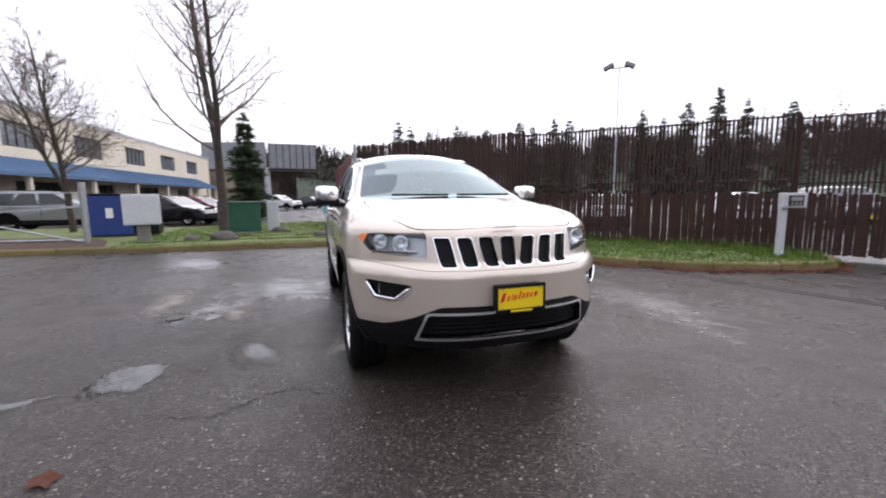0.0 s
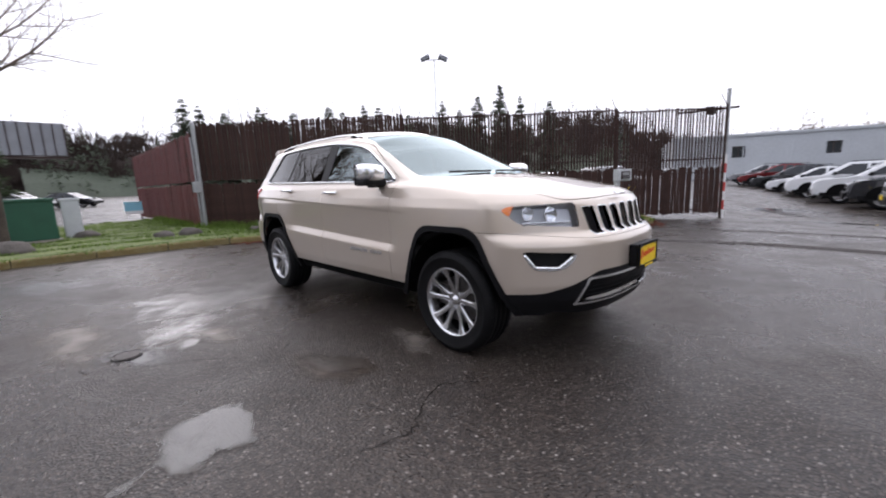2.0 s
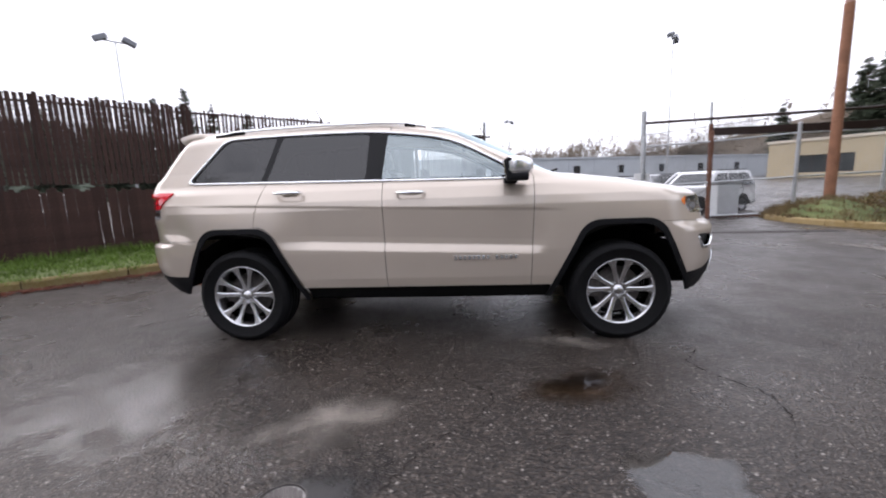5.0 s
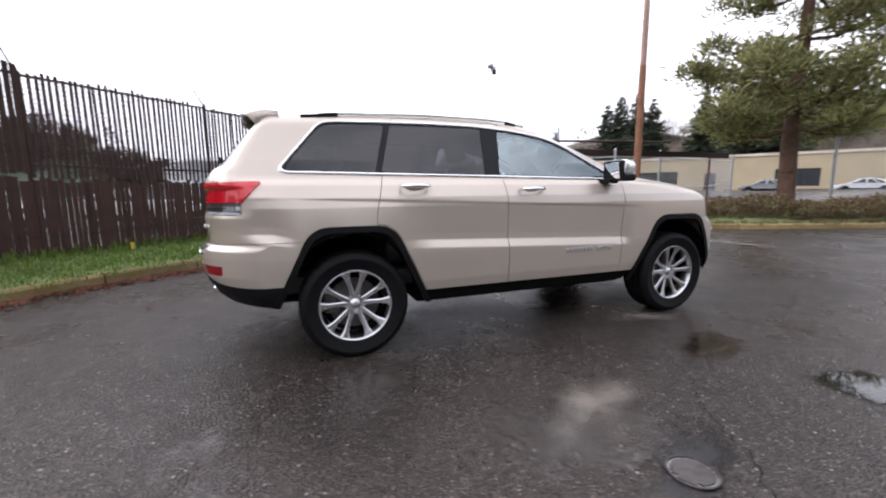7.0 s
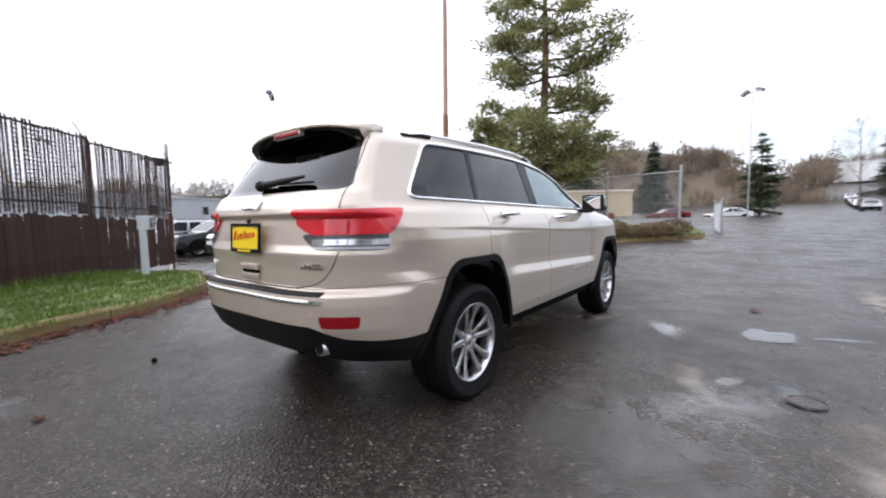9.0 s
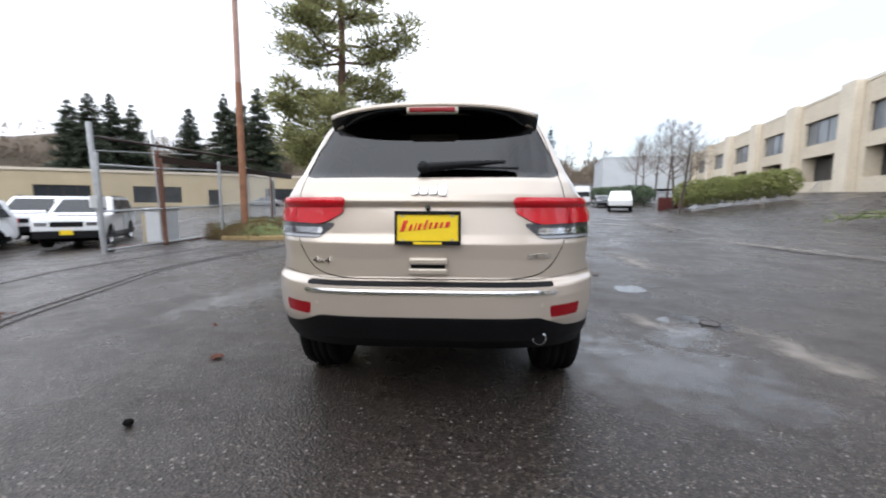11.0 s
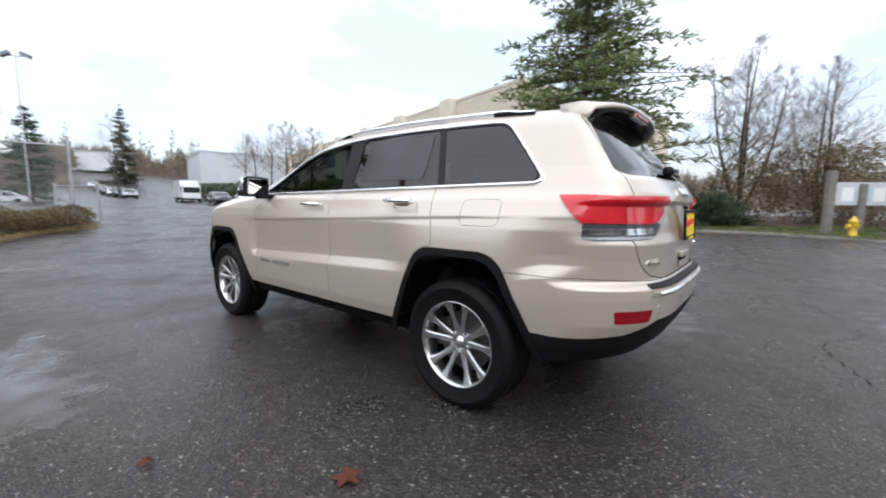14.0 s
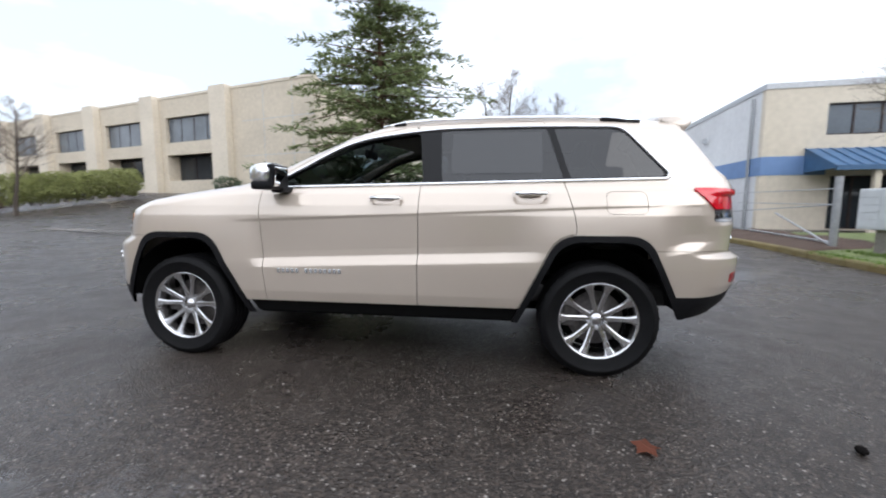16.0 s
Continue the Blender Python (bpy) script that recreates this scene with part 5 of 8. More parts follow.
def sheet_between(name, label, edge, back, mat, lift, rows=10, rough=.03, cat="lawn"):
    """A strip of soil or turf between a kerb line and a back line."""
    e = np.array(edge)
    t = np.linspace(0, 1, len(e))
    b = curve_points(back, .2)
    tb = np.linspace(0, 1, len(b))
    b = np.stack([np.interp(t, tb, b[:, 0]), np.interp(t, tb, b[:, 1])], -1)
    vs, fs = [], []
    for i in range(len(e)):
        for r in range(rows + 1):
            f = r / rows
            p = e[i] * (1 - f) + b[i] * f
            g = min(1, min(t[i], 1 - t[i]) / .05)
            z = tz(*p) + .01 + g * lift * (1 if r else .86) + g * rough * (noise.noise((p[0] * .7, p[1] * .7, 3)) + .5) * min(1, f * 4) + .02 * noise.noise((p[0] * 3, p[1] * 3, 1)) * min(1, f * 4)
            vs.append((p[0], p[1], z))
    k = rows + 1
    for i in range(len(e) - 1):
        for r in range(rows):
            fs.append((i * k + r, (i + 1) * k + r, (i + 1) * k + r + 1, i * k + r + 1))
    ob = new(name, mesh_of(name, vs, fs, mat, True))
    tagged(ob, label, cat, kind="structure")
    return np.array(vs)


def inset(pts, w, side=1):
    d = np.gradient(pts, axis=0)
    d /= np.linalg.norm(d, axis=1, keepdims=True)
    return pts + np.stack([-d[:, 1], d[:, 0]], -1) * w * side


lawn = sheet_between("verge_north", "patchy green winter lawn along the brown fence", inset(north_pts, .15),
                     [(-14, 16), (-9, 15), (-5, 14), (-.2, 16), (.6, 10.2), (2.7, 8.0), (4.6, 6.0), (6.5, 3.9), (8.0, 2.3), (8.8, 1.4)], M["turf"], .125)
island = sheet_between("verge_south", "planted island with dry grass under the pine", inset(south_pts, .15),
                       [(8.2, -8.6), (8.8, -9.4), (9.4, -11), (9.2, -14), (8, -17), (5, -19), (2.5, -19.5), (1.5, -20)], M["turf"], .13, rough=.35)
bank = sheet_between("verge_west", "mulched bank under the spruce and shrubs", inset(west_pts, -.0 + .15),
                     [(-40, -12), (-40, -8), (-40, -3), (-42, 1), (-42, 5), (-38, 9), (-28, 9.5), (-13.2, 8.0)][::1], M["soil"], .10, rough=.25)


soil_bed = sheet_between("soil_bed", "bare brown soil and leaf mould behind the kerb", inset(north_pts[:70], .16), [(-14, 10.4), (-10.5, 10.2), (-8, 10.0), (-6.2, 8.6)], M["soil"], .15, rough=.05, cat="soil")


def tufts(name, label, mesh_pts, count, mat, height, seed, spread=.05, where=None, blades=5):
    """Grass: bunches of bent blades standing on a strip. One object of kind stuff."""
    rnd = random.Random(seed)
    vs, fs = [], []
    tries = 0
    pts = [p for p in mesh_pts if where is None or where(p)]
    while len(fs) < count * blades and tries < count * 3:
        tries += 1
        p = rnd.choice(pts)
        x, y, z = p[0] + rnd.uniform(-.15, .15), p[1] + rnd.uniform(-.15, .15), p[2] - .01
        for _ in range(blades):
            a, h = rnd.uniform(0, 6.283), height * rnd.uniform(.5, 1.4)
            bx, by = x + rnd.gauss(0, spread), y + rnd.gauss(0, spread)
            lx, ly = math.cos(a) * h * rnd.uniform(.2, .7), math.sin(a) * h * rnd.uniform(.2, .7)
            w = .006 + height * .03
            k = len(vs)
            vs += [(bx - math.sin(a) * w, by + math.cos(a) * w, z), (bx + math.sin(a) * w, by - math.cos(a) * w, z), (bx + lx, by + ly, z + h)]
            fs.append((k, k + 1, k + 2))
    ob = new(name, mesh_of(name, vs, fs, mat))
    return tagged(ob, label, "grass", kind="stuff")


tufts("grass", "short green winter grass on the verge", lawn, 12500, M["grass"], .06, 11, where=lambda p: p[1] < 16 and p[0] > -5.8)
tufts("long_grass", "longer grass along the foot of the fence", lawn, 1500, M["grass"], .16, 12, where=lambda p: p[0] > 0 and p[0] * .724 + p[1] * .69 > 6.55)
tufts("dry_grass", "dry tan grass on the planted island", island, 3500, M["shrub"], .12, 13, where=lambda p: p[1] > -17)
tufts("bank_grass", "yellowish grass along the shrubs", bank, 2500, M["grass"], .12, 14, where=lambda p: p[0] > -22 and p[1] > 0)


def blob(name, label, cat, x, y, rx, ry, turn, mat, z=.004, seed=0, n=64, rough=.35, kind=""):
    """A flat patch with an uneven outline lying on the ground."""
    vs, fs = [(0, 0, 0)], []
    rings = 8
    for k in range(1, rings + 1):
        for i in range(n):
            a = 2 * math.pi * i / n
            r = 1 + rough * noise.noise((math.cos(a) * 1.6 + seed * 7.1, math.sin(a) * 1.6, seed)) + rough * .5 * noise.noise((math.cos(a) * 5 + seed, math.sin(a) * 5, seed * 3))
            vs.append((rx * r * math.cos(a) * k / rings, ry * r * math.sin(a) * k / rings, 0))
    for i in range(n):
        j = (i + 1) % n
        fs.append((0, 1 + i, 1 + j))
        for k in range(rings - 1):
            a, b = 1 + k * n, 1 + (k + 1) * n
            fs.append((a + i, b + i, b + j, a + j))
    me = mesh_of(name, vs, fs, mat)
    att = me.attributes.new("core", "FLOAT", "POINT")
    att.data.foreach_set("value", [1.0] + [1 - k / rings for k in range(1, rings + 1) for _ in range(n)])
    ob = new(name, me)
    ob.matrix_world = pose(x, y, tz(x, y) + z, 0, 0, turn)
    return tagged(ob, label, cat, kind=kind)


blob("puddle", "shallow puddle of rain water on the asphalt", "puddle", -2.45, -1.21, .27, .23, 60, M["water"], .008, 1)
blob("rust_stain", "rust-brown stain on the asphalt", "stain", -1.66, -.98, .46, .22, -58, M["rust_stain"], .003, 2, rough=.5)
blob("puddle", "thin puddle lying on a rusty stain", "puddle", -1.60, -.98, .30, .12, -58, M["thin_water"], .006, 2)
blob("puddle", "narrow strip of water beside the puddle", "puddle", -2.95, -1.42, .28, .06, 22, M["thin_water"], .006, 4)
blob("wet_film", "thin wet sheen on the asphalt", "puddle", -1.65, 1.55, .80, 1.05, 25, M["wet_film"], .005, 21)
blob("wet_film", "thin wet sheen on the asphalt", "puddle", -3.3, 4.4, .6, 1.2, 40, M["wet_film"], .005, 22)
blob("wet_film", "thin wet sheen on the asphalt", "puddle", 2.6, -.8, .5, 1.4, -10, M["wet_film"], .005, 23)
blob("wet_film", "thin wet sheen on the asphalt", "puddle", -2.15, .75, .55, .35, 60, M["wet_film"], .005, 24)
blob("wet_film", "thin wet sheen on the asphalt", "puddle", 1.45, 3.35, .35, .22, 30, M["wet_film"], .005, 25)
blob("puddle", "thin film of water on the worn patch", "puddle", -2.20, .27, .15, .07, 70, M["thin_water"], .008, 3)
blob("puddle", "water lying by the gate", "puddle", 11.4, -3.6, 1.3, .22, 80, M["water"], .006, 7)
blob("puddle", "water lying in the yard behind the gate", "puddle", 15.0, -1.0, 2.2, .5, 60, M["water"], .006, 8)
blob("worn_patch", "pale worn asphalt patch", "patch", -2.02, .36, .46, .26, 125, M["dry_patch"], .003, 9)
blob("worn_patch", "pale worn asphalt patch by the front wheel", "patch", -.98, -1.08, .36, .15, 80, M["dry_patch"], .003, 10)
blob("dark_patch", "dark damp asphalt round the drain cover", "patch", -2.56, .32, .42, .22, 128, M["oil"], .0025, 11, rough=.4)
blob("worn_patch", "pale worn asphalt strip", "patch", -2.86, 1.15, .95, .30, 96, M["dry_patch"], .003, 13)
blob("worn_patch", "pale worn asphalt strip", "patch", -3.62, -4.0, 2.0, .36, 90, M["dry_patch"], .003, 14)
blob("worn_patch", "pale worn wheel track across the street", "patch", -8.1, -8.0, 7.0, .55, 100, M["dry_patch"], .004, 16, rough=.5)
blob("worn_patch", "pale worn wheel track across the street", "patch", -9.5, -16.0, 6.5, 1.0, 75, M["dry_patch"], .004, 18, rough=.5)
blob("worn_patch", "pale worn wheel track by the island", "patch", 2.2, -6.6, 1.9, .28, 15, M["dry_patch"], .004, 19, rough=.5)


def crack(nodes, w=.006, seed=0):
    pts = curve_points(nodes, .035)
    rnd = random.Random(seed)
    vs, fs = [], []
    d = np.gradient(pts, axis=0)
    d /= np.linalg.norm(d, axis=1, keepdims=True) + 1e-9
    for p, t in zip(pts, d):
        n_ = np.array([-t[1], t[0]])
        p = p + n_ * rnd.gauss(0, .012)
        ww = w * rnd.uniform(.4, 1.5)
        vs += [(*(p + n_ * ww), .0045), (*(p - n_ * ww), .0045)]
    for i in range(len(pts) - 1):
        fs.append((2 * i, 2 * i + 1, 2 * i + 3, 2 * i + 2))
    tagged(new("asphalt_crack", mesh_of("asphalt_crack", vs, fs, M["tar"])), "dark crack in the asphalt", "crack")


crack([(-1.5, -.2), (-1.75, -.45), (-1.95, -.4), (-2.3, -.1), (-2.6, .05), (-2.9, .3)], .0018, 1)
crack([(-1.0, 3.4), (-1.9, 3.2), (-2.6, 3.5), (-3.9, 3.1)], .003, 4)
crack([(-1.15, -1.9), (-1.35, -1.75), (-1.75, -1.95), (-2.0, -1.9)], .003, 5)


def manhole(x, y, r):
    t = thing("manhole_cover", "grey cast-iron drain cover sunk in the asphalt", "manhole cover", pose(x, y, 0, 0, 0, 25))
    bm = nb()
    lathe(bm, [(r * .99, .012), (r * .93, .014), (r * .92, .006)], 48, "z")
    part("rim", bm, M["iron"], t)
    bm = nb()
    lathe(bm, [(.001, .006), (r * .5, .007), (r * .915, .006), (r * .915, -.01)], 48, "z")
    lid = part("lid", bm, M["iron_worn"], t)
    for k in range(-4, 5):
        w = math.sqrt(max(0, (r * .8) ** 2 - (k * r * .18) ** 2))
        if w > .01:
            bm = nb()
            box(bm, -w, k * r * .18 - .008, .004, w, k * r * .18 + .008, .012)
            part("rib", bm, M["iron"], lid)


manhole(-2.585, .375, .100)

# gate rails let into the drive
for k, (dx, w) in enumerate(((0, .05), (.16, .05), (1.9, .05))):
    bm = nb()
    pts = curve_points([(4.1 + dx, 1.2), (4.4 + dx, .3), (4.7 + dx, -.9), (5.0 + dx, -2.0), (5.1 + dx, -2.6), (5.0 + dx, -4.2), (4.85 + dx, -5.9), (4.5 + dx, -7.6 if k < 2 else -6.4)], .3)
    hose(bm, [(*a, tz(*a) + .002) for a in pts], .016, 6)
    tagged(part("gate_rail", bm, M["iron"], None), "rusty steel gate rail let into the drive", "rail", group="gate rails")


def litter(name, label, spots, seed, size=.05):
    rnd = random.Random(seed)
    vs, fs = [], []
    for x, y in spots:
        z, s, a = tz(x, y) + .012, size * rnd.uniform(.6, 1.4), rnd.uniform(0, 6.3)
        ring = []
        for i in range(10):
            t = 2 * math.pi * i / 10
            r = s * (1 if i % 2 else .55)
            ring.append((x + r * math.cos(t + a), y + r * math.sin(t + a), z + rnd.uniform(-.006, .02)))
        k = len(vs)
        vs += [(x, y, z + .01)] + ring
        fs += [(k, k + 1 + i, k + 1 + (i + 1) % 10) for i in range(10)]
    return tagged(new(name, mesh_of(name, vs, fs, M["dead_leaf"])), label, "leaf")


for k, (x, y) in enumerate([(1.70, 1.50), (2.21, .74), (-2.35, -2.35), (1.0, 4.4 - 1.2)]):
    litter("fallen_leaf", "orange-brown fallen maple leaf on the wet asphalt", [(x, y)], k, .055)["group"] = "fallen leaves"
rl = random.Random(3)
row = []
for p in north_pts[::1]:
    if p[0] > .2:
        for _ in range(13):
            row.append((p[0] - abs(rl.gauss(0, .15)) - .02, p[1] - abs(rl.gauss(0, .13))))
tagged(litter("leaf_litter", "wet brown leaves gathered along the kerb", row, 8, .038), kind="stuff")
tagged(litter("leaf_litter", "brown leaves under the spruce", [(rl.uniform(-17.5, -15.2), rl.uniform(-9, 2)) for _ in range(160)], 9, .05), kind="stuff")
bm = nb()
bmesh.ops.create_icosphere(bm, subdivisions=2, radius=.028, matrix=Matrix.Translation((1.59, 2.44, .02)) @ Matrix.Diagonal((1, .8, .7, 1)))
tagged(part("pebble", bm, M["tar"], None), "small black stone on the asphalt", "stone")

# ==== the brown fence ====
FENCE_A, FENCE_B = Vector((.45, 9.75, 0)), Vector((10.45, -.80, 0))


def limb(vs, fs, a, b, ra, rb, n):
    d = (b - a)
    q = d.to_track_quat("Z", "Y").to_matrix()
    k = len(vs)
    for c, r in ((a, ra), (b, rb)):
        for i in range(n):
            t = 2 * math.pi * i / n
            vs.append(tuple(c + q @ Vector((r * math.cos(t), r * math.sin(t), 0))))
    for i in range(n):
        j = (i + 1) % n
        fs.append((k + i, k + j, k + n + j, k + n + i))


def slat_mesh(name, w, h, t, mat, cut=.0):
    bm = nb()
    box(bm, -w / 2, -t / 2, 0, w / 2, t / 2, h)
    for v in bm.verts:
        if v.co.z > h - .01 and v.co.x > 0:
            v.co.z -= cut
    me = bpy.data.meshes.new(name)
    bm.to_mesh(me)
    bm.free()
    me.materials.append(mat)
    return me


def fence_run(a, b, bays, label, mat, dense, top, rnd, lower=1.33, group="", solid=-1):
    d = b - a
    yaw = math.degrees(math.atan2(d.y, d.x))
    L = d.length / bays
    meshes_lo = [slat_mesh("slat", .071, lower - .055 - i * .03, .012, mat, .01) for i in range(3)]
    meshes_hi = [slat_mesh("slat", .060, top - lower + .015 + i * .022, .012, mat, .012) for i in range(3)]
    for k in range(bays):
        p = a + d * (k / bays)
        q = a + d * ((k + 1) / bays)
        base = (tz(p.x, p.y) + tz(q.x, q.y)) / 2 + .10
        f = thing("fence_panel", label, "fence", pose(p.x, p.y, base, 0, 0, yaw), group=group)
        for x in ((0, L) if k == bays - 1 else (0,)):
            bm = nb()
            tube(bm, (x, .04, -.2), (x, .04, top + .02), .032, n=10)
            bmesh.ops.create_icosphere(bm, subdivisions=1, radius=.04, matrix=Matrix.Translation((x, .04, top + .03)))
            part("post", bm, M["dark_steel"], f)
            bm = nb(); tube(bm, (x, .04, top), (x - .06, .22, top + .33), .012, n=6); part("barb_arm", bm, M["dark_steel"], f, "bent arm on the post")
        wv, wf = [], []
        h0, h1 = lower + .02, top - .03
        span = h1 - h0
        for i in range(int((L + span) / .075)):
            u = i * .075
            for flip in (0, 1):
                xa, xb = u - span, u
                za, zb = h0, h1
                if xa < 0:
                    za, xa = h0 - (u - span), 0
                if xb > L:
                    zb, xb = h1 - (u - L), L
                if xb - xa < .05:
                    continue
                pa, pb = ((xa, .016, za), (xb, .016, zb)) if not flip else ((L - xa, .019, za), (L - xb, .019, zb))
                limb(wv, wf, Vector(pa), Vector(pb), .0034, .0034, 3)
        ob = new("wire_mesh", mesh_of("wire_mesh", wv, wf, M["dark_steel"])); ob.parent = f
        tagged(ob, "dark chain-link wire", kind="stuff")
        for z in (.12, lower - .20, lower + .16, top - .06):
            bm = nb()
            tube(bm, (0, .03, z), (L, .03, z), .020, n=8)
            part("rail", bm, M["dark_steel"], f)
        for tier, z0, pitch, ms in ((0, .02, .0705 if k == solid else .0765, meshes_lo), (1, lower + .025, .083, meshes_hi)):
            n = int(L / pitch)
            for i in range(n):
                r = rnd.random()
                if r < .012:
                    continue
                x = (i + .5) * L / n + rnd.gauss(0, .004)
                drop = .075 if tier == 1 and k >= dense else 0
                ob = new("slat", rnd.choice(ms))
                ob.parent = f
                narrow = 1 if k < dense or k == solid and tier == 0 else .97 if tier == 0 else .66
                ob.matrix_basis = Matrix.Translation((x, rnd.choice((0, .006)), z0 - drop + rnd.gauss(0, .012))) @ Euler((rnd.gauss(0, .005), rnd.gauss(0, .004), 0)).to_matrix().to_4x4() @ Matrix.Diagonal(((1.12 if k < dense else 1) * narrow, 1, 1, 1))


frnd = random.Random(21)
fence_run(FENCE_A, FENCE_B, 5, "tall brown slatted chain-link fence with steel posts", M["slat"], 2, 2.86, frnd, group="brown fence panels", solid=3)
fence_run(Vector((.30, 20.0, 0)), Vector((.30, 9.85, 0)), 3, "tall maroon board fence running off from the corner post", M["slat_red"], 3, 2.62, frnd, group="maroon fence panels")

# grey corner post with conduit
t = thing("corner_post", "grey steel post at the corner of the two fences", "post", pose(.36, 9.62, .1))
bm = nb(); tube(bm, (0, 0, -.2), (0, 0, 2.95), .055, n=14); part("pole", bm, M["galv"], t)
bm = nb(); tube(bm, (-.10, -.02, -.2), (-.10, -.02, 2.55), .022, n=8); part("conduit", bm, M["galv"], t)
bm = nb(); box(bm, -.20, -.10, 1.05, -.02, .02, 1.35, .01); part("junction_box", bm, M["galv"], t)

# striped post at the gate end
t = thing("striped_post", "tall grey steel post with red and white bands at its foot", "post", pose(10.55, -.78, tz(10.5, -.8)))
bm = nb(); tube(bm, (0, 0, 1.75), (0, 0, 3.45), .05, n=12); part("pole", bm, M["galv"], t)
for k in range(7):
    bm = nb(); tube(bm, (0, 0, k * .25), (0, 0, (k + 1) * .25), .066, n=12)
    part("band", bm, M["red_white"] if k % 2 else M["white"], t)
bm = nb(); tube(bm, (-1.0, .9, 2.86), (.25, -.2, 2.98), .03, n=8); part("bracket", bm, M["dark_steel"], t)
bm = nb(); box(bm, -.42, .22, 2.80, -.22, .40, 3.0, .02); part("pulley", bm, M["dark_steel"], t)

# keypad pedestal
t = thing("keypad_pedestal", "white steel gate keypad pedestal on the verge", "keypad", pose(7.35, .80, .15, 0, 0, -32))
bm = nb(); box(bm, -.055, -.055, -.15, .055, .055, 1.06, .012); part("post", bm, M["white_metal"], t)
bm = nb(); box(bm, -.06, -.12, .86, .32, .08, 1.14, .02); part("housing", bm, M["white_metal"], t)
bm = nb(); box(bm, .02, -.135, .90, .26, -.12, 1.09, .01); part("keypad", bm, M["dark_steel"], t)
bm = nb(); box(bm, .05, -.145, .99, .23, -.135, 1.06, .004); part("display", bm, M["galv"], t)
for i in range(3):
    for j in range(2):
        bm = nb(); box(bm, .06 + i * .06, -.145, .91 + j * .032, .10 + i * .06, -.135, .93 + j * .032, .003); part("key", bm, M["galv"], t)

# small marker flag
t = thing("marker_flag", "small yellow marker flag stuck in the grass", "flag", pose(3.55, 4.05, .13, 0, 0, 40))
bm = nb(); tube(bm, (0, 0, 0), (0, 0, .28), .003, n=6); part("wire", bm, M["galv"], t)
bm = nb(); box(bm, 0, -.003, .18, .11, .003, .28); part("flag", bm, M["hydrant"], t)

# ==== trees ====
def bare_tree(label, x, y, z, height, seed, spread=.5, mat="bark", depth=6, trunk=.14, up=.35, lean=0.0, name="bare_tree", fork=.28, stems=1):
    rnd = random.Random(seed)
    tv, tf, bv, bf = [], [], [], []

    def twig(p, d, length, r, level):
        """A limb that bends upwards and bears finer limbs along its length."""
        seg = 5 if level == 1 else 4 if level == 2 else 3
        for k in range(seg):
            d = (d + Vector((rnd.gauss(0, .10), rnd.gauss(0, .10), rnd.gauss(0, .06) + up * .16))).normalized()
            q = p + d * (length / seg)
            r2 = max(.004, r * .80)
            limb(bv, bf, p, q, r, r2, 6 if level == 1 else 4 if level == 2 else 3)
            p, r = q, r2
            if level < depth - 2 and (k or level > 1):
                for _ in range(2 if level < 3 else 1):
                    side = d.orthogonal().normalized()
                    side.rotate(Matrix.Rotation(rnd.uniform(0, 6.283), 3, d))
                    twig(p.copy(), (d * .75 + side * rnd.uniform(.45, .9)).normalized(), length * rnd.uniform(.32, .55), r * .55, level + 1)

    n_seg = 14
    turn = rnd.uniform(0, 6.283)
    for stem in range(stems):
        # further stems part from the first one low down
        a0 = turn + 6.283 * stem / max(1, stems)
        h0 = 0 if stem == 0 else height * fork * rnd.uniform(.75, 1.1)
        p = Vector((0, 0, h0 - .1))
        tall, thick = (height, trunk) if stem == 0 else ((height - h0) * rnd.uniform(.82, .98), trunk * .68)
        d = Vector((lean, 0, 1)).normalized() if stem == 0 else Vector((math.cos(a0) * .42, math.sin(a0) * .42, 1)).normalized()
        for k in range(n_seg):
            f = k / n_seg
            d = (d + Vector((rnd.gauss(0, .035), rnd.gauss(0, .035), .05))).normalized()
            q = p + d * (tall / n_seg)
            limb(tv, tf, p, q, thick * (1 - f) ** .8 + .01, thick * (1 - (k + 1) / n_seg) ** .8 + .01, 9)
            p = q
            if f >= (fork if stem == 0 else .1):
                for _ in range(2 if stems > 1 else rnd.randint(2, 3)):
                    a = rnd.uniform(0, 6.283)
                    rise = .55 + .5 * f
                    twig(p.copy(), Vector((math.cos(a), math.sin(a), rise)).normalized(), tall * spread * (1.02 - f) * rnd.uniform(.6, 1.0) + .25, thick * (1 - f) * .42 + .006, 1)
    t = thing(name, label, "tree", pose(x, y, z, 0, 0, rnd.uniform(0, 360)))
    me = mesh_of("trunk", tv, tf, M[mat], True)
    ob = new("trunk", me); ob.parent = t
    ob = new("crown", mesh_of("crown", bv, bf, M["twig"], True)); ob.parent = t
    ob["label"] = "bare winter twigs"
    return t


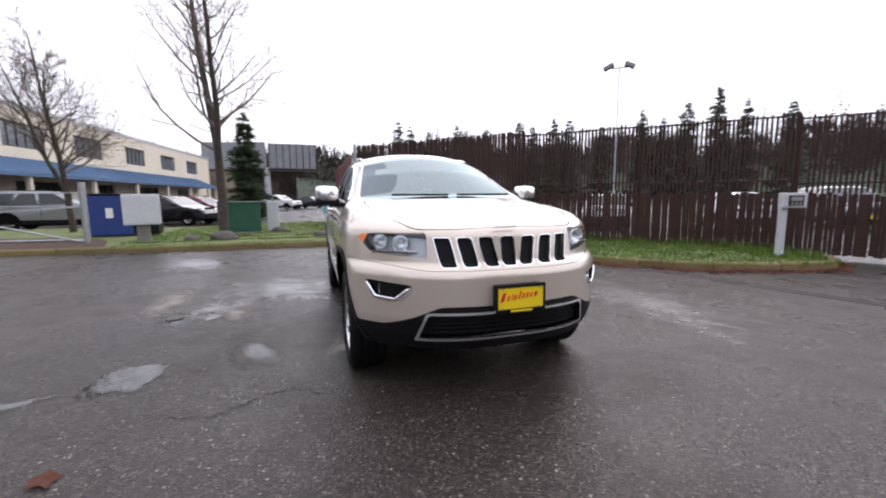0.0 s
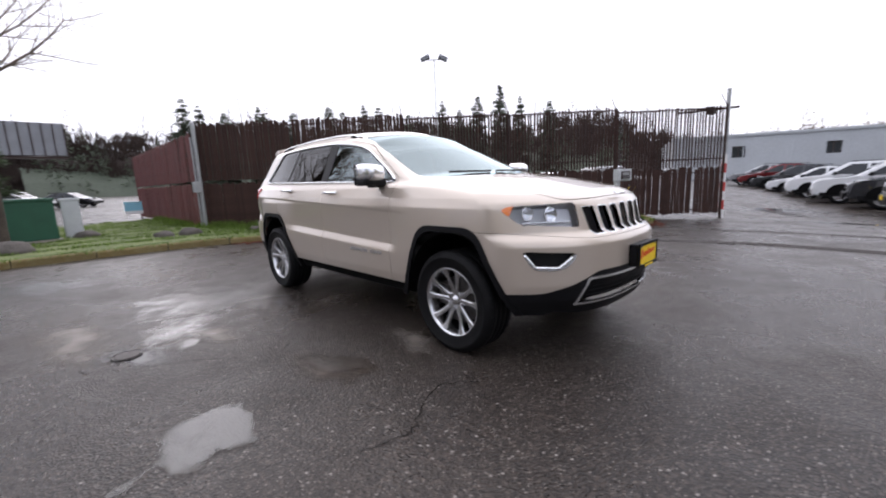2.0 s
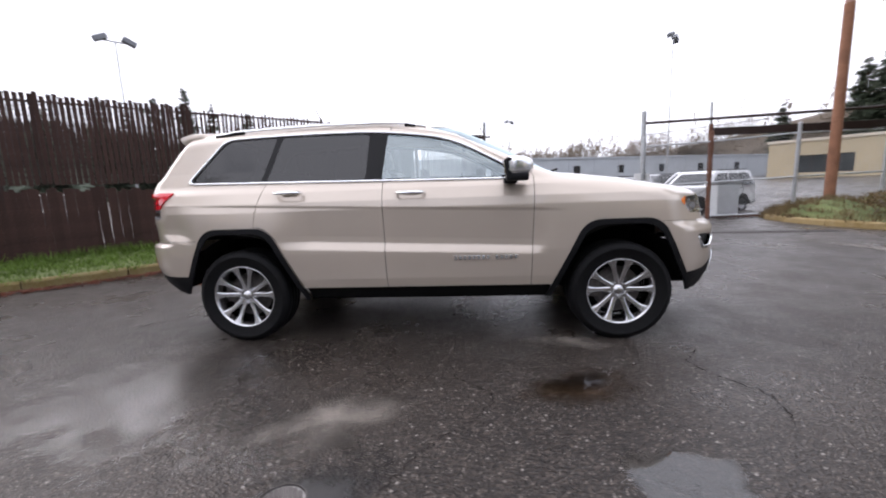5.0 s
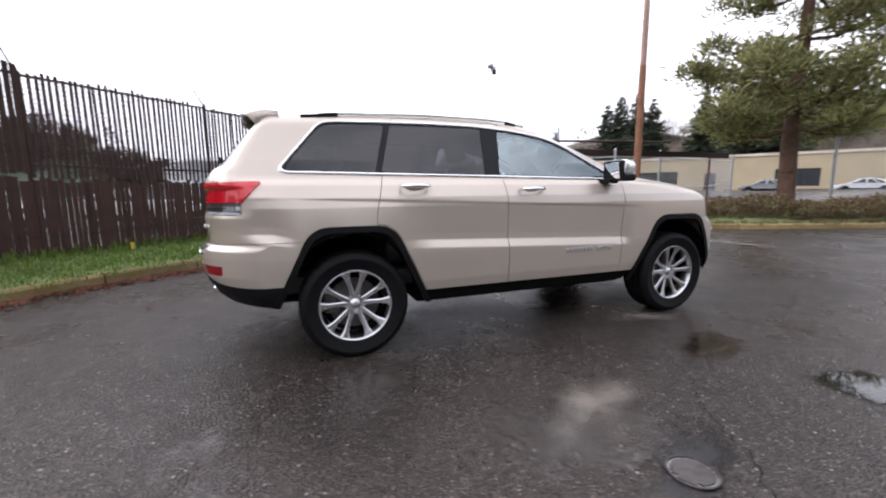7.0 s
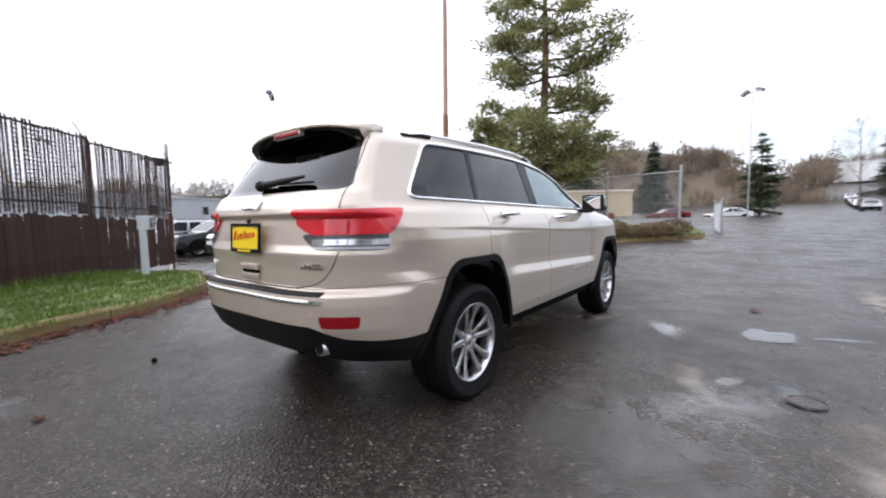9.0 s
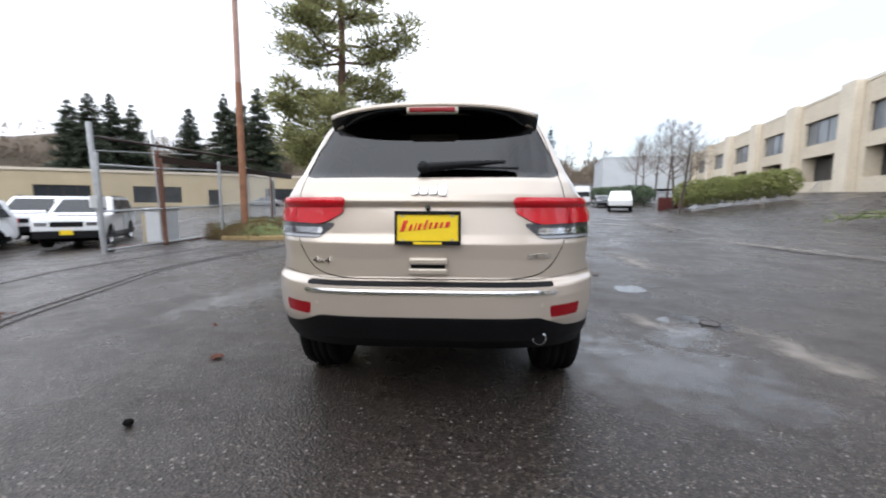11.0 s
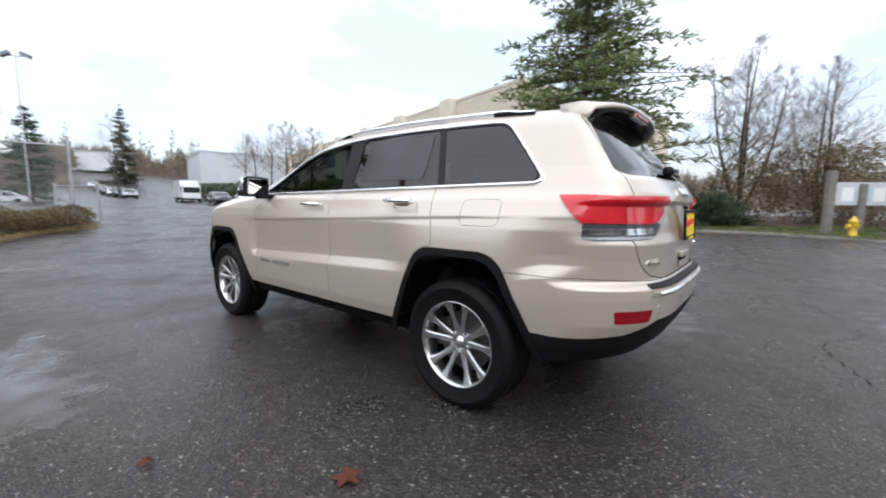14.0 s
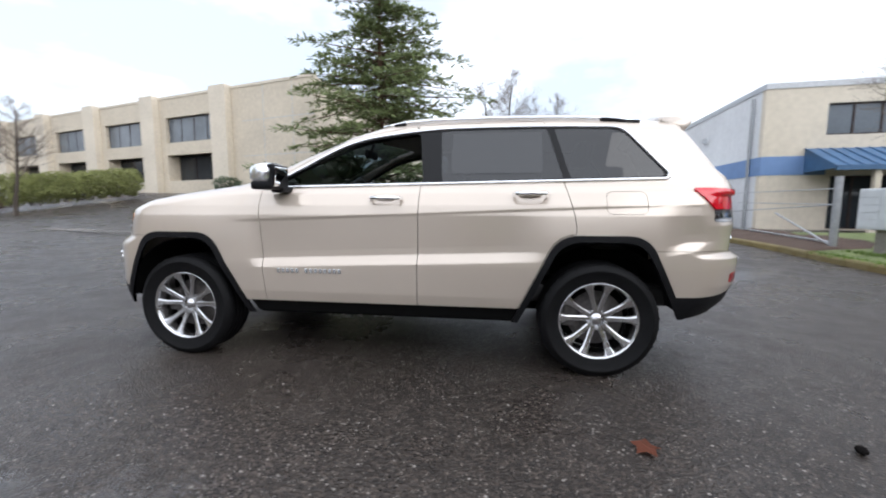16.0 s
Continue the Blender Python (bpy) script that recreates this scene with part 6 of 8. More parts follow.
def needle_spray(vs, fs, p, d, length, rnd, droop=.25, w=.5, size=.16, n=12):
    """A flat spray of needle clumps along a branch."""
    side = d.cross(Vector((0, 0, 1)))
    side = side.normalized() if side.length > .01 else Vector((1, 0, 0))
    for i in range(n):
        f = (i + rnd.random()) / n
        c = p + d * (length * f) + Vector((0, 0, -droop * length * f * f))
        reach = w * length * (1 - f * .75) * rnd.uniform(-1, 1)
        c = c + side * reach + Vector((0, 0, rnd.gauss(0, .04) - abs(reach) * .2))
        for _ in range(4):
            s = size * rnd.uniform(.6, 1.5)
            u = (d * rnd.uniform(.3, 1) + side * rnd.uniform(-1, 1) + Vector((0, 0, rnd.uniform(-.5, .35)))).normalized()
            v = u.cross(Vector((rnd.gauss(0, .5), rnd.gauss(0, .5), 1))).normalized()
            k = len(vs)
            vs.extend([tuple(c - v * s * .15), tuple(c + v * s * .15), tuple(c + u * s * 1.5 + v * s * .06), tuple(c + u * s * .9 - v * s * .16)])
            fs.append((k, k + 1, k + 2, k + 3))


def spruce(label, x, y, z, height, radius, seed, mat="spruce", size=.30, dense=1.0, base=.06, name="spruce_tree"):
    rnd = random.Random(seed)
    t = thing(name, label, "tree", pose(x, y, z))
    tv, tf, bv, bf, lv, lf = [], [], [], [], [], []
    r0 = height * .016
    limb(tv, tf, Vector((0, 0, -.2)), Vector((0, 0, height * .5)), r0, r0 * .6, 10)
    limb(tv, tf, Vector((0, 0, height * .5)), Vector((0, 0, height)), r0 * .6, .02, 8)
    levels = int(height * 2.1 * dense)
    for k in range(levels):
        h = height * (base + (1 - base) * (k + rnd.random()) / levels)
        reach = radius * ((1 - h / height) ** .72) * rnd.uniform(.7, 1.12) + .05
        for j in range(rnd.randint(5, 8)):
            a = rnd.uniform(0, 6.283)
            L = reach * rnd.uniform(.6, 1.15)
            d = Vector((math.cos(a), math.sin(a), rnd.uniform(-.12, .22))).normalized()
            p = Vector((0, 0, h))
            q = p + d * L + Vector((0, 0, -.12 * L))
            limb(bv, bf, p, q, .02 + L * .008, .006, 4)
            sz = size * (.30 + .70 * min(1, L / (radius * .45)))
            needle_spray(lv, lf, p + d * (L * .06), d, L * .98, rnd, .14, .40, sz, max(6, int(11 * L / sz * .22 * dense)))
    for nm, v, f, m_ in (("trunk", tv, tf, "bark_red"), ("branchwork", bv, bf, "bark_red"), ("crown", lv, lf, mat)):
        ob = new(nm, mesh_of(nm, v, f, M[m_])); ob.parent = t
        if nm == "branchwork":
            tagged(ob, "brown branches", kind="stuff")
    return t


def pine(label, x, y, z, height, seed):
    """A pine with a wide low skirt, tiered pads of needles above it and gaps of sky between them."""
    rnd = random.Random(seed)
    t = thing("pine_tree", label, "tree", pose(x, y, z))
    tv, tf, bv, bf, lv, lf = [], [], [], [], [], []
    p = Vector((0, 0, -.3))
    for k in range(12):
        q = Vector((.10 * math.sin(k * .8), .08 * math.cos(k * 1.1), height * (k + 1) / 12))
        limb(tv, tf, p, q, .25 * (1 - k / 13) + .02, .25 * (1 - (k + 1) / 13) + .02, 12)
        p = q
    tiers = ((2.6, 3.0, 4), (3.2, 3.5, 6), (3.9, 3.5, 5), (4.7, 3.2, 5), (5.5, 2.8, 4), (7.0, 3.3, 4), (7.7, 3.3, 4), (9.2, 2.9, 4), (9.9, 2.5, 3), (11.2, 2.2, 4), (12.2, 1.6, 4), (13.2, .9, 4))
    turn = 0.0
    for h, reach, count in tiers:
        turn += 1.1
        for j in range(count):
            a = turn + 2 * math.pi * j / count + rnd.gauss(0, .22)
            L = reach * rnd.uniform(.70, 1.0)
            d = Vector((math.cos(a), math.sin(a), rnd.uniform(-.22, .20))).normalized()
            s0 = Vector((0, 0, h * height / 14 + rnd.gauss(0, .15)))
            bend = lambda g: s0 + d * (L * g) + Vector((0, 0, .16 * L * g * g - .10 * L * math.sin(math.pi * g)))
            for g0, g1 in ((0, .35), (.35, .7), (.7, 1)):
                limb(bv, bf, bend(g0), bend(g1), (.06 * (1 - g0) + .018) * (.6 + .1 * reach), (.06 * (1 - g1) + .014) * (.6 + .1 * reach), 5)
            for _ in range(int(3 + 2.3 * L)):
                g = 1.05 - .72 * rnd.random() ** 1.5
                side = Vector((-d.y, d.x, 0)) * rnd.gauss(0, .20 * L * (1.15 - g * .6))
                c = bend(min(g, 1)) + side + Vector((0, 0, rnd.gauss(.08, .10)))
                limb(bv, bf, bend(min(1, g * .9)), c, .014, .006, 3)
                rx, rz = rnd.uniform(.34, .62), rnd.uniform(.14, .24)
                for _ in range(int(215 * rx)):
                    e = c + Vector((rnd.gauss(0, rx * .55), rnd.gauss(0, rx * .55), rnd.gauss(0, rz * .6)))
                    u = ((e - c) * .9 + Vector((rnd.gauss(0, .25), rnd.gauss(0, .25), abs(rnd.gauss(.22, .2))))).normalized()
                    v = u.cross(Vector((rnd.gauss(0, 1), rnd.gauss(0, 1), rnd.gauss(0, 1)))).normalized()
                    sz = rnd.uniform(.11, .23)
                    i = len(lv)
                    lv.extend([tuple(e - v * .030), tuple(e + v * .030), tuple(e + u * sz + v * .014), tuple(e + u * sz - v * .014)])
                    lf.append((i, i + 1, i + 2, i + 3))
    for nm, v, f_, m_ in (("trunk", tv, tf, "bark_red"), ("branchwork", bv, bf, "bark_red"), ("crown", lv, lf, "pine")):
        ob = new(nm, mesh_of(nm, v, f_, M[m_])); ob.parent = t
        if nm == "branchwork":
            tagged(ob, "brown branches", kind="stuff")
    return t


def leafy(name, label, cat, spots, mat, size, seed, count, kind="", stems=True, sides=4):
    """Shrubs and hedges: stems inside and thousands of small leaves about a lumpy outline. spots: (x, y, z, rx, ry, rz)."""
    rnd = random.Random(seed)
    lv, lf, sv, sf = [], [], [], []
    vol = [s[3] * s[4] * s[5] for s in spots]
    for (x, y, z, rx, ry, rz), w in zip(spots, vol):
        for _ in range(int(count * w / sum(vol))):
            d = Vector((rnd.gauss(0, 1), rnd.gauss(0, 1), rnd.gauss(.2, 1))).normalized()
            lump = 1 + .22 * noise.noise((d.x * 2.2 + x, d.y * 2.2 + y, d.z * 2.2))
            f = rnd.uniform(.72, 1.04) * lump
            c = Vector((x + d.x * rx * f, y + d.y * ry * f, max(z + .03, z + rz * .5 + d.z * rz * .5 * f)))
            u = (d + Vector((rnd.gauss(0, .7), rnd.gauss(0, .7), rnd.gauss(0, .7)))).normalized()
            v = u.orthogonal().normalized()
            v.rotate(Matrix.Rotation(rnd.uniform(0, 6.28), 3, u))
            w2 = u.cross(v)
            s = size * rnd.uniform(.6, 1.4)
            k = len(lv)
            lv.extend([tuple(c - v * s * .5), tuple(c - w2 * s * .3), tuple(c + v * s * .6), tuple(c + w2 * s * .3)])
            lf.append((k, k + 1, k + 2, k + 3))
        if stems:
            for _ in range(14):
                a = rnd.uniform(0, 6.28)
                limb(sv, sf, Vector((x + rnd.gauss(0, rx * .2), y + rnd.gauss(0, ry * .2), z - .05)),
                     Vector((x + math.cos(a) * rx * .8, y + math.sin(a) * ry * .8, z + rz * rnd.uniform(.5, .95))), .02, .006, 4)
    t = thing(name, label, cat, kind=kind)
    ob = new("leaves", mesh_of("leaves", lv, lf, M[mat])); ob.parent = t
    if stems:
        ob = new("stemwork", mesh_of("stemwork", sv, sf, M["twig"])); ob.parent = t
        tagged(ob, "bare brown stems", kind="stuff")
    return t


pine("tall two-needle pine with open tiers on the island", 5.43, -14.25, .45, 14.0, 4)
spruce("large dense spruce with drooping boughs behind the kerb", -24.6, -7.6, .1, 18.8, 9.6, 6, size=.29, dense=1.05, base=.03)
def juniper(label, spots, seed, mat="ivy"):
    """Low spreading conifers: arching boughs with flat sprays of needles."""
    for k, (x, y, r, h) in enumerate(spots):
        rnd = random.Random(seed + k)
        t = thing("juniper_shrub", label, "shrub", pose(x, y, .1), group="shrubs under the spruce")
        bv, bf, lv, lf = [], [], [], []
        for _ in range(int(95 * r)):
            a, e = rnd.uniform(0, 6.283), rnd.uniform(.05, 1.25)
            L = rnd.uniform(.5, 1.0)
            d = Vector((math.cos(a) * math.cos(e) * r, math.sin(a) * math.cos(e) * r, math.sin(e) * h))
            length = d.length * L
            d.normalize()
            p = Vector((rnd.gauss(0, r * .18), rnd.gauss(0, r * .18), .05))
            limb(bv, bf, p, p + d * length, .025, .006, 4)
            needle_spray(lv, lf, p + d * (length * .30), d, length * .72, rnd, .10, .34, .15, 16)
        for nm, v, f, m_ in (("stemwork", bv, bf, "bark"), ("leaves", lv, lf, mat)):
            ob = new(nm, mesh_of(nm, v, f, M[m_])); ob.parent = t
            if nm == "stemwork":
                tagged(ob, "brown stems", kind="stuff")


juniper("dark green spreading juniper under the spruce", [(-18.6, -9.2, 1.9, 1.9), (-19.0, -6.9, 2.1, 2.4), (-19.8, -4.6, 2.3, 2.7), (-20.6, -2.2, 2.3, 2.6), (-21.2, .2, 2.1, 2.0), (-21.4, -9.6, 2.2, 2.6), (-22.2, -6.0, 2.4, 3.2), (-23.0, -3.0, 2.4, 3.2)], 300)
leafy("shrub_thicket", "brown winter thicket with a few green leaves", "shrub", [(-24.5, 1.4, .1, 2.6, 2.0, 3.6), (-26, 4.2, .1, 3.0, 2.4, 4.2), (-24, 5.6, .1, 2.4, 1.6, 2.6), (-29, 6.0, .1, 3.0, 2.4, 4.6)], "shrub", .11, 8, 20000)
bare_tree("bare many-stemmed tree beside the spruce", -25, 1.2, .1, 9.5, 31, .45, depth=5, trunk=.13, fork=.08, stems=4)
bare_tree("bare many-stemmed tree in the thicket", -28, 4.6, .1, 8.5, 32, .45, depth=5, trunk=.11, fork=.08, stems=3)
bare_tree("tall bare street tree with upright limbs on the lawn", -3.60, 8.75, .14, 9.0, 41, .42, depth=5, trunk=.125, up=.5, fork=.20, stems=2)
bare_tree("smaller bare tree behind the bins", -9.2, 13.2, .05, 6.6, 43, .55, depth=5, trunk=.10, up=.35, fork=.24, stems=3)
spruce("slim dark conifer beyond the lawn", -5.05, 25.2, 0, 6.9, 1.55, 51, "conifer", .20, 2.2, .04, "conifer_tree")
leafy("island_shrub", "low russet shrubs along the island", "shrub", [(5.2 - k * .62, -9.3 - k * .72, .3, .75, .6, .48 + .1 * (k % 3)) for k in range(9)], "shrub", .07, 61, 12000)

# ==== far woods and hills ====
# how high the woods stand above the horizon, by direction in degrees
RISE_A = (-215, -160, -140, -110, -95, -85, -75, -60, -50, -42, -30, -10, 8, 14, 23, 45, 70, 80, 88, 100, 120, 145)
RISE_H = (.06, .06, .07, .085, .09, .14, .18, .17, .16, .145, .11, .06, .03, .05, .125, .125, .13, .12, .115, .085, .05, .05)


def ridge(name, label, ang0, ang1, dist, hgt, seed, mat, step=1.2, fir=0.0, base=-2):
    """A wooded hill far off: a rolling bank covered with small tree shapes. Kind stuff."""
    rnd = random.Random(seed)
    vs, fs = [], []
    n = int(abs(ang1 - ang0) / step)
    prof = []
    for i in range(n + 1):
        a = radians(ang0 + (ang1 - ang0) * i / n)
        rise = float(np.interp(ang0 + (ang1 - ang0) * i / n, RISE_A, RISE_H))
        h = hgt * dist * rise * (.86 + .30 * noise.noise((i * step * .09 + seed, seed * 2.3, 0))) + 1.5
        prof.append((math.cos(a), math.sin(a), h))
    for c, s, h in prof:
        for f, g in ((.86, 0.0), (.93, .55), (1.0, .92), (1.06, 1.0)):
            vs.append((c * dist * f, s * dist * f, base + h * g))
    for i in range(n):
        for r in range(3):
            fs.append((i * 4 + r, (i + 1) * 4 + r, (i + 1) * 4 + r + 1, i * 4 + r + 1))
    def clump(p, w, h, conifer):
        m_ = 90 if conifer else 120
        for _ in range(m_):
            if conifer:
                f = rnd.random() ** .8
                r = w * (1 - f) * rnd.uniform(.5, 1.1)
                a = rnd.uniform(0, 6.28)
                c = (p[0] + r * math.cos(a), p[1] + r * math.sin(a), p[2] + h * f)
                s = w * .20 * (1.25 - f)
            else:
                d = Vector((rnd.gauss(0, 1), rnd.gauss(0, 1), rnd.gauss(0, 1))).normalized() * rnd.uniform(.5, 1)
                c = (p[0] + d.x * w, p[1] + d.y * w, p[2] + h * .55 + d.z * h * .45)
                # bare limbs: thin upright slivers
                s, k = w * .30, len(vs)
                lx, ly = rnd.gauss(0, s * .25), rnd.gauss(0, s * .25)
                vs.extend([(c[0] - s * .10, c[1] + s * .08, c[2] - s), (c[0] + s * .10, c[1] - s * .08, c[2] - s), (c[0] + lx, c[1] + ly, c[2] + s * 1.1)])
                fs.append((k, k + 1, k + 2))
                continue
            k = len(vs)
            for _ in range(3):
                vs.append((c[0] + rnd.gauss(0, s), c[1] + rnd.gauss(0, s), c[2] + rnd.gauss(0, s * .8)))
            fs.append((k, k + 1, k + 2))
    for i in range(n):
        c, s, h = prof[i]
        for _ in range(3):
            f = rnd.uniform(.88, 1.04)
            g = np.interp(f, (.86, .93, 1.0, 1.06), (0, .55, .92, 1))
            j = rnd.uniform(-.5, .5) * radians(step)
            cc, sn = c * math.cos(j) - s * math.sin(j), s * math.cos(j) + c * math.sin(j)
            con = rnd.random() < fir
            hh = dist * (rnd.uniform(.05, .085) if con else rnd.uniform(.03, .05))
            clump((cc * dist * f, sn * dist * f, base + h * g - .5), hh * (.22 if con else .55), hh, con)
    ob = new(name, mesh_of(name, vs, fs, M[mat]))
    return tagged(ob, label, "woods", kind="stuff")


ridge("far_woods", "hazy wooded hill behind the fence", 9, 100, 230, 1.0, 3, "hill_wood", .7, .25)
ridge("far_firs", "row of dark firs on the far hill", 22, 92, 205, .62, 4, "far_fir", 2.4, .9)
ridge("far_woods", "low wooded hill behind the warehouse", -46, 9, 260, 1.0, 5, "far_wood", .8, .35)
ridge("far_woods", "brown winter woods beyond the street", -97, -44, 150, 1.0, 6, "far_wood", .7, .3)
ridge("far_woods", "brown winter woods up the street", -140, -95, 230, 1.0, 7, "far_wood", .8, .25)
ridge("far_woods", "bare trees behind the offices", -215, -140, 170, .8, 8, "far_wood", 1.2, .2)
ridge("far_woods", "woods beyond the lawn", 98, 145, 190, 1.0, 9, "far_wood", .9, .3)
# single firs by direction in degrees and rise above the horizon, seen from the yard
for k, (az, el, r) in enumerate([(-44.6, 10.4, 85), (-46.2, 11.2, 84), (-48.0, 11.5, 88), (-49.8, 10.6, 86), (-55.1, 10.9, 88), (-58.8, 12.9, 80), (-60.6, 12.6, 84), (-62.6, 14.0, 80), (-37.5, 7.2, 120), (-73.0, 10.5, 85), (-81.0, 9.0, 95)]):
    h = r * math.tan(radians(el)) + 1.7
    spruce("tall dark fir beyond the street", r * math.cos(radians(az)) - .7, r * math.sin(radians(az)) + 4.3, -.5, h, h * .25, 70 + k, "far_fir", .5, 1.4, .08, "fir_tree")["group"] = "firs beyond the street"
spruce("green fir beside the climbing street", -3.0, -58, tz(-3, -58), 10.0, 2.6, 82, "conifer", .4, 1.1, .05, "fir_tree")
spruce("slim grey-green fir far up the street", -28.5, -136, tz(-28.5, -136) - 2, 23, 4.2, 83, "far_fir", .6, .8, .05, "fir_tree")
for k, (az, el, w) in enumerate([(77.2, 10.3, .26), (75.6, 9.6, .24), (73, 9.0, .24), (69, 9.8, .20), (65, 9.3, .2), (60.5, 10.0, .22), (58.8, 9.3, .26), (56, 10.1, .24), (54, 9.9, .24), (50, 8.9, .24), (45.3, 10.4, .18), (43, 9.2, .22), (40.5, 10.8, .20), (37.5, 12.1, .16), (34.8, 10.4, .16), (31, 9.6, .2)]):
    h = 100 * math.tan(radians(el)) + 2.2
    spruce("far fir standing above the fence", 100 * math.cos(radians(az)) - 2.3, 100 * math.sin(radians(az)) - 3.3, -1, h, h * w, 90 + k, "far_fir", .65, .9, .08, "fir_tree")["group"] = "firs above the fence"
for k, (az, el) in enumerate([(71.5, 12.4), (60.8, 11.2), (52.0, 11.4), (46.8, 11.6), (33.2, 11.8)]):
    bare_tree("thin bare tree far behind the fence", 70 * math.cos(radians(az)) - 2.3, 70 * math.sin(radians(az)) - 3.3, -1, 70 * math.tan(radians(el)) + 2, 140 + k, .22, depth=4, trunk=.10, fork=.45)["group"] = "bare trees behind the fence"
for k, (x, y, h) in enumerate([(-16.5, -27.5, 6.5), (-19, -33.5, 7.5), (-21.5, -40, 8), (-23, -46, 8.5), (-24, -52, 8), (-26.5, -60, 9), (-14, -75, 12)]):
    bare_tree("bare street tree along the office verge", x, y, tz(x, y), h, 110 + k, .55, depth=5, trunk=.11, fork=.25)["group"] = "street trees"
leafy("clipped_hedge", "clipped light-green hedge on the office verge", "hedge", [(-18.6 - k * .85, -30.6 + k * .36, tz(-18.6 - k * .85, -30.6) + .25, 1.1, 1.0, 2.1) for k in range(8)], "hedge", .16, 10, 15000)
leafy("verge_shrub", "low green shrubs at the foot of the offices", "shrub", [(-31.5, -20, 2.2, 1.6, 1.2, 1.7), (-32, -25, 2.2, 1.4, 1.2, 1.5), (-30.5, -16.5, 1.8, 2.2, 1.4, 2.2)], "ivy", .2, 15, 4000)
leafy("hedge", "dark green hedge beside the parked pickup", "hedge", [(-20.5, -44 - 3 * k, tz(-20, -44 - 3 * k), 1.3, 2, 2.2) for k in range(6)], "ivy", .3, 16, 5000)

# ==== buildings ====
def wall_slab(parent, name, x0, x1, z0, z1, mat, holes=(), thick=.3, y=0.0, label=""):
    """An upright wall along local x with openings cut through it: holes as (x0, x1, z0, z1)."""
    xs = sorted({x0, x1, *[v for h in holes for v in h[:2]]})
    zs = sorted({z0, z1, *[v for h in holes for v in h[2:]]})
    bm = nb()
    for a, b in zip(xs, xs[1:]):
        for c, d in zip(zs, zs[1:]):
            mx, mz = (a + b) / 2, (c + d) / 2
            if any(h[0] < mx < h[1] and h[2] < mz < h[3] for h in holes):
                continue
            box(bm, a, y, c, b, y + thick, d)
    bmesh.ops.remove_doubles(bm, verts=bm.verts, dist=.0005)
    return part(name, bm, M[mat], parent, label)


def window(parent, x0, x1, z0, z1, y, mat="window_dark", mullions=1, frame="dark_steel"):
    w = new("window"); w.parent = parent
    bm = nb(); box(bm, x0, y + .14, z0, x1, y + .16, z1); ob = part("pane", bm, M[mat], w)
    for i in range(mullions + 2):
        x = x0 + (x1 - x0) * i / (mullions + 1)
        bm = nb(); box(bm, max(x0, x - .035), y + .10, z0, min(x1, x + .035), y + .20, z1); part("mullion", bm, M[frame], w)
    for z in (z0, z1 - .06):
        bm = nb(); box(bm, x0, y + .09, z, x1, y + .205, z + .06); part("window_frame", bm, M[frame], w)
    return w


# two-storey concrete offices: the long front runs along local x, facing local -y
def offices():
    t = thing("office_building", "two-storey cream concrete offices with recessed dark windows", "building", pose(-42.7, -58.9, 2.4, 0, 0, 74.8))
    bays, bw, H = 4, 10.9, 10.1
    z_top = H
    x_end = 34.2
    holes = []
    for k in range(-3, 3):
        a = k * bw + 1.6 + 1.5
        holes += [(a, a + bw - 3.0, 1.2, 3.9), (a, a + bw - 3.0, 5.2, 7.8)]
    wall_slab(t, "front_wall", -3 * bw, 45, 0 - 2, z_top - .35, "concrete", holes, .4)
    for k in range(-3, 3):
        a = k * bw + 1.6 + 1.5
        window(t, a, a + bw - 3.0, 5.2, 7.8, .25, "window_grey", 3)
        w = window(t, a, a + bw - 3.0, 1.2, 3.9, 1.2, "window_dark", 2)
        bm = nb(); box(bm, a, .4, 1.15, a + bw - 3.0, 1.4, 1.2); part("recess_floor", bm, M["concrete"], t)
        for xa in (a - .05, a + bw - 3.0):
            bm = nb(); box(bm, xa, .4, 1.2, xa + .05, 1.4, 3.9); part("recess_side", bm, M["concrete"], t)
    for k in range(-3, 4):
        bm = nb(); box(bm, k * bw, -.75, -2, k * bw + 2.2, 0, z_top, .04); part("pilaster", bm, M["concrete_pale"], t, "cream projecting pilaster")
    bm = nb(); box(bm, -3 * bw, -.06, z_top - .35, 45, .45, z_top - .1); part("parapet", bm, M["concrete_pale"], t)
    bm = nb(); box(bm, -3 * bw, .45, z_top - 1.0, 45, 26, z_top - .7); part("roof", bm, M["wall_grey"], t)
    wall_slab(t, "side_wall", -3 * bw, 45, -2, z_top - .35, "concrete", (), .4, 26)
    bm = nb(); box(bm, 44.6, .4, -2, 45, 26, z_top - .35); part("end_wall", bm, M["concrete"], t)
    bm = nb(); box(bm, -3 * bw, .4, -2, -3 * bw + .4, 26, z_top - .35); part("end_wall", bm, M["concrete"], t)
    for x in (39, 42.5):
        bm = nb(); box(bm, x, -.012, -2, x + .05, 0, z_top - .4); part("panel_joint", bm, M["wall_grey"], t)
    for z in (3.3, 6.6):
        bm = nb(); box(bm, 36.2, -.012, z, 45, -.001, z + .05); part("panel_joint", bm, M["wall_grey"], t)
    # entrance stair with rail
    st = new("entry_stair"); st.parent = t
    for i in range(7):
        bm = nb(); box(bm, 23.2 + i * .33, -3.2, -1.4, 25.6, -1.4, -1.2 + i * .18); part("step", bm, M["concrete"], st)
    bm = nb()
    for i in range(5):
        tube(bm, (23.4 + i * .5, -3.15, -1.0 + i * .25), (23.4 + i * .5, -3.15, 0 + i * .25), .03, n=6)
    tube(bm, (23.4, -3.15, 0), (25.4, -3.15, 1.0), .03, n=6)
    part("stair_rail", bm, M["galv"], st)
    return t


offices()


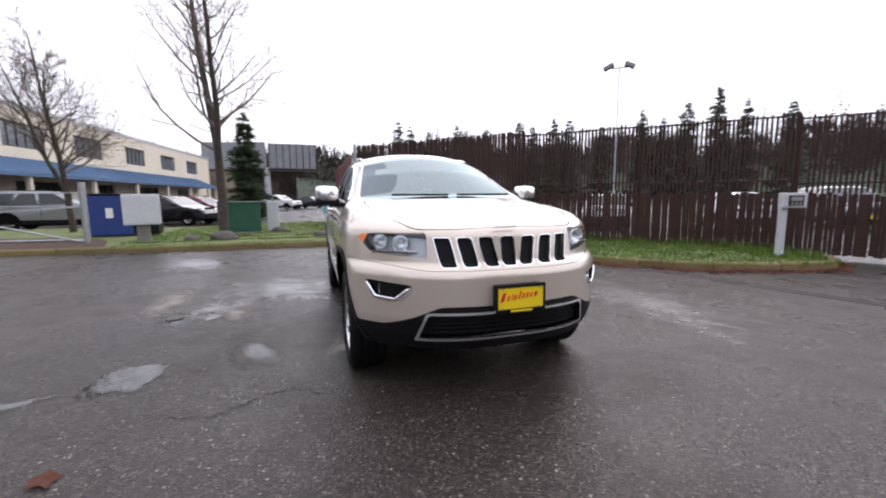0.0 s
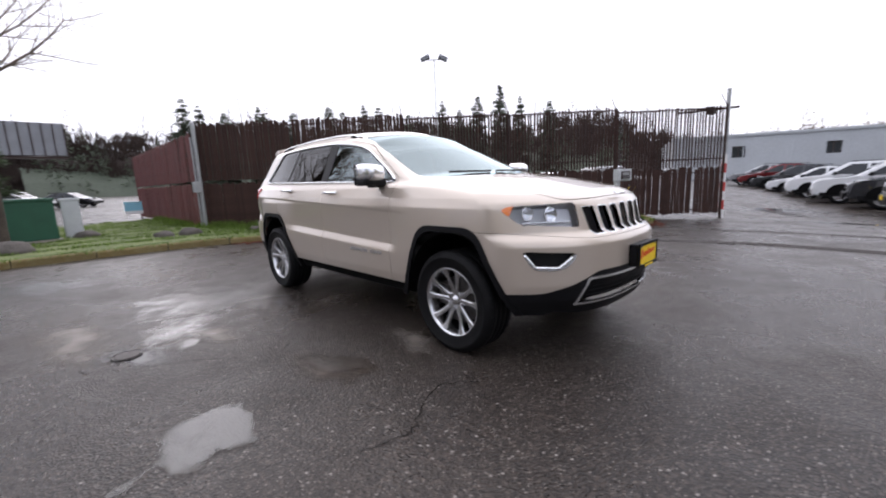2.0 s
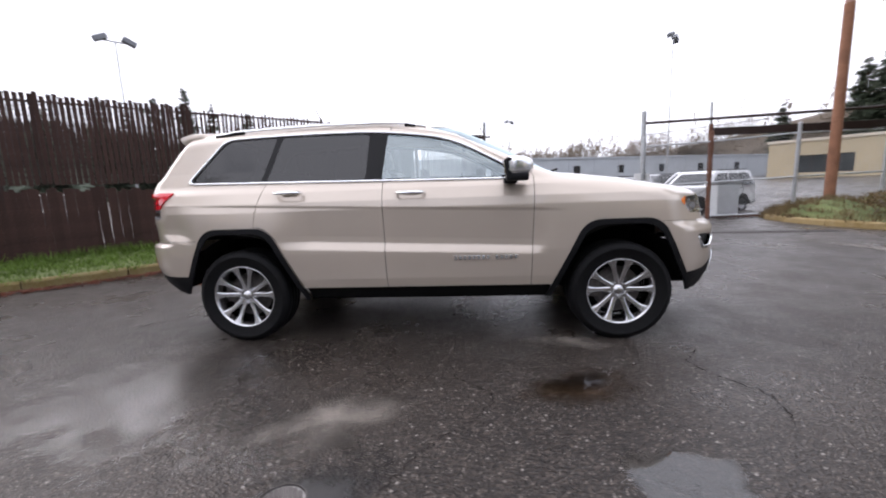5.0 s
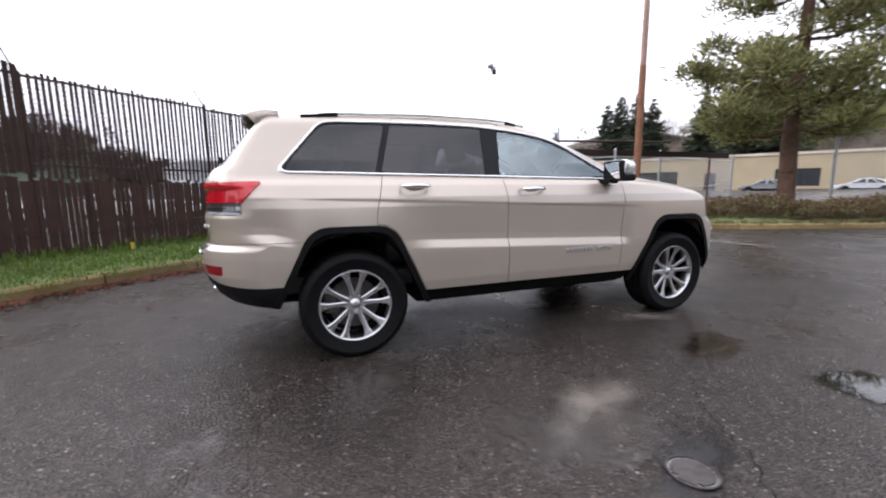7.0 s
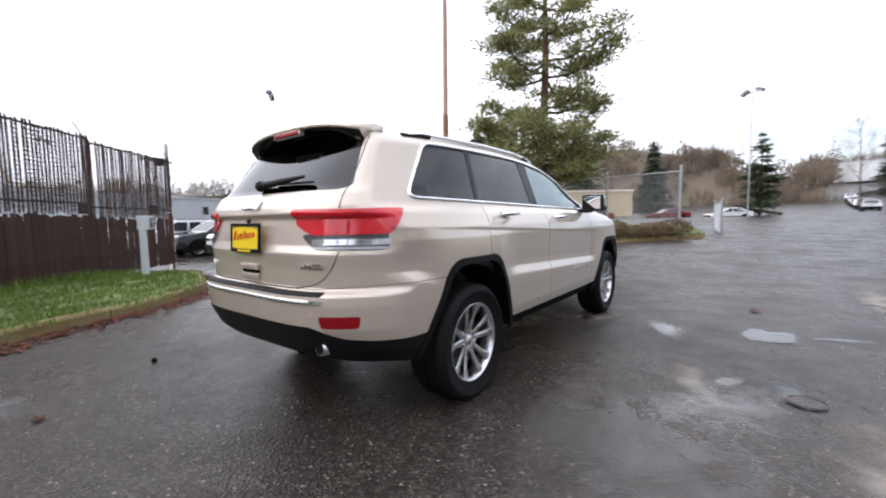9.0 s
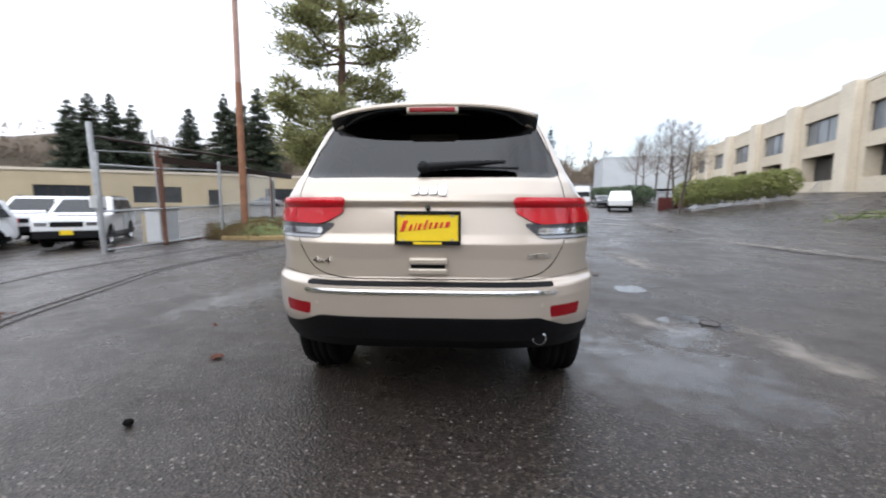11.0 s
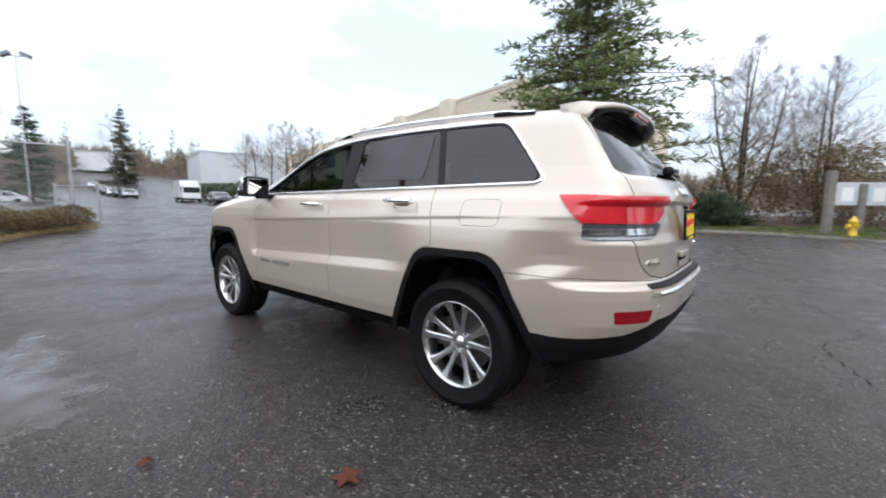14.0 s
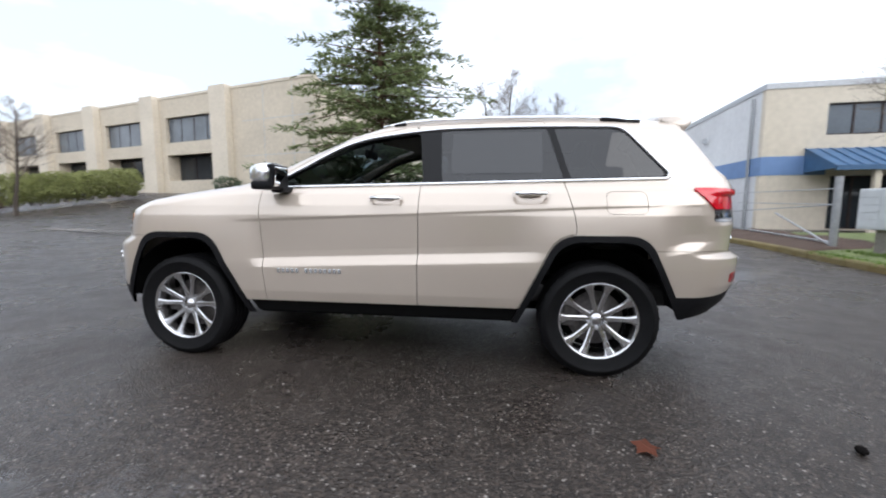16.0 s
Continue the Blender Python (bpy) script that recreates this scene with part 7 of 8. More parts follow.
# white and cream warehouse with the blue band and blue metal canopy
def warehouse():
    t = thing("warehouse", "cream and white warehouse with a blue band and blue canopy", "building", pose(-16.2, 12.0, 0, 0, 0, 85))
    # local x runs north along the front, local y west; the front faces local -y
    H = 6.0
    fh = [(2.3, 7.2, 4.0, 5.3), (9.5, 12.5, 4.0, 5.3), (15.0, 18.0, 4.0, 5.3), (21, 24, 4.0, 5.3), (27, 30, 4.0, 5.3), (33, 36, 4.0, 5.3)]
    dh = [(2.6, 5.2, .05, 2.3), (5.5, 7.2, .05, 2.3), (10, 14, .7, 2.3), (17, 19, .05, 2.3), (22, 26, .7, 2.3), (30, 34, .7, 2.3)]
    wall_slab(t, "front_wall", 0, 40, 0, H - .02, "concrete_pale", fh + dh, .3)
    for h in fh:
        window(t, *h, .02, "window_grey", 4)
    for h in dh:
        window(t, *h, .02, "window_dark", 2)
    bm = nb(); box(bm, 0, .3, 0, .3, 42, H - .02); ob = part("side_wall", bm, M["wall_white"], t, "white side wall")
    bm = nb(); box(bm, -.03, -.03, H - .02, 40, .32, H + .22); part("coping", bm, M["galv"], t)
    bm = nb(); box(bm, -.03, .32, H - .02, .32, 42, H + .22); part("coping", bm, M["galv"], t)
    bm = nb(); box(bm, -.02, -.02, 2.35, 2.4, .002, 3.15); part("band", bm, M["blue_band"], t, "blue painted band")
    bm = nb(); box(bm, -.02, .0, 2.35, .002, 42, 3.15); part("band", bm, M["blue_band"], t, "blue painted band")
    bm = nb(); box(bm, .3, .3, H - .6, 40, 42, H - .4); part("roof", bm, M["wall_grey"], t)
    bm = nb(); box(bm, .3, 41.7, 0, 40, 42, H - .1); part("back_wall", bm, M["wall_white"], t)
    bm = nb(); box(bm, 39.7, .3, 0, 40, 41.7, H - .1); part("end_wall", bm, M["wall_white"], t)
    bm = nb(); tube(bm, (-.1, .9, 0), (-.1, .9, H - .2), .06, n=8); part("downpipe", bm, M["galv"], t)
    bm = nb(); box(bm, -.25, 6.0, 4.6, .0, 6.35, 4.85, .02); part("wall_lamp", bm, M["white_metal"], t)
    # canopy of standing-seam metal
    c = new("canopy"); c.parent = t; c["label"] = "blue standing-seam metal canopy"
    x0, x1 = 1.6, 36
    bm = nb()
    vs = [bm.verts.new(p) for p in ((x0, -2.0, 2.55), (x1, -2.0, 2.55), (x1, 0, 3.45), (x0, 0, 3.45), (x0, -2.0, 2.47), (x1, -2.0, 2.47), (x1, 0, 3.37), (x0, 0, 3.37))]
    for f in ((0, 1, 2, 3), (7, 6, 5, 4), (4, 5, 1, 0), (1, 5, 6, 2), (4, 0, 3, 7)):
        bm.faces.new([vs[i] for i in f])
    part("canopy_sheet", bm, M["blue"], c)
    for i in range(int((x1 - x0) / .45)):
        x = x0 + i * .45
        bm = nb(); tube(bm, (x, -2.02, 2.57), (x, 0, 3.47), .022, n=5); part("seam", bm, M["blue"], c)
    bm = nb()
    for x in (x0, x1 - .04):
        v = [bm.verts.new(p) for p in ((x, -2.0, 2.47), (x, 0, 3.45), (x, 0, 2.45), (x + .04, -2.0, 2.47), (x + .04, 0, 3.45), (x + .04, 0, 2.45))]
        for f in ((0, 1, 2), (5, 4, 3), (0, 3, 4, 1), (1, 4, 5, 2), (2, 5, 3, 0)):
            bm.faces.new([v[i] for i in f])
    part("canopy_end", bm, M["blue"], c)
    bm = nb(); box(bm, x0, -2.05, 2.40, x1, -1.98, 2.58); part("gutter", bm, M["blue"], c)
    for x in (3.0, 8, 13, 18, 23, 28, 33, 35.6):
        bm = nb(); box(bm, x - .1, -1.95, 0, x + .1, -1.75, 2.5, .01); part("column", bm, M["concrete_pale"], c)
    return t


warehouse()


def plain_block(name, label, x, y, z, yaw, L, W, H, mat, windows=(), doors=(), roof="wall_grey", ribs=0, pane="window_dark"):
    t = thing(name, label, "building", pose(x, y, z, 0, 0, yaw))
    holes = [*windows, *doors]
    wall_slab(t, "front_wall", 0, L, -1, H, mat, holes, .3)
    for h in holes:
        window(t, *h, .02, pane, max(1, int((h[1] - h[0]) / 1.6)))
    bm = nb(); box(bm, 0, .3, -1, .3, W, H); part("side_wall", bm, M[mat], t)
    bm = nb(); box(bm, L - .3, .3, -1, L, W, H); part("side_wall", bm, M[mat], t)
    bm = nb(); box(bm, .3, W - .3, -1, L - .3, W, H); part("back_wall", bm, M[mat], t)
    bm = nb(); box(bm, -.15, -.15, H, L + .15, W + .1, H + .28); part("roof", bm, M[roof], t)
    for i in range(ribs):
        x = L * (i + .5) / ribs
        bm = nb(); box(bm, x - .05, -.05, -1, x + .05, 0, H); part("wall_rib", bm, M[roof], t)
    return t


plain_block("long_warehouse", "long low grey metal warehouse behind the parked cars", 53.5, 13.0, -.2, 290.3, 85, 24, 4.9, "wall_grey",
            [(6 + 8.5 * k, 7.3 + 8.5 * k, 2.5, 3.8) for k in range(9)], ribs=18)
plain_block("low_shop", "low tan shop building with wide windows across the street", 50.6, -37, .8, 213, 46, 16, 4.0, "wall_tan",
            [(3, 8, .4, 2.4), (12, 17, .4, 2.4), (27, 31, .4, 2.4)], [(20, 21.2, 0, 2.1)], "concrete_pale")
plain_block("white_hall", "low white hall up the street", -36, -112, 5.5, 78, 20, 18, 6.0, "wall_grey", [], [])
plain_block("cream_annex", "low cream annex standing out from the warehouse", -37.1, 9.1, 0, 85, 4.75, 12, 5.4, "concrete_pale", [], [], "galv")
plain_block("far_house", "pale house on the hill up the street", -27, -165, 10.5, 60, 14, 9, 4.2, "wall_white", [(2, 4, 2, 4), (7, 9, 2, 4)], [])
bm = nb(); box(bm, -2, -58, .3, 70, -44, .34)
me_ = part("street", bm, M["road_grey"], None); me_.matrix_world = pose(20, -8, .1, 0, 0, 33)
tagged(me_, "grey through street behind the fence", "road", kind="structure")

# ==== posts, gates, poles ====
t = thing("utility_pole", "tall weathered orange-brown timber utility pole", "pole", pose(7.8, -9.9, tz(7.8, -9.9)))
bm = nb(); tube(bm, (0, 0, -.3), (-.05, .05, 5.3), .125, .112, 16); part("butt", bm, M["pole_wood"], t)
bm = nb(); tube(bm, (-.05, .05, 5.3), (-.15, .1, 13), .10, .08, 14); part("shaft", bm, M["pole_pale"], t, "paler bleached upper shaft")
bm = nb(); box(bm, -.24, -.24, -.1, .24, .24, .16, .03); part("footing", bm, M["kerb"], t)


def link_panel(a, b, z0, z1, parent, pitch=.11, r=.0035):
    """Chain-link wires between two posts, as crossing zigzags."""
    a, b = Vector(a), Vector(b)
    d = b - a
    L = math.hypot(d.x, d.y)
    u = Vector((d.x / L, d.y / L, 0))
    H = z1 - z0
    vs, fs = [], []
    n = int((L + H) / pitch)
    for s in (-1, 1):
        for i in range(n):
            x0 = i * pitch - (H if s > 0 else 0)
            p, q = [x0, 0.0], [x0 + s * H, H]
            if s < 0:
                p, q = [x0, 0.0], [x0 - H, H]
            # clip to the panel
            t0, t1 = 0.0, 1.0
            dx = q[0] - p[0]
            for lim, sg in ((0, 1), (L, -1)):
                f0, f1 = sg * (p[0] - lim), sg * (q[0] - lim)
                if f0 < 0 and f1 < 0:
                    t0 = 2
                elif f0 < 0:
                    t0 = max(t0, f0 / (f0 - f1))
                elif f1 < 0:
                    t1 = min(t1, f0 / (f0 - f1))
            if t0 >= t1:
                continue
            A = a + u * (p[0] + dx * t0) + Vector((0, 0, z0 + H * t0))
            B = a + u * (p[0] + dx * t1) + Vector((0, 0, z0 + H * t1))
            limb(vs, fs, A, B, r, r, 3)
    ob = new("chain_link", mesh_of("chain_link", vs, fs, M["galv"]))
    ob.parent = parent
    return ob


def chain_fence(label, pts, h, post_mats, z0=.05, top=True, mid=False, over=.25, group="chain-link fence"):
    for k, (a, b) in enumerate(zip(pts, pts[1:])):
        za, zb = tz(*a), tz(*b)
        t = thing("chain_link_fence", label, "fence", group=group)
        ends = [(a, za)] + ([(b, zb)] if k == len(pts) - 2 else [])
        for (p, z), m_ in zip(ends, (post_mats[k % len(post_mats)], post_mats[(k + 1) % len(post_mats)])):
            bm = nb(); tube(bm, (*p, z - .1), (*p, z + h + over), .05, n=12); bmesh.ops.create_icosphere(bm, subdivisions=1, radius=.06, matrix=Matrix.Translation((*p, z + h + over)))
            part("post", bm, M[m_], t)
        for zz, on in ((h, top), (h * .48, mid), (z0 + .05, True)):
            if on:
                bm = nb(); tube(bm, (*a, za + zz), (*b, zb + zz), .024, n=8); part("rail", bm, M["galv"], t)
        link_panel((*a, za), (*b, za), z0, h, t)


chain_fence("galvanised chain-link fence with rusty posts by the gate", [(9.2, -5.6), (8.9, -7.4), (8.35, -9.4), (8.9, -12.2), (10, -16.5), (12, -21)], 2.3, ["galv", "rust", "galv"], mid=True)
chain_fence("tall galvanised chain-link gate leaf standing open", [(.05, -15.3), (3.1, -16.1), (5.2, -16.3)], 2.75, ["galv"], over=.2, group="gate leaf")
chain_fence("low galvanised chain-link leaf behind the gate", [(-1.2, -18.5), (-.6, -24)], 1.5, ["galv"], over=.1, group="rear gate leaf")
# high gate frame over the drive
t = thing("drive_gate", "tall galvanised gate frame over the drive", "gate", pose(9.2, -5.6, tz(9.2, -5.6)))
bm = nb(); tube(bm, (0, 0, 0), (.12, 0, 3.35), .07, n=12); part("post", bm, M["galv"], t)
bm = nb(); tube(bm, (-.3, -1.8, 0), (-.2, -1.8, 2.85), .06, n=12); part("post", bm, M["rust"], t, "rusty gate post")
bm = nb(); tube(bm, (-.16, -1.86, 0), (-.06, -1.86, 3.5), .038, n=10); part("post", bm, M["galv"], t)
bm = nb(); tube(bm, (.1, 0, 3.0), (-.8, -6.5, 3.05), .04, n=8); part("beam", bm, M["dark_steel"], t)
bm = nb(); box(bm, -.06, -8.2, -.11, .06, 0, .11, .01, Matrix.Translation((-.25, -1.8, 2.62)) @ Matrix.Rotation(radians(-3), 4, "Z")); part("top_beam", bm, M["dark_steel"], t, "heavy dark sliding-gate beam")
bm = nb(); tube(bm, (.1, 0, .12), (-.8, -6.5, .12), .04, n=8); part("bottom_rail", bm, M["rust"], t)
bm = nb(); tube(bm, (.1, 0, 2.65), (-.5, -3.2, 2.9), .012, n=6); part("brace", bm, M["galv"], t)
bm = nb(); lathe(bm, [(.0, -.03), (.11, -.03), (.12, 0), (.11, .03), (.0, .03)], 20, "x", Matrix.Translation((.05, -.25, .12))); part("gate_wheel", bm, M["iron"], t)
bm = nb(); box(bm, .02, -.2, 1.2, .06, .25, 1.5, .005); part("gate_sign", bm, M["white"], t)
t = thing("wheelie_bin", "grey-green plastic bin behind the gate", "bin", pose(9.6, -8.2, tz(9.6, -8.2)))
bm = nb(); box(bm, -.32, -.32, .05, .32, .32, 1.05, .05); part("body", bm, M["white_metal"], t)
bm = nb(); box(bm, -.35, -.35, 1.05, .35, .35, 1.15, .03); part("lid", bm, M["galv"], t)
t = thing("bollard", "pale timber bollard by the gate", "bollard", pose(10.5, -8.6, tz(10.5, -8.6)))
bm = nb(); tube(bm, (0, 0, 0), (0, 0, 1.0), .09, n=14); part("post", bm, M["wall_tan"], t)


def flood(label, x, y, h, heads=2, z=0):
    t = thing("floodlight_pole", label, "floodlight", pose(x, y, z, 0, 0, -38))
    bm = nb(); tube(bm, (0, 0, 0), (0, 0, h), .065, .045, 12); part("pole", bm, M["galv"], t)
    bm = nb(); tube(bm, (-.8, 0, h), (.8, 0, h), .05, n=8); part("crossarm", bm, M["galv"], t)
    for s in (-1, 1)[:heads]:
        bm = nb(); box(bm, -.38, -.22, -.16, .38, .22, .16, .05, Matrix.Translation((s * .75, 0, h + .12)) @ Matrix.Rotation(radians(25) * s, 4, "Y")); part("lamp_head", bm, M["billboard"], t)


flood("tall twin-headed floodlight pole behind the fence", 21.9, 22.2, 11.0)
flood("tall twin-headed floodlight pole in the car yard", 33, -17, 12.5)
flood("far twin-headed floodlight pole", 62, -6, 10.5)
flood("street light pole up the road", -1.9, -48, 13.2)

# north side: gate pole, mailbox, bins, boxes
t = thing("swing_barrier", "galvanised swing barrier with a round post", "barrier", pose(-6.65, 8.2, .1))
bm = nb(); tube(bm, (0, 0, -.1), (0, 0, 1.62), .075, n=14); part("post", bm, M["galv"], t)
for z0_, z1_ in ((1.35, 1.42), (1.0, 1.06), (.15, .12)):
    bm = nb(); tube(bm, (0, 0, z0_), (-6.5, 1.4, z1_), .012 if z0_ > .5 else .028, n=8); part("bar", bm, M["galv"], t)
bm = nb(); tube(bm, (-.1, 0, .1), (-3.0, .6, .75), .024, n=8); part("brace", bm, M["galv"], t)
bm = nb(); tube(bm, (0, 0, 1.0), (-5.4, -1.2, .62), .012, n=6); part("chain", bm, M["galv"], t)
t = thing("cluster_mailbox", "grey steel cluster mailbox on a concrete pedestal", "mailbox", pose(-5.42, 8.26, .05, 0, 0, 14))
bm = nb(); box(bm, -.14, -.12, -.1, .14, .12, .56, .01); part("pedestal", bm, M["kerb"], t)
bm = nb(); box(bm, -.40, -.24, .56, .40, .24, 1.36, .02); part("cabinet", bm, M["white_metal"], t)
for i in range(2):
    for j in range(5):
        bm = nb(); box(bm, -.37 + i * .37, -.252, .61 + j * .145, -.02 + i * .37, -.240, .74 + j * .145, .004); part("mail_door", bm, M["white_metal"], t)
t = thing("skip_bin", "dark blue steel waste bin with a white notice", "bin", pose(-7.1, 10.8, .1, 0, 0, 12))
bm = nb(); box(bm, -.60, -.5, .08, .60, .5, 1.30, .03); part("body", bm, M["blue_bin"], t)
bm = nb(); box(bm, -.63, -.53, 1.30, .63, .53, 1.36, .02); part("lid", bm, M["black_plastic"], t)
bm = nb(); box(bm, -.05, -.512, .62, .13, -.50, .92); part("notice", bm, M["white"], t)
t = thing("skip_bin", "black plastic waste bin beside the blue one", "bin", pose(-6.15, 10.9, .1, 0, 0, 8))
bm = nb(); box(bm, -.32, -.42, .08, .32, .42, 1.2, .03); part("body", bm, M["black_plastic"], t)
bm = nb(); box(bm, -.35, -.45, 1.2, .35, .45, 1.26, .02); part("lid", bm, M["black_plastic"], t)
t = thing("utility_box", "green ground-mounted transformer box", "utility box", pose(-3.4, 10.35, .12, 0, 0, 10))
bm = nb(); box(bm, -.68, -.55, -.05, .68, .55, .08, .01); part("plinth", bm, M["kerb"], t)
bm = nb(); box(bm, -.62, -.5, .08, .62, .5, 1.02, .03); part("cabinet", bm, M["green_bin"], t)
bm = nb(); box(bm, -.64, -.52, .98, .64, .52, 1.06, .03); part("lid", bm, M["green_bin"], t)
t = thing("utility_box", "white-grey telephone cabinet on the lawn", "utility box", pose(-2.4, 10.8, .12))
bm = nb(); box(bm, -.18, -.14, -.05, .18, .14, 1.0, .02); part("cabinet", bm, M["white_metal"], t)
bm = nb(); box(bm, -.20, -.16, .96, .20, .16, 1.03, .015); part("cap", bm, M["white_metal"], t)
for k, (x, y, r) in enumerate([(-3.45, 8.1, .28), (-.9, 8.3, .17), (-.35, 8.2, .2), (-4.3, 8.2, .16), (1.0, 7.6, .12), (-2.2, 10.4, .2)]):
    bm = nb()
    bmesh.ops.create_icosphere(bm, subdivisions=3, radius=1)
    for v in bm.verts:
        f = 1 + .25 * noise.noise(v.co * 1.3 + Vector((k * 3, 0, 0)))
        v.co = Vector((v.co.x * r * 1.3 * f, v.co.y * r * f, v.co.z * r * .7 * f))
    ob = part("boulder", bm, M["rock"], None, "", True)
    ob.matrix_world = pose(x, y, .12 + r * .25)
    tagged(ob, "rounded dark grey boulder on the lawn", "rock", group="boulders")
t = thing("yard_sign", "small pale blue and white sign on the lawn", "sign", pose(-.25, 17.5, .12))
bm = nb(); box(bm, -.30, -.01, .35, .30, .01, .72); part("board", bm, M["sign_blue"], t)
bm = nb(); box(bm, -.30, -.013, .22, .30, .009, .35); part("lower_board", bm, M["white"], t)
for x in (-.2, .2):
    bm = nb(); tube(bm, (x, .012, -.1), (x, .012, .6), .012, n=6); part("stake", bm, M["galv"], t)
t = thing("billboard", "large grey-backed billboard on a steel column", "billboard", pose(-3.4, 61.3, 0, 0, 0, 4))
bm = nb(); tube(bm, (-3.6, 0, -.5), (-3.6, 0, 5.8), .42, n=16); part("column", bm, M["galv"], t)
bm = nb(); box(bm, -13, -.25, 5.6, -3.9, .25, 9.6, .05, Matrix.Rotation(radians(-18), 4, "Z")); part("panel", bm, M["billboard"], t)
bm = nb(); box(bm, -3.3, -.25, 5.7, 3.4, .25, 9.3, .05); part("panel", bm, M["billboard"], t)
for i in range(8):
    bm = nb(); box(bm, -3.2 + i * .93, -.34, 5.7, -3.1 + i * .93, -.25, 9.3); part("stud", bm, M["dark_steel"], t)
bm = nb(); box(bm, -3.5, -.8, 5.35, 3.4, .5, 5.55); part("catwalk", bm, M["dark_steel"], t)
bm = nb(); tube(bm, (-13, 3, 5.5), (3, 0, 5.5), .15, n=8); part("beam", bm, M["dark_steel"], t)

# west side: sign posts, hydrant
t = thing("post_sign", "weathered white board between two square concrete posts", "sign", pose(-18.4, 4.3, .1, 0, 0, 125))
for x in (0, 1.1):
    bm = nb(); box(bm, x - .12, -.12, -.1, x + .12, .12, 2.35 if x == 0 else 1.9, .02); part("post", bm, M["kerb"], t)
bm = nb(); box(bm, .15, -.03, 1.1, 2.2, .03, 1.95); part("board", bm, M["white_metal"], t)
for k in range(3):
    bm = nb(); box(bm, .4 + k * .55, -.036, 1.25, .8 + k * .55, -.03, 1.75); part("plain_bar", bm, M["sign_blue"] if k == 1 else M["white"], t)
t = thing("hydrant", "yellow fire hydrant in the grass", "hydrant", pose(-17.2, 4.9, .1, 0, 0, 30))
bm = nb(); lathe(bm, [(.0, 0), (.16, 0), (.16, .05), (.11, .07), (.11, .48), (.14, .50), (.14, .54), (.10, .60), (.05, .66), (.03, .72), (.0, .73)], 24, "z"); part("barrel", bm, M["hydrant"], t, "", True)
for s in (-1, 1):
    bm = nb(); tube(bm, (s * .1, 0, .40), (s * .21, 0, .40), .055, n=12); part("outlet", bm, M["hydrant"], t)
bm = nb(); tube(bm, (0, -.1, .36), (0, -.2, .36), .075, n=12); part("outlet", bm, M["hydrant"], t)
t = thing("meter_box", "small pale utility post on the bank", "utility box", pose(-20.2, -1.2, .1))
bm = nb(); box(bm, -.14, -.1, -.05, .14, .1, .78, .02); part("cabinet", bm, M["white_metal"], t)
t = thing("wood_fence", "low dark red timber fence beside the hedge", "fence", pose(-17.4, -33, tz(-17, -33), 0, 0, 200))
for k in range(16):
    bm = nb(); box(bm, k * .22, -.02, 0, k * .22 + .20, .02, 1.25); part("board", bm, M["slat_red"], t)

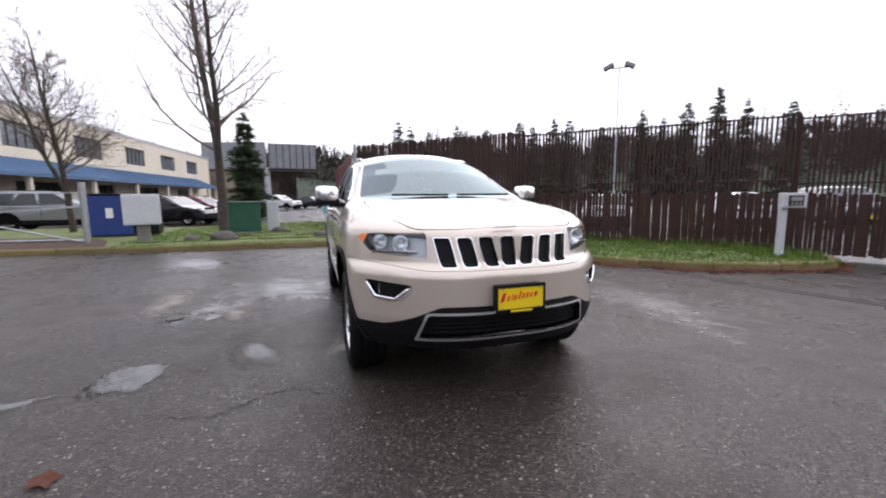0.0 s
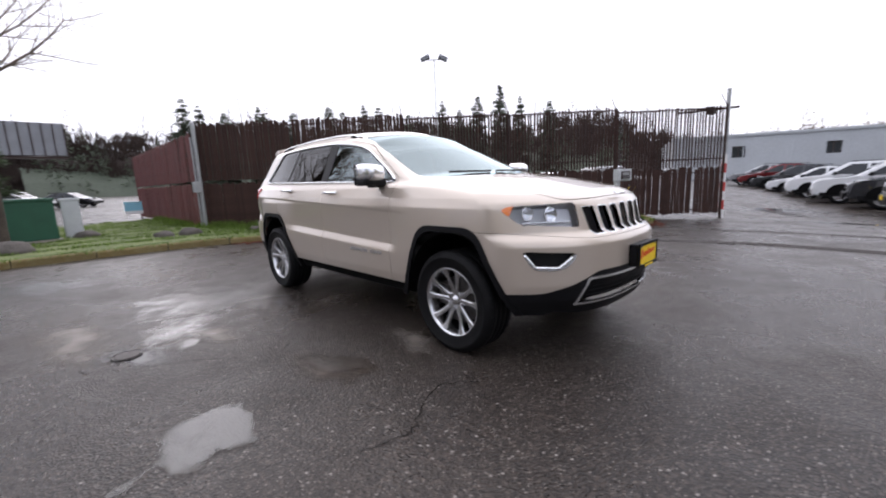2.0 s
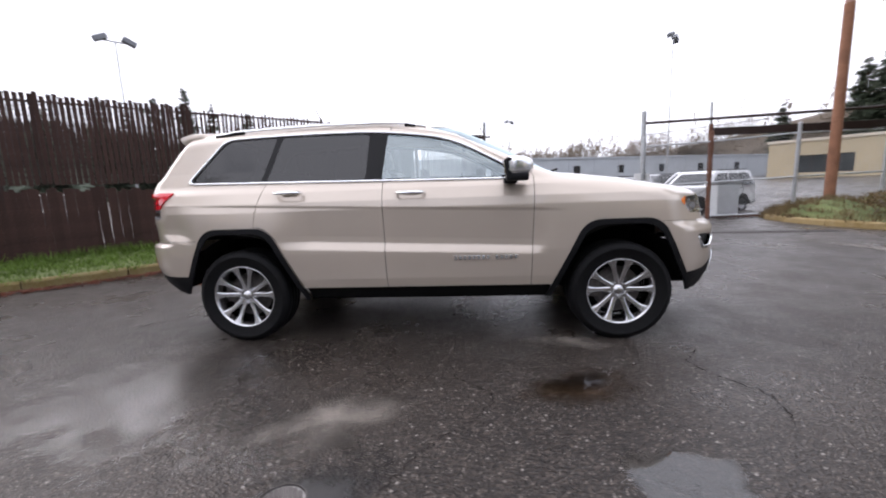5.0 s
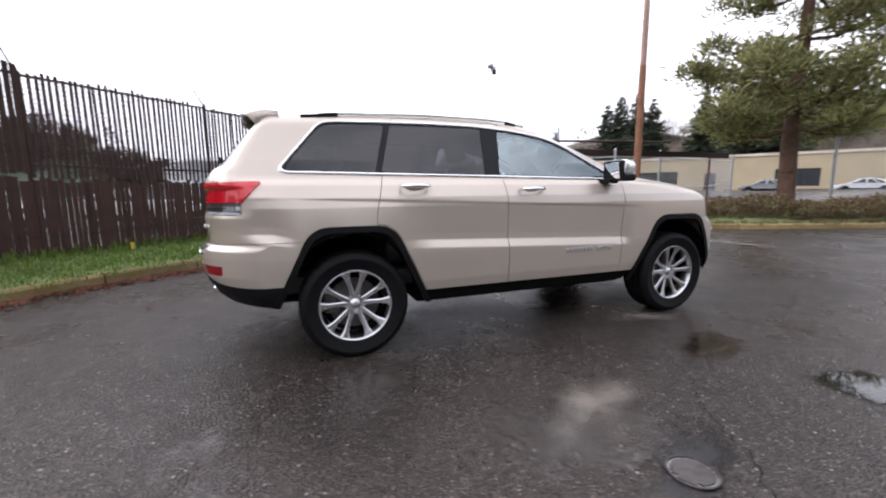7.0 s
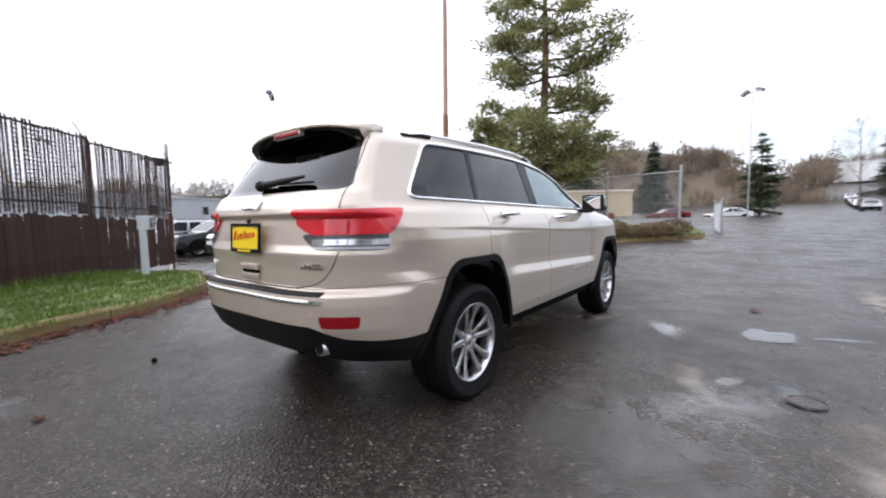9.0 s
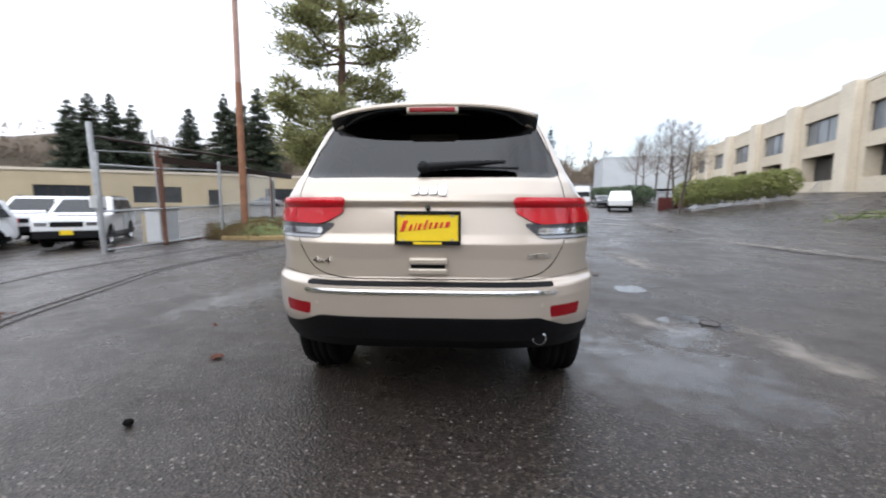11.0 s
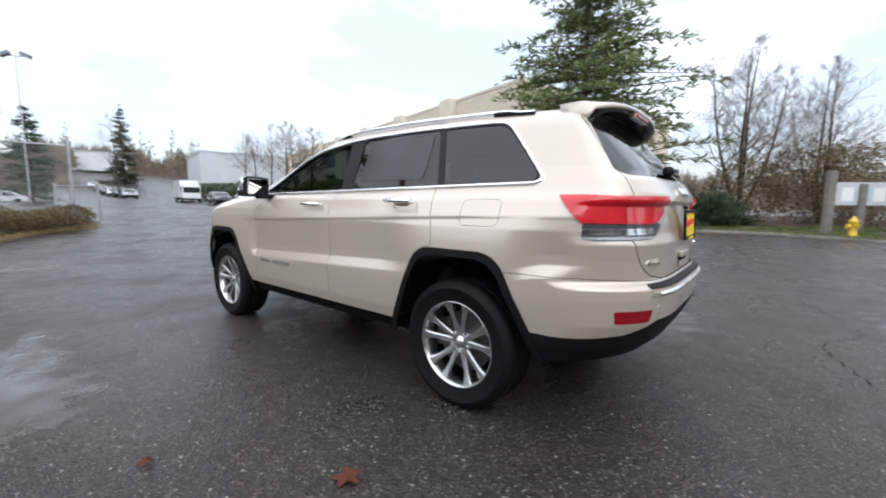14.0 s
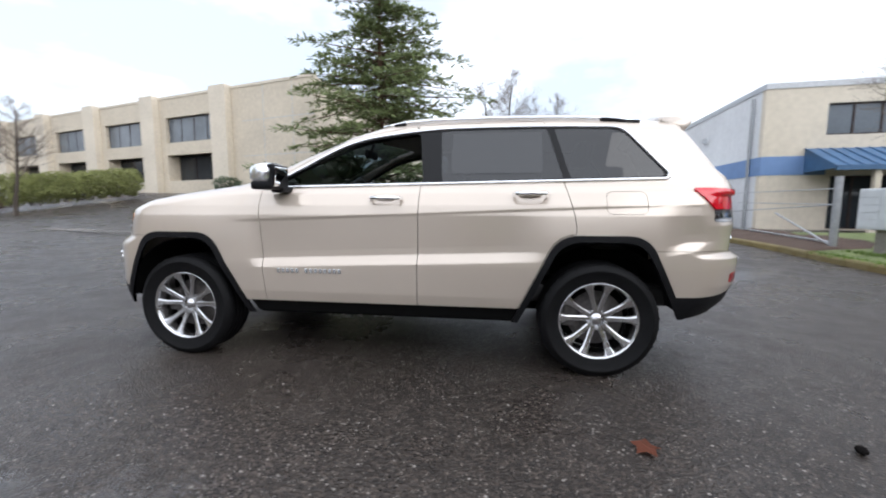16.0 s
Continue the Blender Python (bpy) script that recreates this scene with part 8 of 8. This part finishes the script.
# ==== parked vehicles ====
def profile_car(name, label, cat, outline, glass, half, color, wheels, wheel_r, m, group="", roof_in=.16, nose_lamps=True, plate_y=False, tail=True, lower=None):
    """A parked car: its side outline (y, z) swept across with a narrower roof, glass let into the sides and ends, wheels, lamps, bumpers."""
    t = thing(name, label, cat, m, group)
    belt = min(p[1] for p in glass)
    top = max(p[1] for p in outline)
    wid = lambda z: half - roof_in * max(0, (z - belt) / (top - belt)) - .05 * max(0, (.55 - z) / .4)
    bm = nb()
    rows = []
    for s in (-1, -.93, .93, 1):
        ring = []
        for y, z in outline:
            w = wid(z)
            f = .965 if abs(s) == 1 else 1.0
            cy = sum(p[0] for p in outline) / len(outline)
            ring.append(bm.verts.new((s * w, cy + (y - cy) * f, z - (.02 if abs(s) == 1 and z > belt else 0))))
        rows.append(ring)
    n = len(outline)
    for a, b in zip(rows, rows[1:]):
        for i in range(n):
            j = (i + 1) % n
            bm.faces.new((a[i], a[j], b[j], b[i]))
    bm.faces.new(rows[0][::-1])
    bm.faces.new(rows[-1])
    bmesh.ops.recalc_face_normals(bm, faces=bm.faces)
    bmesh.ops.bevel(bm, geom=[e for e in bm.edges if e.calc_face_angle(0) > .5], offset=.03, segments=2, affect="EDGES")
    part("body", bm, M[color], t, "", False)
    k = len(glass)
    ys = [p[0] for p in glass]
    y0, y1 = min(ys), max(ys)
    cuts = [y0, y0 + (y1 - y0) * .42, y0 + (y1 - y0) * .76, y1] if y1 - y0 > 1.6 else [y0, y1]
    ztop = max(p[1] for p in glass)
    lo = sorted([p for p in glass if p[1] < (belt + ztop) / 2])
    hi = sorted([p for p in glass if p[1] >= (belt + ztop) / 2])
    for s in (-1, 1):
        for a, b in zip(cuts, cuts[1:]):
            f = lambda z, e, y_: None
            bm = nb()
            la, lb = a + .05, b - .05
            ha = hi[0][0] + (hi[-1][0] - hi[0][0]) * (cuts.index(a) / (len(cuts) - 1)) + .05
            hb = hi[0][0] + (hi[-1][0] - hi[0][0]) * (cuts.index(b) / (len(cuts) - 1)) - .05
            vs = [bm.verts.new((s * (wid(z) + .006), y, z)) for y, z in ((la, belt), (lb, belt), (hb, ztop), (ha, ztop))]
            vo = [bm.verts.new((s * (wid(z) - .02), y, z)) for y, z in ((la, belt), (lb, belt), (hb, ztop), (ha, ztop))]
            bm.faces.new(vs)
            for i in range(4):
                bm.faces.new((vs[i], vs[(i + 1) % 4], vo[(i + 1) % 4], vo[i]))
            part("side_window", bm, M["car_glass"], t)
    for p, q in ((lo[0], hi[0]), (lo[-1], hi[-1])):
        back = p is lo[-1]
        sg = 1 if back else -1
        bm = nb()
        a, b = (p[0] + sg * .10, p[1] + .03), (q[0] + sg * .10, q[1] + .01)
        # windscreen or tail window, a hair proud of the pillars
        cand = [pt for pt in outline]
        vs = []
        for (y, z), w in ((a, half - .16), (b, half - roof_in - .14)):
            yy = outline_y(outline, z, back) + sg * .006
            vs += [bm.verts.new((-w, yy, z)), bm.verts.new((w, yy, z))]
        bm.faces.new((vs[0], vs[1], vs[3], vs[2]))
        part("tail_window" if back else "windscreen", bm, M["car_glass"], t)
    for y in wheels:
        for s in (-1, 1):
            bm = nb(); lathe(bm, [(.0, .0), (wheel_r * .55, .0)], 20); bm.free()
            w = part("tyre", lathe(nb(), [(wheel_r * .62, -.09), (wheel_r * .93, -.10), (wheel_r, -.06), (wheel_r, .06), (wheel_r * .93, .10), (wheel_r * .62, .085)], 28), M["tyre"], None, "", True)
            w.matrix_world = pose(s * (half - .10), y, wheel_r, 0, 0, 0 if s > 0 else 180)
            w.parent = t
            part("rim", lathe(nb(), [(wheel_r * .64, .085), (wheel_r * .60, .05), (wheel_r * .2, .06), (.0, .075)], 10), M["alloy"], w)
            bm = nb()
            for i in range(14):
                a0, a1 = math.pi * i / 14, math.pi * (i + 1) / 14
                r1, r2 = wheel_r * 1.0, wheel_r * 1.22
                x = s * (half + .002)
                v = [bm.verts.new((x, y + r * math.cos(a), wheel_r + r * math.sin(a))) for r, a in ((r1 * .2, a0), (r2, a0), (r2, a1), (r1 * .2, a1))]
                bm.faces.new(v if s > 0 else v[::-1])
            part("wheel_arch", bm, M["gap"], t)
    yn, yt = min(p[0] for p in outline), max(p[0] for p in outline)
    for nm, yb, sg in (("front_bumper", yn, -1), ("rear_bumper", yt, 1)):
        bm = nb(); box(bm, -half * .93, min(yb, yb + sg * .06), .34, half * .93, max(yb, yb + sg * .06), .58, .03); part(nm, bm, M["black_plastic"], t)
    for s in (-1, 1):
        zl = .80
        bm = nb(); box(bm, s * half * .70 - .14, outline_y(outline, zl, False) - .02, zl - .07, s * half * .70 + .14, outline_y(outline, zl, False) + .05, zl + .07, .02); part("headlamp", bm, M["lamp_inner"], t)
        bm = nb(); box(bm, s * half * .86 - .07, outline_y(outline, zl + .1, True) - .05, zl - .05, s * half * .86 + .07, outline_y(outline, zl + .1, True) + .02, zl + .25, .02); part("tail_lamp", bm, M["red_lens"], t)
        bm = nb(); box(bm, s * (half + .02) - .09, lo[0][0] + .12, belt - .02, s * (half + .02) + .09, lo[0][0] + .26, belt + .12, .03); part("door_mirror", bm, M["black_plastic"], t)
    bm = nb(); box(bm, -half * .45, outline_y(outline, .78, False) - .015, .70, half * .45, outline_y(outline, .78, False) + .03, .86, .01); part("grille", bm, M["black_plastic"], t)
    for s in (-1, 1):
        bm = nb(); box(bm, s * (half - .045) - .03, yn + .30, .30, s * (half - .045) + .03, yt - .30, .47, .01); part("side_skirt", bm, M["black_plastic"], t)
        bm = nb(); tube(bm, (s * (half - roof_in - .06), lo[0][0] + .75, top + .015), (s * (half - roof_in - .06), lo[-1][0] - .25, top - .005), .02, n=6); part("roof_rail", bm, M["black_plastic"], t)
        for f in (.40, .74):
            yh = lo[0][0] + (lo[-1][0] - lo[0][0]) * f
            bm = nb(); box(bm, s * (half + .008) - .014, yh - .20, belt - .13, s * (half + .008) + .014, yh - .04, belt - .10, .006); part("door_handle", bm, M["black_plastic"], t)
            bm = nb(); box(bm, s * (half + .001) - .004, yh - .006, .48, s * (half + .001) + .004, yh + .006, belt, 0); part("door_gap", bm, M["gap"], t)
    if plate_y:
        bm = nb(); box(bm, -.16, yn - .085, .46, .16, yn - .055, .60, .004); part("front_plate", bm, M["yellow"], t, "plain yellow dealer plate")
    bm = nb(); box(bm, -half * .9, yn + .4, .22, half * .9, yt - .4, .45); part("underbody", bm, M["gap"], t)
    return t


def outline_y(outline, z, back):
    """The front-most or rear-most y of a side outline at a height."""
    ys = []
    for (y0, z0), (y1, z1) in zip(outline, outline[1:] + outline[:1]):
        if (z0 - z) * (z1 - z) <= 0 and z0 != z1:
            ys.append(y0 + (y1 - y0) * (z - z0) / (z1 - z0))
    return max(ys) if back else min(ys)


BOXY = [(-2.15, .40), (-2.20, .62), (-2.18, .92), (-2.05, 1.02), (-1.00, 1.08), (-.92, 1.12), (-.32, 1.60), (-.10, 1.67), (1.6, 1.68), (1.95, 1.64), (2.12, 1.10), (2.18, .95), (2.18, .45), (2.10, .36), (-2.05, .36)]
BOXY_G = [(-.72, 1.10), (1.95, 1.14), (1.78, 1.56), (-.22, 1.56)]
SEDAN = [(-2.25, .38), (-2.30, .55), (-2.20, .75), (-1.2, .92), (-.35, 1.38), (.0, 1.44), (.7, 1.44), (1.0, 1.38), (1.75, 1.04), (2.25, .98), (2.32, .70), (2.28, .40), (2.1, .30), (-2.1, .30)]
SEDAN_G = [(-1.0, .95), (1.55, 1.02), (.85, 1.36), (-.22, 1.36)]
WAGON = [(-2.28, .40), (-2.34, .60), (-2.28, .88), (-2.1, .98), (-1.05, 1.10), (-.25, 1.60), (.1, 1.66), (1.5, 1.66), (1.9, 1.58), (2.25, 1.15), (2.34, .95), (2.34, .50), (2.2, .35), (-2.1, .35)]
WAGON_G = [(-.80, 1.12), (1.98, 1.16), (1.62, 1.55), (-.15, 1.55)]


def suv(label, x, y, yaw, color, plate_y=False, group="", shape="boxy", name="parked_car", z=None):
    o, g, hw, wb, r = {"boxy": (BOXY, BOXY_G, .88, (-1.32, 1.30), .34), "sedan": (SEDAN, SEDAN_G, .90, (-1.42, 1.38), .32), "wagon": (WAGON, WAGON_G, .93, (-1.42, 1.42), .36)}[shape]
    return profile_car(name, label, "car", o, g, hw, color, wb, r, pose(x, y, tz(x, y) if z is None else z, 0, 0, yaw), group, plate_y=plate_y)


ROW = "cars in the yard"
# noses point to the gate
suv("white boxy sport utility car parked in the yard", 15.5, -6.2, -176, "car_white", True, ROW)
suv("white boxy sport utility car with a yellow plate", 13.25, -9.45, -151, "car_white", True, ROW)
suv("white boxy sport utility car parked beside the plated one", 16.65, -10.85, -151, "car_white", False, ROW)
suv("charcoal wagon parked in the yard", 18.15, -5.4, -177, "car_dark", False, ROW, "wagon")
suv("white wagon parked in the yard", 20.85, -4.3, -177, "car_white", False, ROW, "wagon")
suv("white wagon parked in the yard", 23.5, -3.2, -177, "car_white", False, ROW, "wagon")
suv("white sedan parked in the yard", 26.2, -2.1, -177, "car_white", False, ROW, "sedan")
suv("charcoal sedan parked in the yard", 28.9, -1.0, -177, "car_dark", False, ROW, "sedan")
suv("dark red sedan parked in the yard", 31.6, .1, -177, "car_red", False, ROW, "sedan")
suv("silver sedan parked in the yard", 34.4, 1.2, -177, "car_silver", False, ROW, "sedan")
suv("charcoal wagon parked in the second row", 19.3, -9.9, -151, "car_dark", False, ROW, "wagon")
suv("white boxy car parked in the second row", 21.8, -8.6, -151, "car_white", False, ROW, "boxy")
suv("black wagon standing by the striped post", 19.5, 6.3, -40, "car_dark", True, ROW, "wagon")
suv("charcoal sedan standing behind the fence", 23.5, 8.0, -40, "car_dark", False, ROW, "sedan")
suv("white sedan behind the slatted fence", 14.5, 7.0, -40, "car_white", False, ROW, "sedan")
suv("silver sedan behind the slatted fence", 11.2, 10.2, -40, "car_silver", False, ROW, "sedan")
suv("dark sedan behind the slatted fence", 8.0, 13.6, -40, "car_dark", False, ROW, "sedan")
N_ = "cars by the warehouse"
suv("dark sedan parked by the warehouse", -7.9, 19.4, 70, "car_dark", False, N_, "sedan")
suv("dark red sedan parked by the warehouse", -7.4, 22.5, 75, "car_red", False, N_, "sedan")
suv("silver wagon parked under the blue canopy", -11.5, 17.5, 95, "car_silver", False, N_, "wagon")
suv("white wagon parked far down the lane", -4.5, 46, 60, "car_white", False, N_, "wagon")
suv("black sedan parked far down the lane", -1.0, 50, 60, "car_dark", False, N_, "sedan")
S_ = "cars along the street"
suv("dark sedan parked behind the pickup", -16.6, -45.5, 172, "car_dark", False, S_, "sedan")
for k, (c, sh) in enumerate([("car_silver", "sedan"), ("car_dark", "wagon"), ("car_white", "sedan"), ("car_dark", "sedan"), ("car_silver", "wagon"), ("car_red", "sedan"), ("car_white", "wagon")]):
    suv("car parked along the climbing street", -14.5 - k * .9, -72 - 9 * k, 173, c, False, S_, sh)
for k, (x, y, c) in enumerate([(14, -50, "car_red"), (20, -52, "car_white"), (6, -53, "car_red"), (26, -47, "car_silver"), (0, -55, "car_white")]):
    suv("car passing the shop across the street", x, y, 120, c, False, "cars across the street", "sedan", z=.5)


def pickup(x, y, yaw):
    t = thing("pickup_truck", "white pickup truck parked at the verge", "car", pose(x, y, tz(x, y), 0, 0, yaw))
    cab = [(-2.7, .50), (-2.75, .95), (-2.6, 1.10), (-1.35, 1.18), (-.75, 1.80), (.35, 1.84), (.62, 1.20), (.62, .50)]
    bed = [(.66, .50), (.66, 1.18), (2.75, 1.18), (2.8, .55)]
    for nm, o, hw in (("cab", cab, .95), ("bed", bed, .96)):
        bm = nb()
        rows = [[bm.verts.new((s * (hw - (.14 if z > 1.5 else 0)), y_, z)) for y_, z in o] for s in (-1, 1)]
        for i in range(len(o)):
            j = (i + 1) % len(o)
            bm.faces.new((rows[0][i], rows[0][j], rows[1][j], rows[1][i]))
        bm.faces.new(rows[0][::-1]); bm.faces.new(rows[1])
        bmesh.ops.recalc_face_normals(bm, faces=bm.faces)
        bmesh.ops.bevel(bm, geom=bm.edges[:], offset=.04, segments=2, affect="EDGES")
        part(nm, bm, M["car_white"], t)
    bm = nb(); box(bm, -.85, .75, 1.16, .85, 2.68, 1.19); part("bed_liner", bm, M["gap"], t)
    for s in (-1, 1):
        bm = nb()
        v = [bm.verts.new((s * (w), y_, z)) for w, y_, z in ((.955, -1.1, 1.24), (.955, .45, 1.24), (.845, .28, 1.70), (.845, -.68, 1.70))]
        bm.faces.new(v); part("side_window", bm, M["car_glass"], t)
        bm = nb(); box(bm, s * .86 - .08, 2.74, .75, s * .86 + .08, 2.82, 1.10, .02); part("tail_lamp", bm, M["red_lens"], t)
        for y_ in (-1.8, 1.75):
            w = part("tyre", lathe(nb(), [(.0, .11), (.22, .10), (.24, .12), (.36, .12), (.38, .06), (.38, -.1), (.2, -.1)], 24), M["tyre"], None, "", True)
            w.matrix_world = pose(s * .86, y_, .38, 0, 0, 0 if s > 0 else 180); w.parent = t
            part("rim", lathe(nb(), [(.225, .125), (.1, .115), (.0, .125)], 12), M["alloy"], w)
    bm = nb(); box(bm, -.76, .50, 1.28, .76, .56, 1.68, 0, Matrix.Rotation(radians(0), 4, "X")); part("rear_window", bm, M["car_glass"], t)
    bm = nb(); box(bm, -.95, 2.80, .50, .95, 2.95, .66, .03); part("rear_bumper", bm, M["chrome"], t)
    bm = nb(); box(bm, -.8, -2.3, .28, .8, 2.6, .55); part("chassis", bm, M["gap"], t)


pickup(-14.3, -33.6, 160)


def box_van(label, x, y, yaw, L=5.6, H=2.7, W=2.1, z=None, stripe=False, group=""):
    t = thing("box_van", label, "van", pose(x, y, tz(x, y) if z is None else z, 0, 0, yaw), group)
    bm = nb(); box(bm, -W / 2, -L / 2 + 1.2, .55, W / 2, L / 2, H, .06); part("box_body", bm, M["car_white"], t)
    bm = nb(); box(bm, -W / 2 + .05, -L / 2, .45, W / 2 - .05, -L / 2 + 1.25, H - .6, .12); part("cab", bm, M["car_white"], t)
    bm = nb(); box(bm, -W / 2 + .15, -L / 2 - .01, 1.15, W / 2 - .15, -L / 2 + .2, H - .85, .04); part("windscreen", bm, M["car_glass"], t)
    for s in (-1, 1):
        bm = nb(); box(bm, s * (W / 2 - .05) - .02, -L / 2 + .35, 1.2, s * (W / 2 - .05) + .02, -L / 2 + 1.05, H - .85, .01); part("side_window", bm, M["car_glass"], t)
        if stripe:
            bm = nb(); box(bm, s * W / 2 - .012, -.3, 1.35, s * W / 2 + .012, .5, 1.75, .01); part("side_window", bm, M["car_glass"], t)
            bm = nb(); box(bm, s * W / 2 - .012, -L / 2 + 1.3, .95, s * W / 2 + .012, L / 2, 1.03); part("stripe", bm, M["red_dark"], t)
        for y_ in (-L / 2 + .8, L / 2 - 1.0):
            w = part("tyre", lathe(nb(), [(.0, .08), (.34, .1), (.36, .05), (.36, -.1), (.2, -.1)], 22), M["tyre"], None, "", True)
            w.matrix_world = pose(s * (W / 2 - .14), y_, .36, 0, 0, 0 if s > 0 else 180); w.parent = t
            part("rim", lathe(nb(), [(.2, .105), (.0, .10)], 12), M["alloy"], w)
        bm = nb(); box(bm, s * W * .42 - .06, L / 2 - .01, .7, s * W * .42 + .06, L / 2 + .03, .92, .01); part("tail_lamp", bm, M["red_dark"], t)
    for s in (-1, 1):
        bm = nb(); box(bm, s * W * .22 - W * .17, L / 2 - .01, 1.25, s * W * .22 + W * .17, L / 2 + .012, H - .22, .03); part("rear_window", bm, M["car_glass"], t)
    bm = nb(); box(bm, -W / 2 + .05, L / 2 - .02, .48, W / 2 - .05, L / 2 + .09, .62, .02); part("rear_bumper", bm, M["galv"], t)
    bm = nb(); box(bm, -W / 2 + .2, -L / 2 + .3, .3, W / 2 - .2, L / 2 - .2, .56); part("chassis", bm, M["gap"], t)
    return t


box_van("white box van parked along the street", -16.9, -56, 172)
R_ = "white vans behind the sign"
box_van("white motorhome with a thin dark stripe", -19.6, 9.3, -108, 5.4, 2.05, 1.9, .05, True, R_)
box_van("white van with rear windows parked beside the motorhome", -22.0, 12.0 - .6, -106, 5.2, 2.25, 1.95, .05, False, R_)
box_van("white delivery van parked along the warehouse", -32, 10.2, 96, 5.6, 2.6, 2.1, .05, False, R_)
